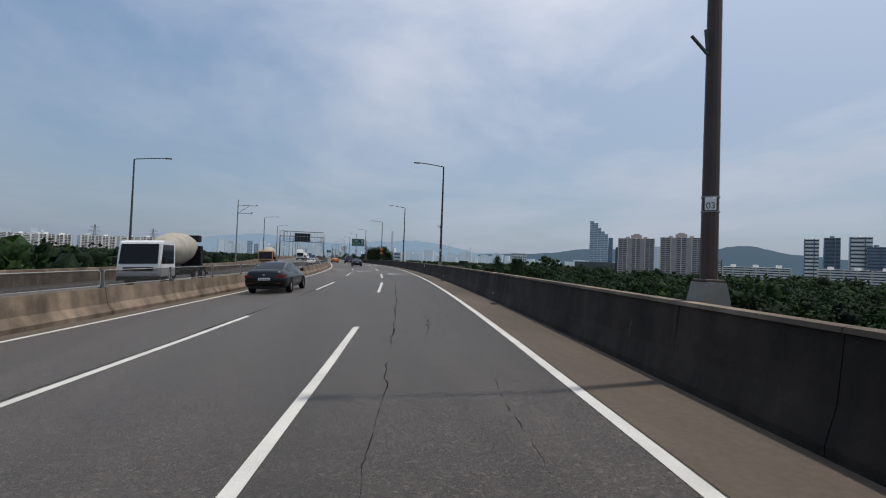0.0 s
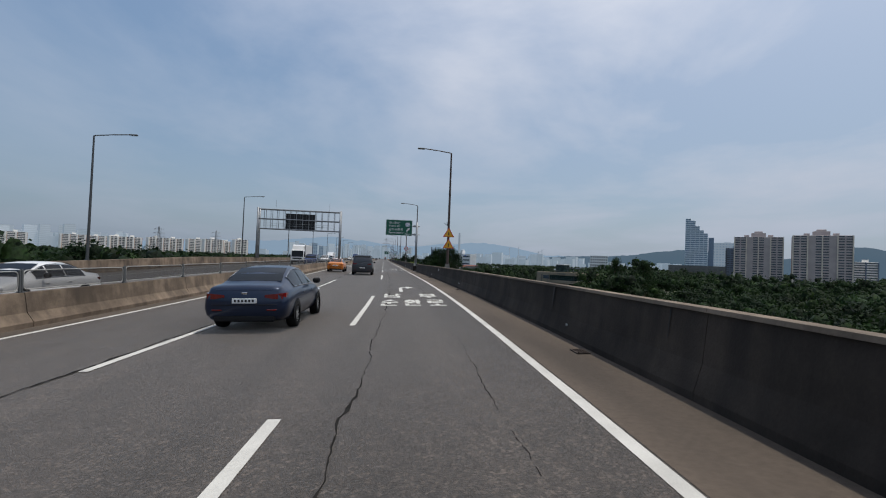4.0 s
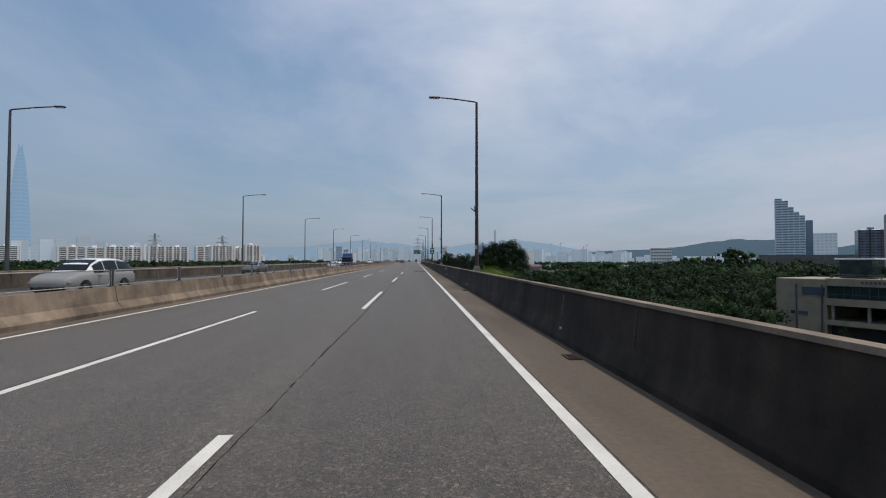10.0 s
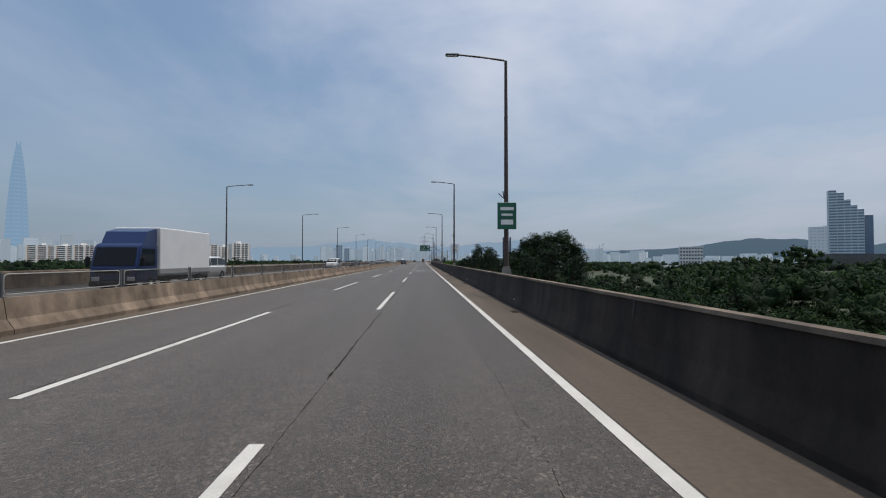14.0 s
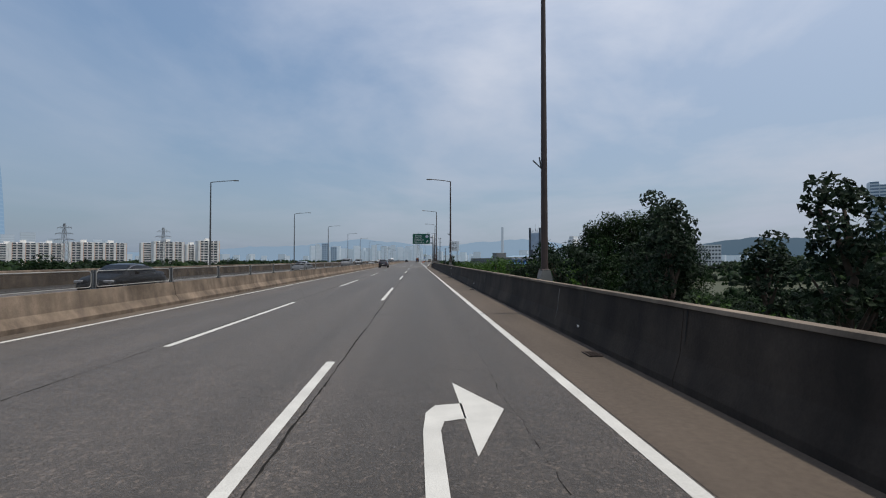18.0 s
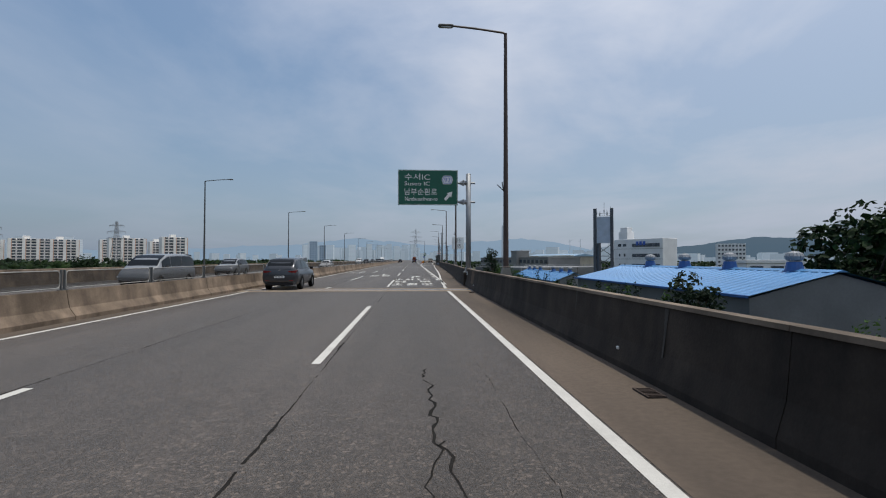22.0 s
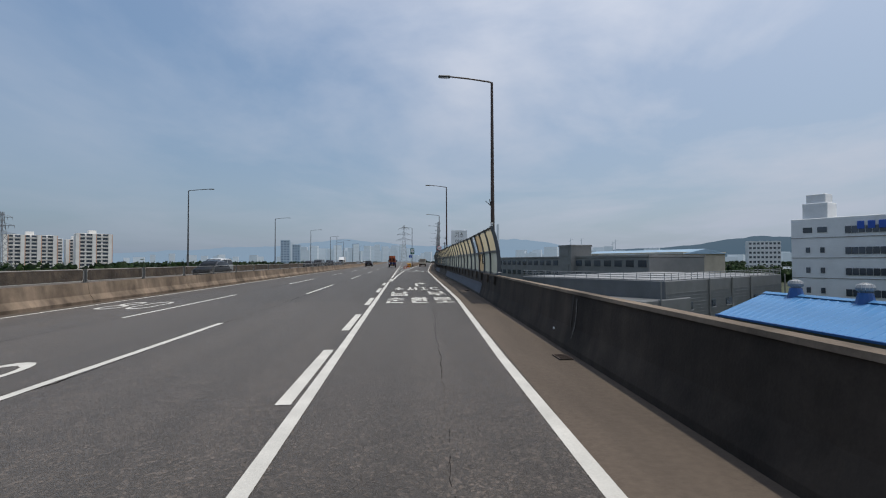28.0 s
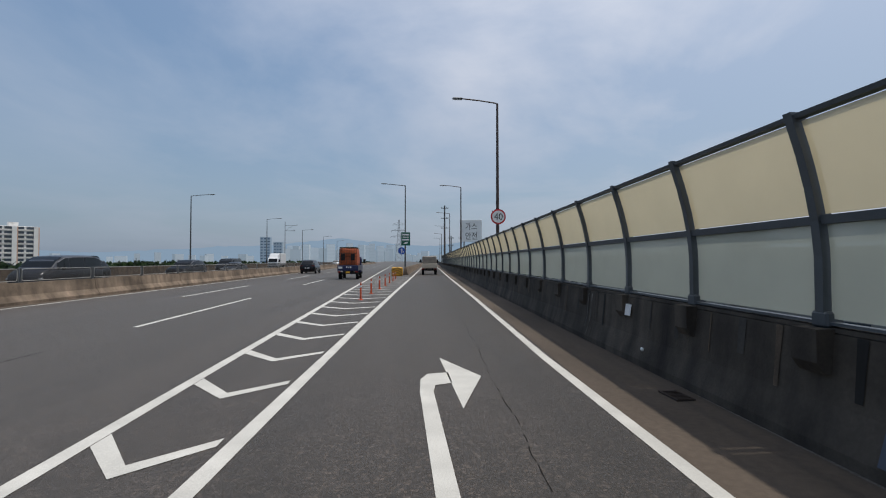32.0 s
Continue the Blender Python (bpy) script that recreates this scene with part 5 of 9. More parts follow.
ZT, ZM = 1.80, 0.91
random.seed(3)
n = int((NB1 - NB0) / PITCH)
for i in range(n + 1):
    s = NB0 + i * PITCH
    bm = bmesh.new()
    zs = [0.0, 0.3, 0.6, 0.9, 1.2, 1.5, ZT + 0.04]
    rings = [[bm.verts.new(nb_point(s + a, z, b)) for a, b in ((-0.045, -0.065), (0.045, -0.065), (0.045, 0.07), (-0.045, 0.07))] for z in zs]
    for a, b in zip(rings, rings[1:]):
        for j in range(4):
            bm.faces.new((a[j], a[(j + 1) % 4], b[(j + 1) % 4], b[j]))
    bm.faces.new(rings[0][::-1])
    bm.faces.new(rings[-1])
    post = part("post", bm, STEEL_DARK, nb)
    bm = bmesh.new()
    box(bm, (0, 0, 0.05), (0.17, 0.17, 0.14), 0.02, on_road(s, wall_u(s) + 0.29, PAR_H))
    part("post_shoe", bm, STEEL_DARK, post)
    bm = bmesh.new()
    prism(bm, [(-0.14, -0.02), (-0.14, -0.30), (-0.06, -0.40), (0.10, -0.40), (0.10, -0.02)], "y", -0.13, 0.13)
    bmesh.ops.transform(bm, matrix=on_road(s, wall_u(s) + 0.20, PAR_H), verts=bm.verts)
    part("pilaster", bm, WALL_RAMP, nb, "stained concrete block under a barrier post")
    if i == n:
        break
    a, b = s + 0.06, s + PITCH - 0.06
    r = random.random()
    for z0, z1, nm in ((0.06, ZM - 0.04, "lower_panel"), (ZM + 0.05, ZT - 0.04, "upper_panel")):
        bm = bmesh.new()
        cols = []
        for z in np.linspace(z0, z1, 5):
            cols.append((bm.verts.new(nb_point(a, z)), bm.verts.new(nb_point(b, z))))
        for p, q in zip(cols, cols[1:]):
            bm.faces.new((p[0], p[1], q[1], q[0]))
        if nm == "upper_panel":
            mat = PANEL_NEW if i in (3, 25) else (PANEL_TAN if i == 2 else PANEL_CREAM)
        else:
            mat = PANEL_TAN if i in (2, 21, 25) else PANEL_CLEAR
        part(nm, bm, mat, nb, smooth=True)
    for z, h in ((0.02, 0.025), (ZM, 0.075), (ZT, 0.04)):
        bm = bmesh.new()
        va = [nb_point(a - 0.01, z - h / 2, -0.045), nb_point(a - 0.01, z - h / 2, 0.04), nb_point(a - 0.01, z + h / 2, 0.04), nb_point(a - 0.01, z + h / 2, -0.045)]
        vb = [nb_point(b + 0.01, z - h / 2, -0.045), nb_point(b + 0.01, z - h / 2, 0.04), nb_point(b + 0.01, z + h / 2, 0.04), nb_point(b + 0.01, z + h / 2, -0.045)]
        va, vb = [bm.verts.new(v) for v in va], [bm.verts.new(v) for v in vb]
        for j in range(4):
            bm.faces.new((va[j], va[(j + 1) % 4], vb[(j + 1) % 4], vb[j]))
        part("rail", bm, STEEL_DARK, nb)
for s in (581.75, 620.6):
    bm = bmesh.new()
    for p, q in (((-0.17, 0.52), (0.17, 0.52)), ((-0.17, 0.83), (0.17, 0.83)), ((-0.17, 0.52), (-0.17, 0.83)), ((0.17, 0.52), (0.17, 0.83))):
        tube(bm, nb_point(s + p[0], p[1], -0.05), nb_point(s + q[0], q[1], -0.05), 0.012, None, 6)
    part("hatch_frame", bm, POLE_BROWN, nb)
# blue-painted lower band of the ramp parapet
for a, b in ((580.2, 606.0), (621.0, 634.0)):
    s = a
    while s < b - 0.5:
        e = min(b, s + 6.0)
        face_patch(s + 0.02, e - 0.02, (0.12, 0.30, 0.42, 0.60), BLUE_PAINT, "painted_band", "faded blue painted band", proud=0.012)
        s = e
t = thing("code_plate", pose(0, 0, 0), "black post plate with white stacked letters", "plate")
m = on_road(NB0 + 2 * PITCH, wall_u(NB0 + 2 * PITCH) + 0.19, PAR_H + 0.62)
bm = bmesh.new()
box(bm, (0, -0.07, 0), (0.11, 0.012, 0.42), 0.004, m)
part("plate", bm, SIGN_BLACK, t)
for k, ch in enumerate("S113"):
    shared("letter", text_mesh(ch, SIGN_WHITE, 0.036 if ch == "1" else 0.06, 0.075), t, m @ pose(-0.018 if ch == "1" else -0.03, -0.078, 0.115 - k * 0.10, 90, 0, 0))

# ---------------------------------------------------------------- nose of the exit gore
c = thing("crash_cushion", on_road(680.5, 6.1, 0.0), "yellow and black crash cushion at the gore nose", "crash cushion")
bm = bmesh.new()
box(bm, (0, 1.0, 0.45), (1.15, 2.2, 0.9), 0.08)
part("body", bm, SIGN_YELLOW, c)
bm = bmesh.new()
box(bm, (0, -0.13, 0.47), (1.05, 0.03, 0.78), 0.01)
face = part("front_plate", bm, SIGN_YELLOW, c)
for i in range(3):
    for sx in (-1, 1):
        bm = bmesh.new()
        z = 0.15 + i * 0.25
        poly(bm, [(0, -0.15, z + 0.02 + 0.16), (0, -0.15, z + 0.16 + 0.12), (sx * 0.50, -0.15, z + 0.02), (sx * 0.50, -0.15, z - 0.09)])
        part("chevron", bm, SIGN_BLACK, face)
for z in (0.3, 0.62):
    for x in (-0.585, 0.585):
        bm = bmesh.new()
        box(bm, (x, 1.0, z), (0.02, 1.9, 0.12), 0.005)
        part("side_band", bm, SIGN_BLACK, c)
bm = bmesh.new()
tube(bm, (0, 0, 0), (0, 0, 0.72), 0.045, 0.035, 10)
tube(bm, (0, 0, 0), (0, 0, 0.03), 0.10, 0.09, 12)
post_me = mesh_of("bollard_post", bm, ORANGE_P)
bm = bmesh.new()
tube(bm, (0, 0, 0.52), (0, 0, 0.60), 0.0395, 0.0395, 10)
band_me = mesh_of("bollard_band", bm, SIGN_WHITE)
for s, u in ((650.5, 4.8), (654.3, 5.0), (658.0, 5.25), (661.6, 5.45), (665.2, 5.65), (668.8, 5.85), (672.4, 6.0)):
    t = thing("lane_bollard", on_road(s, u, 0.0), "orange flexible bollard with a pale reflective band", "bollard", "gore bollards")
    shared("post", post_me, t, pose(0, 0, 0))
    shared("band", band_me, t, pose(0, 0, 0))
nose = thing("wall_gore", pose(0, 0, 0), "grey concrete divider between main road and ramp", "barrier", kind="structure")
s = 684.0
while s < 860:
    e = s + 8
    c0 = lambda q: max(gore(q) - 1.0, 5.4)
    part("barrier_block", strip(s + 0.01, e - 0.01, [(off(c0, 0.3), 0.0), (off(c0, 0.22), 0.25), (off(c0, 0.10), 0.85), (off(c0, -0.10), 0.85), (off(c0, -0.22), 0.25), (off(c0, -0.3), 0.0)]), MEDIAN_C, nose)
    s = e
t = thing("exit_sign", on_road(686.5, 7.0, 0.85), "green exit sign and round blue arrow sign on a grey pole", "road sign")
bm = bmesh.new()
tube(bm, (0, 0, 0), (0, 0, 9.6), 0.10, 0.06, 10)
part("pole", bm, POLE_GREY, t)
bm = bmesh.new()
tube(bm, (0, 0, 9.55), (-2.3, 0, 9.75), 0.04, None, 6)
box(bm, (-2.5, 0, 9.75), (0.6, 0.2, 0.1), 0.03)
part("lamp_arm", bm, POLE_GREY, t)
bm = bmesh.new()
box(bm, (0.05, -0.13, 3.3), (1.05, 0.03, 1.55), 0.01)
b = part("board", bm, SIGN_GREEN, t)
for z, w, h in ((3.8, 0.8, 0.18), (3.5, 0.7, 0.1), (3.2, 0.8, 0.18)):
    bm = bmesh.new()
    box(bm, (0.05, -0.152, z), (w, 0.006, h))
    part("lettering_bar", bm, SIGN_WHITE, b)
bm = bmesh.new()
poly(bm, [(-0.2, -0.155, 2.72), (0.2, -0.155, 2.72), (0.38, -0.155, 2.95), (-0.05, -0.155, 2.9)])
part("arrow", bm, SIGN_WHITE, b)
bm = bmesh.new()
tube(bm, (-0.42, -0.15, 1.9), (-0.42, -0.12, 1.9), 0.42, None, 28)
disc = part("round_sign", bm, SIGN_BLUE, t, "round blue arrow sign")
bm = bmesh.new()
for pts in ([(-0.47, 1.6), (-0.37, 1.6), (-0.37, 2.0), (-0.47, 2.0)], [(-0.56, 1.98), (-0.28, 1.98), (-0.42, 2.2)], [(-0.36, 1.78), (-0.2, 1.70), (-0.2, 1.86)]):
    poly(bm, [(x, -0.156, z) for x, z in pts])
part("arrow", bm, SIGN_WHITE, disc)

# ---------------------------------------------------------------- vehicles
def paint(name, col, metal=0.35):
    return material(name, col, 0.30, metal, 0.03, 1.5, coat=0.45, spec=0.3)


def wheel_parts(parent, x, y, r, width, spokes=10, rim_mat=RIM, truck=False):
    sx = 1 if x > 0 else -1
    bm = bmesh.new()
    m = Matrix.Rotation(radians(90), 4, "Y")
    seg = 28
    prof = [(r * 0.64, -width / 2), (r * 0.93, -width / 2), (r, -width * 0.36), (r, width * 0.36), (r * 0.93, width / 2), (r * 0.64, width / 2)]
    rings = []
    for i in range(seg):
        a = 2 * math.pi * i / seg
        rings.append([bm.verts.new((w, q * math.cos(a), q * math.sin(a))) for q, w in prof])
    for i in range(seg):
        for j in range(len(prof) - 1):
            bm.faces.new((rings[i][j], rings[(i + 1) % seg][j], rings[(i + 1) % seg][j + 1], rings[i][j + 1]))
    w = new("wheel")
    w.parent = parent
    w.matrix_basis = pose(x, y, r)
    part("tyre", bm, RUBBER, w, smooth=True)
    bm = bmesh.new()
    fx = sx * width * 0.36
    tube(bm, (-sx * width * 0.4, 0, 0), (fx * 0.7, 0, 0), r * 0.65, None, 24)
    part("drum", bm, PLASTIC_BLACK, w)
    bm = bmesh.new()
    if truck:
        tube(bm, (0, 0, 0), (fx * 1.05, 0, 0), r * 0.60, r * 0.5, 20)
        tube(bm, (fx, 0, 0), (fx * 1.5, 0, 0), r * 0.25, r * 0.2, 12)
    else:
        tube(bm, (fx, 0, 0), (fx * 1.08, 0, 0), r * 0.16, None, 12)
        for k in range(spokes):
            mm = Matrix.Rotation(2 * math.pi * k / spokes, 4, "X")
            vs = [mm @ Vector(p) for p in ((fx * 1.04, -r * 0.05, r * 0.12), (fx * 1.04, r * 0.05, r * 0.12), (fx * 1.10, r * 0.085, r * 0.63), (fx * 1.10, -r * 0.085, r * 0.63))]
            poly(bm, vs)
        for k in range(24):
            a0, a1 = 2 * math.pi * k / 24, 2 * math.pi * (k + 1) / 24
            poly(bm, [(fx * 1.1, r * q * math.cos(a), r * q * math.sin(a)) for q, a in ((0.59, a0), (0.66, a0), (0.66, a1), (0.59, a1))])
    part("rim", bm, rim_mat, w)
    return w


SEDAN = dict(L=4.57, W=1.80, sill=0.26, r=0.315, base=2.70, front=0.84,
             # y from the tail, underside, shoulder line, roof, half-width at the shoulder, half-width at the roof
             line=[(0.0, 0.40, 0.80, 0.94, 0.78, 0.68), (0.06, 0.30, 0.84, 1.005, 0.84, 0.71), (0.28, 0.25, 0.89, 1.035, 0.88, 0.70), (0.62, 0.23, 0.915, 1.075, 0.895, 0.665), (1.05, 0.22, 0.925, 1.265, 0.90, 0.60), (1.50, 0.22, 0.925, 1.405, 0.90, 0.57),
                   (2.10, 0.22, 0.92, 1.44, 0.90, 0.57), (2.65, 0.22, 0.91, 1.405, 0.90, 0.57), (3.10, 0.22, 0.90, 1.20, 0.89, 0.62), (3.50, 0.22, 0.88, 0.97, 0.88, 0.68), (4.05, 0.24, 0.80, 0.86, 0.85, 0.66), (4.42, 0.30, 0.68, 0.73, 0.76, 0.58), (4.57, 0.40, 0.58, 0.62, 0.60, 0.45)],
             glass=(3, 9), side=(4, 8))
LIMO = dict(L=5.2, W=1.90, sill=0.27, r=0.345, base=3.10, front=0.85,
            line=[(0.0, 0.42, 0.84, 0.98, 0.74, 0.62), (0.12, 0.30, 0.88, 1.08, 0.87, 0.70), (0.70, 0.25, 0.95, 1.12, 0.94, 0.70), (1.15, 0.24, 0.98, 1.28, 0.95, 0.64), (1.70, 0.24, 0.98, 1.45, 0.95, 0.62),
                  (2.35, 0.24, 0.97, 1.49, 0.95, 0.62), (3.00, 0.24, 0.96, 1.45, 0.95, 0.62), (3.50, 0.24, 0.95, 1.24, 0.94, 0.66), (3.90, 0.24, 0.93, 1.02, 0.93, 0.72), (4.60, 0.25, 0.86, 0.92, 0.90, 0.72), (5.02, 0.30, 0.74, 0.80, 0.82, 0.66), (5.2, 0.42, 0.62, 0.66, 0.66, 0.5)],
            glass=(2, 8), side=(3, 7))
SUV = dict(L=4.67, W=1.85, sill=0.30, r=0.36, base=2.70, front=0.92,
           line=[(0.0, 0.48, 0.98, 1.08, 0.76, 0.64), (0.08, 0.34, 1.02, 1.20, 0.87, 0.70), (0.30, 0.28, 1.05, 1.44, 0.92, 0.68), (0.62, 0.27, 1.06, 1.63, 0.93, 0.65), (1.20, 0.27, 1.05, 1.69, 0.93, 0.65),
                 (1.90, 0.27, 1.04, 1.70, 0.93, 0.65), (2.55, 0.27, 1.03, 1.66, 0.93, 0.65), (3.05, 0.27, 1.02, 1.45, 0.92, 0.68), (3.45, 0.27, 1.00, 1.12, 0.92, 0.74), (4.10, 0.29, 0.95, 1.02, 0.89, 0.74), (4.50, 0.34, 0.84, 0.90, 0.82, 0.66), (4.67, 0.46, 0.72, 0.76, 0.68, 0.52)],
           glass=(1, 8), side=(2, 7))
VAN = dict(L=5.12, W=1.92, sill=0.30, r=0.34, base=3.20, front=0.95,
           line=[(0.0, 0.46, 1.05, 1.30, 0.82, 0.74), (0.05, 0.32, 1.10, 1.66, 0.92, 0.78), (0.20, 0.28, 1.12, 1.86, 0.95, 0.78), (0.70, 0.28, 1.12, 1.92, 0.96, 0.78), (1.60, 0.28, 1.12, 1.93, 0.96, 0.78),
                 (2.50, 0.28, 1.12, 1.92, 0.96, 0.78), (3.30, 0.28, 1.10, 1.86, 0.96, 0.78), (3.85, 0.28, 1.08, 1.62, 0.95, 0.80), (4.30, 0.28, 1.04, 1.22, 0.94, 0.84), (4.75, 0.30, 0.96, 1.06, 0.90, 0.78), (5.0, 0.36, 0.84, 0.90, 0.82, 0.66), (5.12, 0.48, 0.74, 0.78, 0.68, 0.52)],
           glass=(0, 8), side=(2, 7))
CAR_MESH = {}


def car_body_mesh(spec, mat):
    """Shell lofted over cross-sections: flank, shoulder, pillars and roof."""
    bm = bmesh.new()
    rings = []
    hw = spec["W"] / 2
    for y, zb, zs, zr, ws, wr in spec["line"]:
        zm = zb + (zs - zb) * 0.45
        half = [(0.0, zb), (ws * 0.86, zb), (ws * 0.97, zb + 0.10), (min(hw, ws * 1.02), zm), (ws * 1.0, zs - 0.10), (ws * 0.955, zs), (ws * 0.93, zs + 0.02),
                (wr + (ws - wr) * 0.22, zs + (zr - zs) * 0.72), (wr, zr - (zr - zs) * 0.10), (wr * 0.75, zr), (0.0, zr + 0.012)]
        ring = [bm.verts.new((x, y, z)) for x, z in half] + [bm.verts.new((-x, y, z)) for x, z in half[-2:0:-1]]
        rings.append(ring)
    n = len(rings[0])
    for a, b in zip(rings, rings[1:]):
        for i in range(n):
            bm.faces.new((a[i], a[(i + 1) % n], b[(i + 1) % n], b[i]))
    bm.faces.new(rings[0][::-1])
    bm.faces.new(rings[-1])
    bmesh.ops.recalc_face_normals(bm, faces=bm.faces)
    # cut the wheel arches
    me = bpy.data.meshes.new("body")
    bm.to_mesh(me)
    bm.free()
    me.materials.append(mat)
    me.shade_smooth()
    return me


def section(spec, y):
    ys = [q[0] for q in spec["line"]]
    return [float(np.interp(y, ys, [q[k] for q in spec["line"]])) for k in range(1, 6)]


def skin(spec, y, f, lift=0.016):
    """Point on the glasshouse: f = 0 at the shoulder, 1 at the roof edge."""
    zb, zs, zr, ws, wr = section(spec, y)
    pts = [(ws * 0.93, zs + 0.02), (wr + (ws - wr) * 0.22, zs + (zr - zs) * 0.72), (wr, zr - (zr - zs) * 0.10)]
    x = float(np.interp(f, (0, 0.8, 1.0), [p[0] for p in pts]))
    z = float(np.interp(f, (0, 0.8, 1.0), [p[1] for p in pts]))
    return x + lift, z + lift * 0.4


def make_car(spec, mat, m, label, plate=True, lamps_on=False, spoke=10):
    t = thing("car", m, label, "car")
    key = (id(spec), mat.name)
    if key not in CAR_MESH:
        CAR_MESH[key] = car_body_mesh(spec, mat)
    body = part("body", CAR_MESH[key], None, t)
    L, W, ln = spec["L"], spec["W"], spec["line"]
    y_rear, y_front = spec["front"] * 0 + (L - spec["front"] - spec["base"]), L - spec["front"]
    for y in (y_rear, y_front):
        for x in (-1, 1):
            wheel_parts(t, x * (W / 2 - 0.085), y, spec["r"], 0.22, spoke)
            bm = bmesh.new()      # dark wheel arch lip round the tyre
            r = spec["r"]
            ring = [(radians(-12 + 204 * k / 14)) for k in range(15)]
            ins = [bm.verts.new((x * (W / 2 + 0.014), y + r * 0.98 * math.cos(a), r + r * 0.98 * math.sin(a))) for a in ring]
            outs = [bm.verts.new((x * (W / 2 + 0.010), y + (r + 0.055) * math.cos(a), r + (r + 0.055) * math.sin(a))) for a in ring]
            for k in range(14):
                q = (ins[k], outs[k], outs[k + 1], ins[k + 1])
                bm.faces.new(q if x > 0 else q[::-1])
            part("wheel_arch", bm, PLASTIC_BLACK, body)
    # glass
    a, b = spec["side"]
    ys, ye = ln[a][0] - 0.12, ln[b][0] + 0.08
    cuts = np.linspace(ys, ye, 13)
    for x in (-1, 1):
        for lo, hi in ((0, 5), (5, 9), (9, 12)):
            bm = bmesh.new()
            c = cuts[lo:hi + 1]
            c = [c[0] + 0.03] + list(c[1:-1]) + [c[-1] - 0.03]
            prev = None
            for y in c:
                p0, p1 = skin(spec, y, 0.10), skin(spec, y, 0.5), 
                p2 = skin(spec, y, 0.90)
                cur = [bm.verts.new((x * q[0], y, q[1])) for q in (p0, p1, p2)]
                if prev:
                    for j in range(2):
                        bm.faces.new((prev[j], cur[j], cur[j + 1], prev[j + 1]))
                prev = cur
            part("side_window", bm, GLASS_CAR, t, smooth=True)
        for f, nm in ((0.045, "window_trim"), (0.955, "window_trim")):
            bm = bmesh.new()
            pts = [Vector((x * skin(spec, y, f)[0], y, skin(spec, y, f)[1])) for y in cuts[::2]]
            for p, q in zip(pts, pts[1:]):
                tube(bm, p, q, 0.011, None, 5, False)
            part(nm, bm, CHROME, t)
    i0, i1 = spec["glass"]
    for nm, (ja, jb) in (("rear_window", (i0, a + 1)), ("windscreen", (b - 1, i1))):
        bm = bmesh.new()
        prev = None
        y0, y1 = ln[ja][0] + 0.06, ln[jb][0] - 0.04
        for y in np.linspace(y0, y1, 6):
            zb, zs, zr, ws, wr = section(spec, y)
            cur = [bm.verts.new((q * wr * 0.97, y, zr + 0.014 - 0.012 * abs(q))) for q in (-0.98, -0.5, 0, 0.5, 0.98)]
            if prev:
                for j in range(4):
                    bm.faces.new((prev[j], cur[j], cur[j + 1], prev[j + 1]))
            prev = cur
        part(nm, bm, GLASS_CAR, t, smooth=True)
    zb, zs, zr, ws, wr = section(spec, 0.05)
    for x in (-1, 1):
        bm = bmesh.new()
        ya, yb = 0.30, 0.0
        prof = [(W / 2 - 0.035, ya, zs - 0.02, zs + 0.03), (W / 2 - 0.045, 0.14, zs - 0.075, zs + 0.035), (W / 2 - 0.10, 0.02, zs - 0.10, zs + 0.03), (W / 2 - 0.26, -0.018, zs - 0.095, zs + 0.015), (W / 2 - 0.46, -0.022, zs - 0.06, zs - 0.005)]
        prev = None
        for px_, py_, za, zc in prof:
            cur = [bm.verts.new((x * px_, py_, za)), bm.verts.new((x * px_, py_, zc)), bm.verts.new((x * (px_ - 0.05), py_ + 0.06, zc)), bm.verts.new((x * (px_ - 0.05), py_ + 0.06, za))]
            if prev:
                for j in range(4):
                    bm.faces.new((prev[j], prev[(j + 1) % 4], cur[(j + 1) % 4], cur[j]))
            else:
                bm.faces.new(cur)
            prev = cur
        bm.faces.new(prev)
        bmesh.ops.recalc_face_normals(bm, faces=bm.faces)
        part("tail_lamp", bm, LAMP_RED, t)
        bm = bmesh.new()
        box(bm, (x * (W / 2 - 0.28), L - 0.16, 0.66), (0.40, 0.22, 0.14), 0.04)
        part("headlamp", bm, LAMP_CLEAR, t)
        bm = bmesh.new()
        box(bm, (x * (W / 2 + 0.10), ln[b][0] - 0.15, ln[b][2] + 0.12), (0.20, 0.12, 0.15), 0.04)
        part("door_mirror", bm, PLASTIC_BLACK, t)
        bm = bmesh.new()
        box(bm, (x * (W / 2 - 0.32), 0.0, 0.50), (0.22, 0.05, 0.035), 0.012)
        part("reflector", bm, LAMP_RED, t)
        for dy in (1.55, 2.55):
            bm = bmesh.new()
            box(bm, (x * (W / 2 + 0.005), L * 0.05 + dy, ln[3][2] - 0.12), (0.03, 0.18, 0.03), 0.01)
            part("door_handle", bm, mat, t)
    bm = bmesh.new()
    box(bm, (0, 0.07, 0.31), (W - 0.5, 0.16, 0.13), 0.03)
    part("rear_valance", bm, PLASTIC_BLACK, t)
    bm = bmesh.new()
    box(bm, (0, -0.012, zs - 0.22), (W - 0.42, 0.03, 0.012), 0.003)
    part("boot_seam", bm, PLASTIC_BLACK, t)
    bm = bmesh.new()
    box(bm, (0, 0.03, zs + 0.105), (W * 0.66, 0.07, 0.018), 0.006)
    part("boot_lip", bm, mat, t)
    bm = bmesh.new()
    box(bm, (0, L - 0.06, 0.42), (W - 0.5, 0.14, 0.20), 0.03)
    part("front_grille", bm, PLASTIC_BLACK, t)
    bm = bmesh.new()
    box(bm, (0, -0.012, 0.70), (0.52, 0.02, 0.11), 0.005)
    pl = part("number_plate", bm, SIGN_WHITE, t)
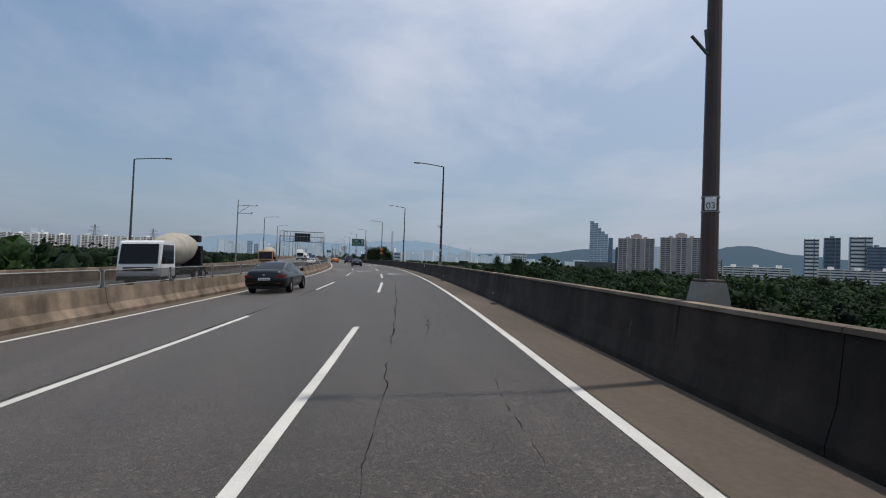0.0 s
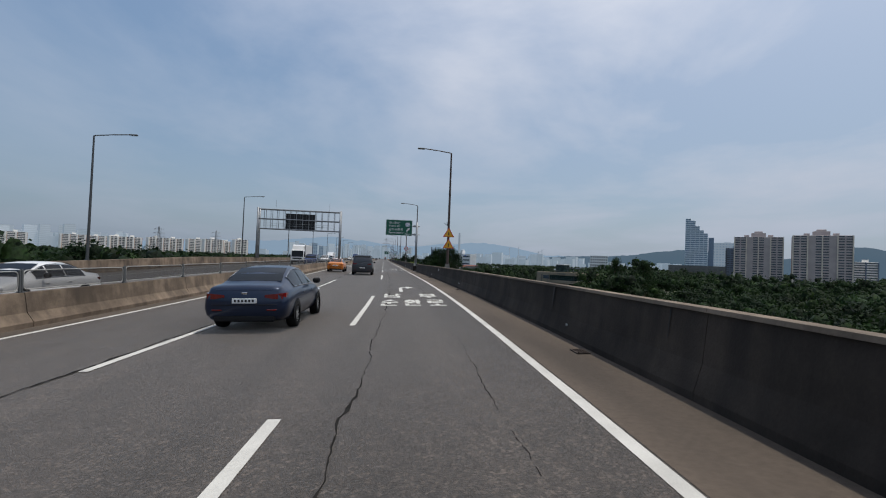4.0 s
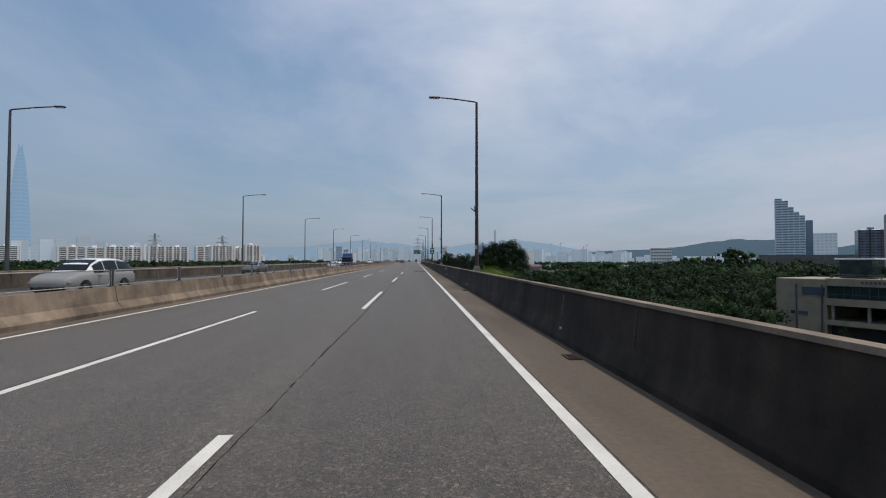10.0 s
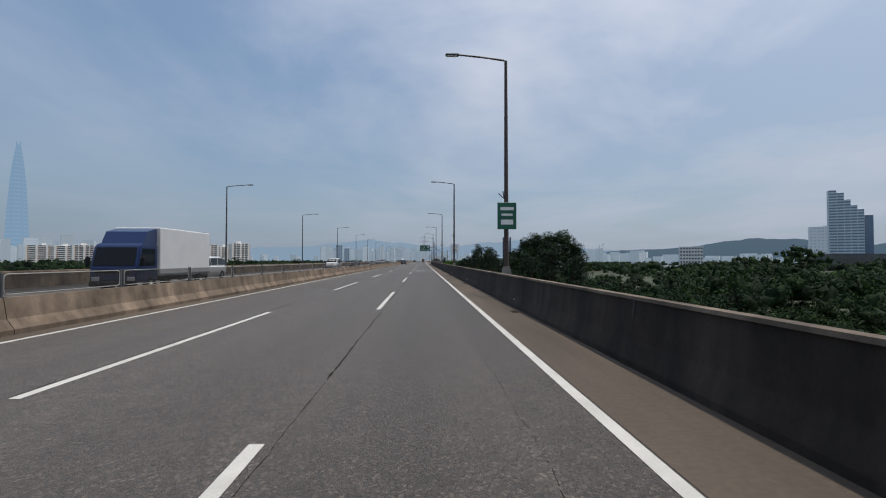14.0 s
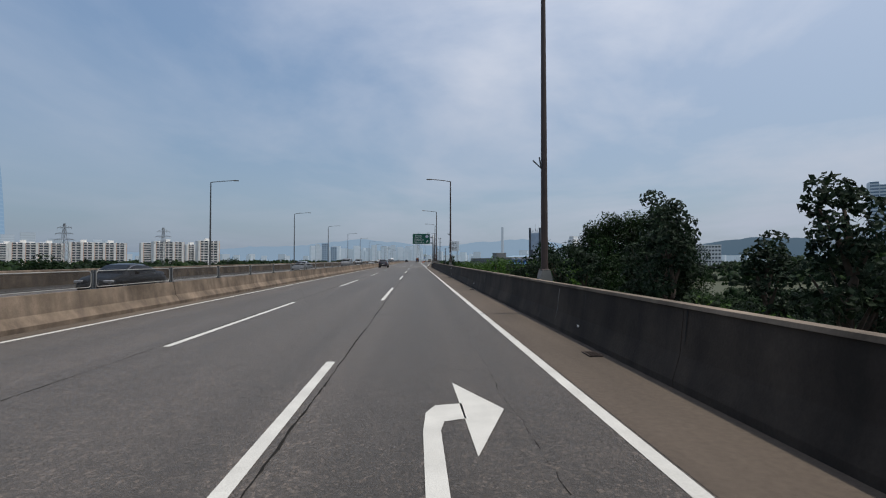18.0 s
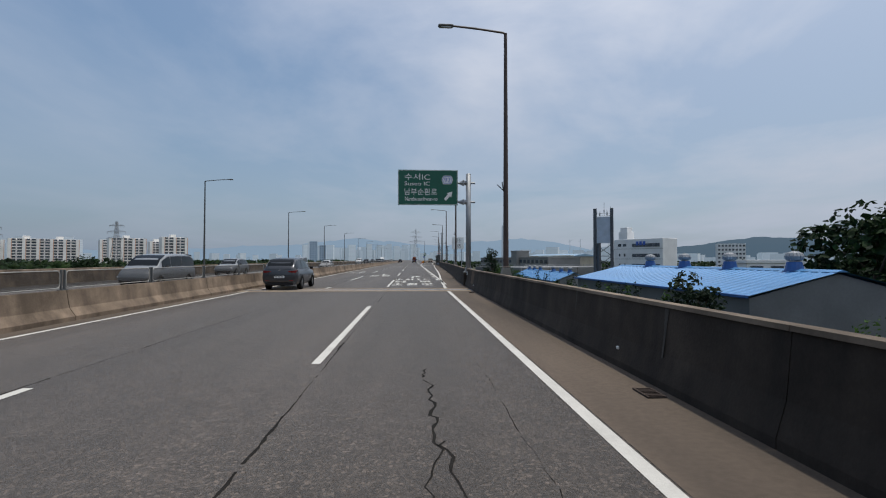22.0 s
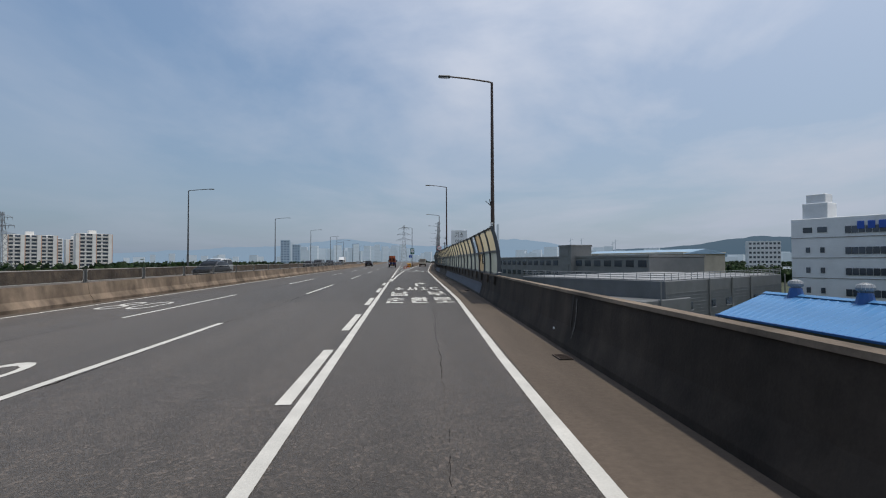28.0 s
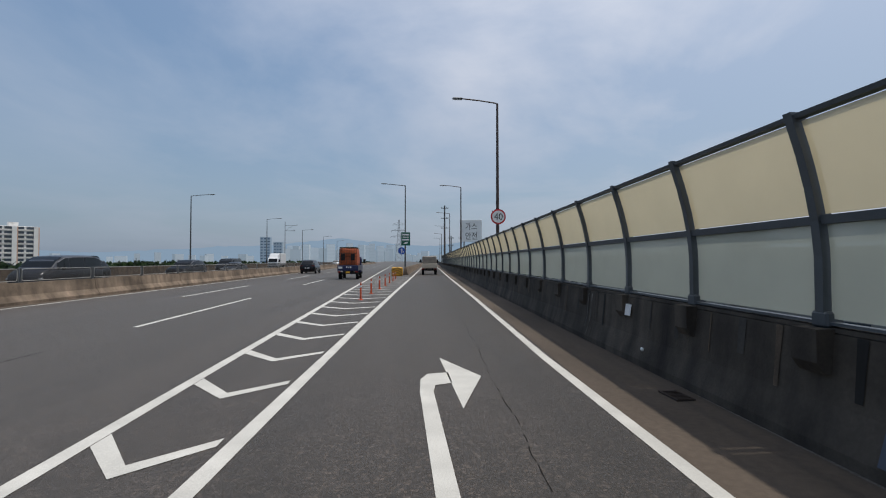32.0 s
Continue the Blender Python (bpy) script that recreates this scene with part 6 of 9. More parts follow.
    for k in range(6 if plate else 0):
        bm = bmesh.new()
        box(bm, (-0.19 + k * 0.075, -0.024, 0.70), (0.045, 0.004, 0.055))
        part("plate_bar", bm, SIGN_BLACK, pl)
    bm = bmesh.new()
    box(bm, (0, -0.004, section(spec, 0.05)[1] + 0.03), (0.13, 0.03, 0.05), 0.012)
    part("badge", bm, CHROME, t)
    return t


C_SLATE = paint("slate_blue_car_paint", (0.014, 0.025, 0.055))
C_BLACK = paint("black_car_paint", (0.006, 0.007, 0.010))
C_GREY = paint("grey_car_paint", (0.052, 0.056, 0.064))
C_SILVER = paint("silver_car_paint", (0.30, 0.31, 0.32))
C_ORANGE = paint("orange_taxi_paint", (0.62, 0.20, 0.03), 0.0)
C_NAVY = paint("navy_van_paint", (0.02, 0.04, 0.12))
# own carriageway
make_car(SEDAN, C_SLATE, on_road(115.2, -2.2, 0.004), "slate-blue compact saloon in the middle lane")
make_car(LIMO, C_BLACK, on_road(48.5, -5.15, 0.004), "glossy black saloon in the inner lane")
make_car(SUV, C_GREY, on_road(481.3, -5.45, 0.004), "grey metallic sport-utility car in the inner lane")
make_car(VAN, C_GREY, on_road(150, -1.9, 0.004), "dark grey people carrier far ahead in the lane")
make_car(SEDAN, C_ORANGE, on_road(157, -5.1, 0.004), "orange taxi saloon far ahead in the inner lane")
make_car(SUV, C_BLACK, on_road(690, -4.9, 0.004), "black sport-utility car in the inner lane ahead")
# oncoming, nose towards the viewer
for spec, mat, s, u, lab in (
        (VAN, WHITE_CAR, 217.0, -13.6, "white van on the opposite carriageway"), (SUV, WHITE_CAR, 247.5, -13.4, "white sport-utility car on the opposite carriageway"),
        (SEDAN, C_SILVER, 282, -17.2, "silver saloon on the opposite carriageway"), (SEDAN, WHITE_CAR, 118.5, -10.6, "white saloon on the opposite carriageway"),
        (VAN, C_NAVY, 179.5, -11.2, "navy van on the opposite carriageway"), (SEDAN, C_GREY, 195.0, -13.8, "grey saloon on the opposite carriageway"),
        (SEDAN, C_BLACK, 405.5, -12.8, "black saloon on the opposite carriageway"), (VAN, WHITE_CAR, 386.0, -13.6, "white van on the opposite carriageway"),
        (SEDAN, C_SILVER, 441.5, -12.8, "silver saloon on the opposite carriageway"), (VAN, C_SILVER, 482.0, -13.2, "silver van on the opposite carriageway"),
        (SUV, C_SILVER, 502.0, -16.4, "silver sport-utility car on the opposite carriageway"), (SEDAN, WHITE_CAR, 534.5, -13.0, "white saloon on the opposite carriageway"),
        (VAN, C_SILVER, 529.5, -16.5, "silver van on the opposite carriageway"), (SUV, C_BLACK, 602, -13.0, "black sport-utility car on the opposite carriageway"),
        (VAN, WHITE_CAR, 612, -16.4, "white van on the opposite carriageway"), (SUV, C_GREY, 664.5, -16.4, "dark sport-utility car on the opposite carriageway"),
        (VAN, C_GREY, 657, -12.9, "dark van on the opposite carriageway"), (SUV, C_BLACK, 673.5, -12.9, "black sport-utility car on the opposite carriageway"),
        (SEDAN, C_GREY, 686, -12.9, "grey saloon on the opposite carriageway"), (VAN, C_BLACK, 694, -16.4, "black van on the opposite carriageway"),
        (SEDAN, C_SILVER, 742, -12.9, "silver saloon on the opposite carriageway"), (SUV, WHITE_CAR, 775, -13.0, "white sport-utility car on the opposite carriageway"),
        (SEDAN, WHITE_CAR, 312, -13.2, "white saloon on the opposite carriageway"), (VAN, WHITE_CAR, 345, -16.8, "white van on the opposite carriageway")):
    make_car(spec, mat, on_road(s + spec["L"], u, 0.004, 180), lab, plate=False)


# ---------------------------------------------------------------- lorries
def cab(t, W, y0, y1, h, mat, forward=True):
    """A blunt lorry cab; the windscreen faces the end y1."""
    bm = bmesh.new()
    prism(bm, [(y0, 0.55), (y1 - 0.06, 0.55), (y1, 0.75), (y1 - 0.02, 1.28), (y1 - 0.30, h - 0.15), (y1 - 0.55, h), (y0 + 0.1, h), (y0, h - 0.12)], "x", -W / 2, W / 2)
    es = [e for e in bm.edges]
    bmesh.ops.bevel(bm, geom=es, offset=0.05, segments=2, affect="EDGES")
    c = part("cab", bm, mat, t)
    bm = bmesh.new()
    poly(bm, [(-W / 2 + 0.12, y1 + 0.008, 1.36), (W / 2 - 0.12, y1 + 0.008, 1.36), (W / 2 - 0.16, y1 - 0.262, h - 0.20), (-W / 2 + 0.16, y1 - 0.262, h - 0.20)])
    part("windscreen", bm, GLASS_CAR, c)
    for x in (-1, 1):
        bm = bmesh.new()
        poly(bm, [(x * (W / 2 + 0.008), y0 + 0.22, 1.34), (x * (W / 2 + 0.008), y1 - 0.16, 1.34), (x * (W / 2 + 0.008), y1 - 0.42, h - 0.26), (x * (W / 2 + 0.008), y0 + 0.24, h - 0.26)])
        part("side_window", bm, GLASS_CAR, c)
        bm = bmesh.new()
        box(bm, (x * (W / 2 - 0.28), y1 + 0.0, 0.72), (0.36, 0.06, 0.20), 0.02)
        part("headlamp", bm, LAMP_CLEAR, c)
        bm = bmesh.new()
        box(bm, (x * (W / 2 + 0.18), y1 - 0.15, 1.55), (0.22, 0.10, 0.42), 0.03)
        part("mirror", bm, PLASTIC_BLACK, c)
    bm = bmesh.new()
    box(bm, (0, y1 - 0.02, 0.50), (W, 0.18, 0.26), 0.04)
    part("bumper", bm, PLASTIC_BLACK, c)
    bm = bmesh.new()
    box(bm, (0, y1 + 0.005, 1.05), (W * 0.7, 0.03, 0.22), 0.01)
    part("grille", bm, PLASTIC_BLACK, c)
    return c


def chassis(t, L, W, r, axles):
    bm = bmesh.new()
    for x in (-0.38, 0.38):
        box(bm, (x, L / 2, 0.62), (0.10, L - 0.3, 0.18), 0.01)
    box(bm, (0, 0.12, 0.55), (W - 0.2, 0.08, 0.16), 0.02)
    part("chassis", bm, PLASTIC_BLACK, t)
    for y in axles:
        for x in (-1, 1):
            wheel_parts(t, x * (W / 2 - 0.14), y, r, 0.26, truck=True)


BLUE_TRUCK = paint("blue_truck_paint", (0.010, 0.018, 0.070), 0.0)
TARP_O = material("orange_tarpaulin", (0.42, 0.085, 0.022), 0.7, 0, 0.25, 1.8, 0.08, 14, 0.5, 6)
NETTING = material("dark_green_cargo_net", (0.015, 0.030, 0.022), 0.9, 0, 0.2, 6)
# small blue lorry with an orange load under netting
t = thing("cargo_truck", on_road(671.5, 2.0, 0.004), "small blue lorry with an orange netted load", "lorry")
chassis(t, 5.0, 1.74, 0.33, (1.0, 3.85))
cab(t, 1.70, 3.5, 5.0, 1.95, BLUE_TRUCK)
bm = bmesh.new()
box(bm, (0, 1.65, 0.80), (1.74, 3.3, 0.10), 0.01)
part("cargo_bed", bm, BLUE_TRUCK, t)
bm = bmesh.new()
box(bm, (0, 0.02, 1.02), (1.74, 0.05, 0.38), 0.015)
tg = part("tailgate", bm, BLUE_TRUCK, t)
bm = bmesh.new()
for k in range(3):
    box(bm, (-0.1 + k * 0.16, -0.01, 1.05), (0.10, 0.012, 0.10), 0.004)
part("lettering_bars", bm, SIGN_WHITE, tg)
bm = bmesh.new()
box(bm, (-0.62, -0.01, 1.02), (0.32, 0.012, 0.16), 0.004)
part("notice", bm, SIGN_WHITE, tg)
for x in (-1, 1):
    bm = bmesh.new()
    box(bm, (x * 0.85, 1.65, 1.02), (0.05, 3.3, 0.38), 0.015)
    part("side_gate", bm, BLUE_TRUCK, t)
    bm = bmesh.new()
    box(bm, (x * 0.72, -0.0, 0.66), (0.26, 0.06, 0.12), 0.02)
    part("tail_lamp", bm, LAMP_RED, t)
bm = bmesh.new()
box(bm, (0, 1.6, 1.85), (1.50, 2.9, 1.75), 0.14)
bmesh.ops.subdivide_edges(bm, edges=bm.edges[:], cuts=3, use_grid_fill=True)
for v in bm.verts:
    k = noise.noise(v.co * 2.1)
    v.co.x *= 1 + 0.05 * k - 0.04 * max(0, v.co.z - 2.0)
    v.co.z += 0.06 * k
load = part("load", bm, TARP_O, t, "orange tarpaulin load", True)
bm = bmesh.new()
for k in range(8):
    x = -0.75 + k * 0.214
    tube(bm, (x, 0.08, 1.15), (x * 0.95, 0.10, 2.72), 0.012, None, 4)
for k in range(7):
    z = 1.25 + k * 0.24
    tube(bm, (-0.76, 0.085, z), (0.76, 0.085, z), 0.012, None, 4)
part("cargo_net", bm, NETTING, load)
bm = bmesh.new()
box(bm, (0, 1.6, 2.74), (1.42, 2.8, 0.05), 0.02)
part("net_cover", bm, NETTING, load)
for x in (-0.42, 0.4):
    bm = bmesh.new()
    box(bm, (x, 0.10, 1.9), (0.34, 0.05, 0.55), 0.02)
    part("load_opening", bm, PLASTIC_BLACK, load)
bm = bmesh.new()
box(bm, (0, 0.05, 0.62), (0.34, 0.02, 0.16), 0.005)
part("number_plate", bm, SIGN_YELLOW, t)

# pale flatbed lorry ahead on the ramp
t = thing("flatbed_truck", on_road(684.2, 9.7, 0.004, -3.0), "pale beige dropside lorry ahead on the ramp", "lorry")
chassis(t, 5.0, 1.74, 0.33, (1.0, 3.85))
C_CREAM = paint("cream_truck_paint", (0.52, 0.46, 0.36), 0.0)
cab(t, 1.70, 3.5, 5.0, 2.0, C_CREAM)
for z, h, y in ((1.05, 0.45, 0.02),):
    bm = bmesh.new()
    box(bm, (0, y, z), (1.74, 0.06, h), 0.015)
    part("tailgate", bm, C_CREAM, t)
bm = bmesh.new()
box(bm, (0, 1.7, 0.80), (1.74, 3.4, 0.10), 0.01)
part("cargo_bed", bm, C_CREAM, t)
bm = bmesh.new()
box(bm, (0, 1.7, 1.55), (1.60, 3.2, 1.1), 0.08)
part("covered_load", bm, material("grey_tarpaulin", (0.28, 0.25, 0.21), 0.8, 0, 0.2, 2, 0.08, 14), t)
for x in (-1, 1):
    bm = bmesh.new()
    box(bm, (x * 0.85, 1.7, 1.05), (0.05, 3.4, 0.45), 0.015)
    part("side_gate", bm, C_CREAM, t)
    bm = bmesh.new()
    box(bm, (x * 0.70, 0.0, 0.68), (0.28, 0.06, 0.12), 0.02)
    part("tail_lamp", bm, LAMP_RED, t)


def box_truck(s, u, L, H, W, label, cabmat):
    t = thing("box_truck", on_road(s + L, u, 0.004, 180), label, "lorry")
    chassis(t, L, W, 0.40, (1.1, L - 1.2))
    cab(t, W - 0.1, L - 1.75, L, H * 0.74, cabmat)
    bm = bmesh.new()
    box(bm, (0, (L - 1.9) / 2, 0.8 + (H - 0.8) / 2), (W, L - 1.95, H - 0.8), 0.04)
    b = part("box_body", bm, CONC_BOX, t)
    for x in (-1, 1):
        bm = bmesh.new()
        box(bm, (x * (W / 2 + 0.004), (L - 1.9) / 2, 0.88), (0.03, L - 2.0, 0.10), 0.01)
        part("side_rail", bm, GALV, b)
    bm = bmesh.new()
    prism(bm, [(L - 1.8, H * 0.74), (L - 0.65, H * 0.74), (L - 1.0, H * 0.92), (L - 1.8, H * 0.98)], "x", -W / 2 + 0.15, W / 2 - 0.15)
    part("wind_deflector", bm, cabmat, t)


CONC_BOX = material("white_box_body", (0.70, 0.70, 0.69), 0.5, 0, 0.05, 1.0)
box_truck(191.5, -15.2, 9.2, 3.55, 2.35, "white box lorry on the opposite carriageway", WHITE_CAR)
box_truck(238.0, -14.6, 5.4, 2.75, 1.80, "small white box lorry on the opposite carriageway", WHITE_CAR)
box_truck(715.0, -15.5, 5.6, 2.9, 1.85, "small white box lorry on the opposite carriageway", WHITE_CAR)
box_truck(330.5, -13.2, 7.6, 3.3, 2.3, "blue-grey box lorry on the opposite carriageway", C_NAVY)


def mixer_truck(s, u, cabmat, label):
    L, W = 8.2, 2.4
    t = thing("mixer_truck", on_road(s + L, u, 0.004, 180), label, "mixer lorry")
    chassis(t, L, W, 0.50, (1.2, 2.5, L - 1.3))
    cab(t, W, L - 2.1, L, 2.75, cabmat)
    bm = bmesh.new()
    a = Vector((0, 0.3, 2.65))
    b = Vector((0, 5.6, 2.05))
    seg = 24
    prof = [(0.0, 0.42), (0.10, 0.62), (0.35, 1.02), (0.60, 1.16), (0.82, 1.05), (1.0, 0.55)]
    d = (b - a)
    q = d.to_track_quat("Z", "Y").to_matrix().to_4x4()
    rings = []
    for f, r in prof:
        rings.append([bm.verts.new(Matrix.Translation(a) @ q @ Vector((r * math.cos(2 * math.pi * k / seg), r * math.sin(2 * math.pi * k / seg), f * d.length))) for k in range(seg)])
    for r0, r1 in zip(rings, rings[1:]):
        for k in range(seg):
            bm.faces.new((r0[k], r0[(k + 1) % seg], r1[(k + 1) % seg], r1[k]))
    bm.faces.new(rings[0][::-1])
    bm.faces.new(rings[-1])
    part("drum", bm, material("dusty_drum_paint", (0.42, 0.38, 0.31), 0.7, 0, 0.15, 1.5, 0.06), t, "dusty beige mixing drum", True)
    bm = bmesh.new()
    box(bm, (0, 0.35, 1.6), (1.5, 0.5, 2.0), 0.05)
    box(bm, (0, 0.0, 3.15), (1.0, 0.6, 0.5), 0.05)
    part("hopper", bm, PLASTIC_BLACK, t)
    bm = bmesh.new()
    box(bm, (0, 3.2, 1.0), (2.2, 5.2, 0.25), 0.03)
    part("subframe", bm, PLASTIC_BLACK, t)
    bm = bmesh.new()
    tube(bm, (0.9, 5.7, 1.5), (1.2, 4.7, 1.5), 0.32, None, 14)
    part("water_tank", bm, cabmat, t)


mixer_truck(110.5, -17.6, paint("ochre_cab_paint", (0.40, 0.19, 0.07), 0.0), "ochre and cream concrete mixer lorry on the opposite carriageway")
mixer_truck(56.0, -14.2, WHITE_CAR, "white concrete mixer lorry on the opposite carriageway")

# ---------------------------------------------------------------- leaves, trees, woods
def leaf_material(name, base, tip):
    m = bpy.data.materials.new(name)
    m.use_nodes = True
    n, l = m.node_tree.nodes, m.node_tree.links
    b, o = n["Principled BSDF"], n["Material Output"]
    g = n.new("ShaderNodeNewGeometry")
    r = n.new("ShaderNodeValToRGB")
    r.color_ramp.elements[0].color, r.color_ramp.elements[1].color = (*base, 1), (*tip, 1)
    r.color_ramp.elements[0].position, r.color_ramp.elements[1].position = 0.15, 1.0
    l.new(g.outputs["Random Per Island"], r.inputs[0])
    tc = n.new("ShaderNodeTexCoord")
    t = n.new("ShaderNodeTexNoise")
    t.inputs["Scale"].default_value, t.inputs["Detail"].default_value = 0.085, 3
    l.new(tc.outputs["Object"], t.inputs["Vector"])
    mr = n.new("ShaderNodeMapRange")
    mr.inputs["From Min"].default_value, mr.inputs["From Max"].default_value = 0.3, 0.7
    mr.inputs["To Min"].default_value, mr.inputs["To Max"].default_value = 0.50, 1.55
    l.new(t.outputs["Fac"], mr.inputs["Value"])
    k = n.new("ShaderNodeVectorMath")
    k.operation = "SCALE"
    l.new(r.outputs[0], k.inputs[0])
    l.new(mr.outputs[0], k.inputs["Scale"])
    t2 = n.new("ShaderNodeTexNoise")
    t2.inputs["Scale"].default_value, t2.inputs["Detail"].default_value = 1.7, 4
    l.new(tc.outputs["Object"], t2.inputs["Vector"])
    mr2 = n.new("ShaderNodeMapRange")
    mr2.inputs["From Min"].default_value, mr2.inputs["From Max"].default_value = 0.35, 0.65
    mr2.inputs["To Min"].default_value, mr2.inputs["To Max"].default_value = 0.50, 1.20
    l.new(t2.outputs["Fac"], mr2.inputs["Value"])
    k2 = n.new("ShaderNodeVectorMath")
    k2.operation = "SCALE"
    l.new(k.outputs[0], k2.inputs[0])
    l.new(mr2.outputs[0], k2.inputs["Scale"])
    t5 = n.new("ShaderNodeTexNoise")
    t5.inputs["Scale"].default_value, t5.inputs["Detail"].default_value = 0.11, 2
    l.new(tc.outputs["Object"], t5.inputs["Vector"])
    r5 = n.new("ShaderNodeValToRGB")
    r5.color_ramp.elements[0].position, r5.color_ramp.elements[1].position = 0.40, 0.68
    r5.color_ramp.elements[0].color, r5.color_ramp.elements[1].color = (0.72, 0.82, 0.9, 1), (1.30, 1.28, 0.85, 1)
    l.new(t5.outputs["Fac"], r5.inputs[0])
    k3 = n.new("ShaderNodeMixRGB")
    k3.blend_type = "MULTIPLY"
    k3.inputs["Fac"].default_value = 1.0
    l.new(k2.outputs[0], k3.inputs["Color1"])
    l.new(r5.outputs[0], k3.inputs["Color2"])
    k = k3
    l.new(k.outputs[0], b.inputs["Base Color"])
    b.inputs["Roughness"].default_value, b.inputs["Specular IOR Level"].default_value = 0.6, 0.15
    t4 = n.new("ShaderNodeTexNoise")
    t4.inputs["Scale"].default_value, t4.inputs["Detail"].default_value = 2.2, 6
    t4.inputs["Roughness"].default_value = 0.7
    l.new(tc.outputs["Object"], t4.inputs["Vector"])
    bp = n.new("ShaderNodeBump")
    bp.inputs["Strength"].default_value, bp.inputs["Distance"].default_value = 0.5, 0.5
    l.new(t4.outputs["Fac"], bp.inputs["Height"])
    l.new(bp.outputs[0], b.inputs["Normal"])
    tr = n.new("ShaderNodeBsdfTranslucent")
    l.new(k.outputs[0], tr.inputs["Color"])
    mx = n.new("ShaderNodeMixShader")
    mx.inputs[0].default_value = 0.25
    l.new(b.outputs[0], mx.inputs[1])
    l.new(tr.outputs[0], mx.inputs[2])
    l.new(mx.outputs[0], o.inputs["Surface"])
    return m


LEAF = leaf_material("dark_leaves", (0.008, 0.0205, 0.0068), (0.027, 0.054, 0.016))
LEAF_TALL = leaf_material("deep_green_leaves", (0.012, 0.028, 0.009), (0.042, 0.080, 0.024))
LEAF_POPLAR = leaf_material("poplar_leaves", (0.013, 0.026, 0.011), (0.075, 0.100, 0.052))
LEAF_LIGHT = leaf_material("fresh_leaves", (0.028, 0.066, 0.012), (0.110, 0.205, 0.034))
LEAF_YELLOW = leaf_material("yellow_green_leaves", (0.11, 0.155, 0.026), (0.27, 0.33, 0.06))


def leaf_cloud(rng, centres, radii, per, size, flat=0.75, shell=0.55, top_only=False):
    """Small folded leaf quads round blob centres; returns vertices and faces."""
    centres, radii = np.asarray(centres, float), np.asarray(radii, float)
    n = len(centres) * per
    c = np.repeat(centres, per, axis=0)
    r = np.repeat(radii, per)[:, None]
    d = rng.normal(size=(n, 3))
    d /= np.linalg.norm(d, axis=1)[:, None]
    if top_only:
        d[:, 2] = np.abs(d[:, 2]) * 1.15 - 0.15
    rad = shell + (1 - shell) * rng.random((n, 1)) ** 0.6
    p = c + d * rad * r * np.array([1, 1, flat])
    nrm = d + rng.normal(size=(n, 3)) * 0.7 + np.array([0, 0, 0.35])
    nrm /= np.linalg.norm(nrm, axis=1)[:, None]
    a = np.cross(nrm, rng.normal(size=(n, 3)))
    a /= np.linalg.norm(a, axis=1)[:, None]
    b = np.cross(nrm, a)
    s = size * (0.6 + 0.8 * rng.random((n, 1)))
    v = np.stack([p - a * s, p - b * s * 0.55 + nrm * s * 0.12, p + a * s, p + b * s * 0.55 + nrm * s * 0.12], axis=1).reshape(-1, 3)
    f = np.arange(n * 4).reshape(-1, 4)
    return v, f


def leaves_mesh(name, v, f, mat):
    me = bpy.data.meshes.new(name)
    me.from_pydata(v.tolist(), [], f.tolist())
    me.materials.append(mat)
    return me


def tree_meshes(seed, height, spread, blobs, per, size, mat, narrow=False, low=0.25):
    """Trunk with limbs, and a crown of leaf clumps at the limbs' ends."""
    rng = np.random.default_rng(seed)
    bm = bmesh.new()
    r0 = 0.018 * height + 0.06
    top = height * 0.72
    tube(bm, (0, 0, -0.3), (0.1, 0.05, height * 0.35), r0, r0 * 0.7, 8)
    tube(bm, (0.1, 0.05, height * 0.35), (0, 0, top), r0 * 0.7, r0 * 0.25, 7)
    cs, rs = [], []
    for i in range(blobs):
        f = (i + 0.5) / blobs
        z = height * (low + (0.93 - low) * f)
        prof = math.sin(math.pi * min(1.0, 0.22 + 0.78 * f) ** 0.9) if not narrow else 1.0 - 0.62 * f
        ang = i * 2.4 + rng.random() * 0.8
        rr = spread * prof * (0.35 + 0.65 * rng.random())
        c = (rr * math.cos(ang), rr * math.sin(ang), z + rng.normal() * (0.012 if narrow else 0.03) * height)
        cs.append(c)
        rs.append(spread * (0.24 + 0.20 * rng.random()) * (0.8 if narrow else 1.0))
        if i % 2 == 0:
            tube(bm, (0.05, 0.02, max(height * 0.15, z - 0.35 * rr - 0.08 * height)), c, r0 * 0.28, r0 * 0.07, 5)
    trunk = mesh_of("trunk", bm, BARK)
    v, f = leaf_cloud(rng, cs, rs, per, size)
    return trunk, leaves_mesh("crown", v, f, mat)


TREES = {
    "broad": [tree_meshes(k, 12, 4.2, 26, 125, 0.20, LEAF, low=0.45) for k in (1, 2, 3)],
    "tall": [tree_meshes(k, 22, 6.5, 56, 200, 0.225, LEAF_TALL) for k in (4, 5)],
    "poplar": [tree_meshes(k, 15, 1.75, 42, 115, 0.100, LEAF_POPLAR, True, 0.42) for k in (6, 7, 8)],
    "light": [tree_meshes(k, 9, 2.5, 17, 200, 0.064, LEAF_LIGHT, low=0.58) for k in (9, 10)],
    "yellow": [tree_meshes(k, 7, 2.8, 18, 900, 0.026, LEAF_YELLOW, low=0.5) for k in (12,)],
}
TREE_LABEL = {"broad": "dark green broad-leaved tree below the viaduct", "tall": "large dark green tree standing above the parapet",
              "poplar": "slender poplar with small grey-green leaves", "light": "fresh green young tree growing by the viaduct",
              "yellow": "yellow-green bushy tree below the viaduct"}


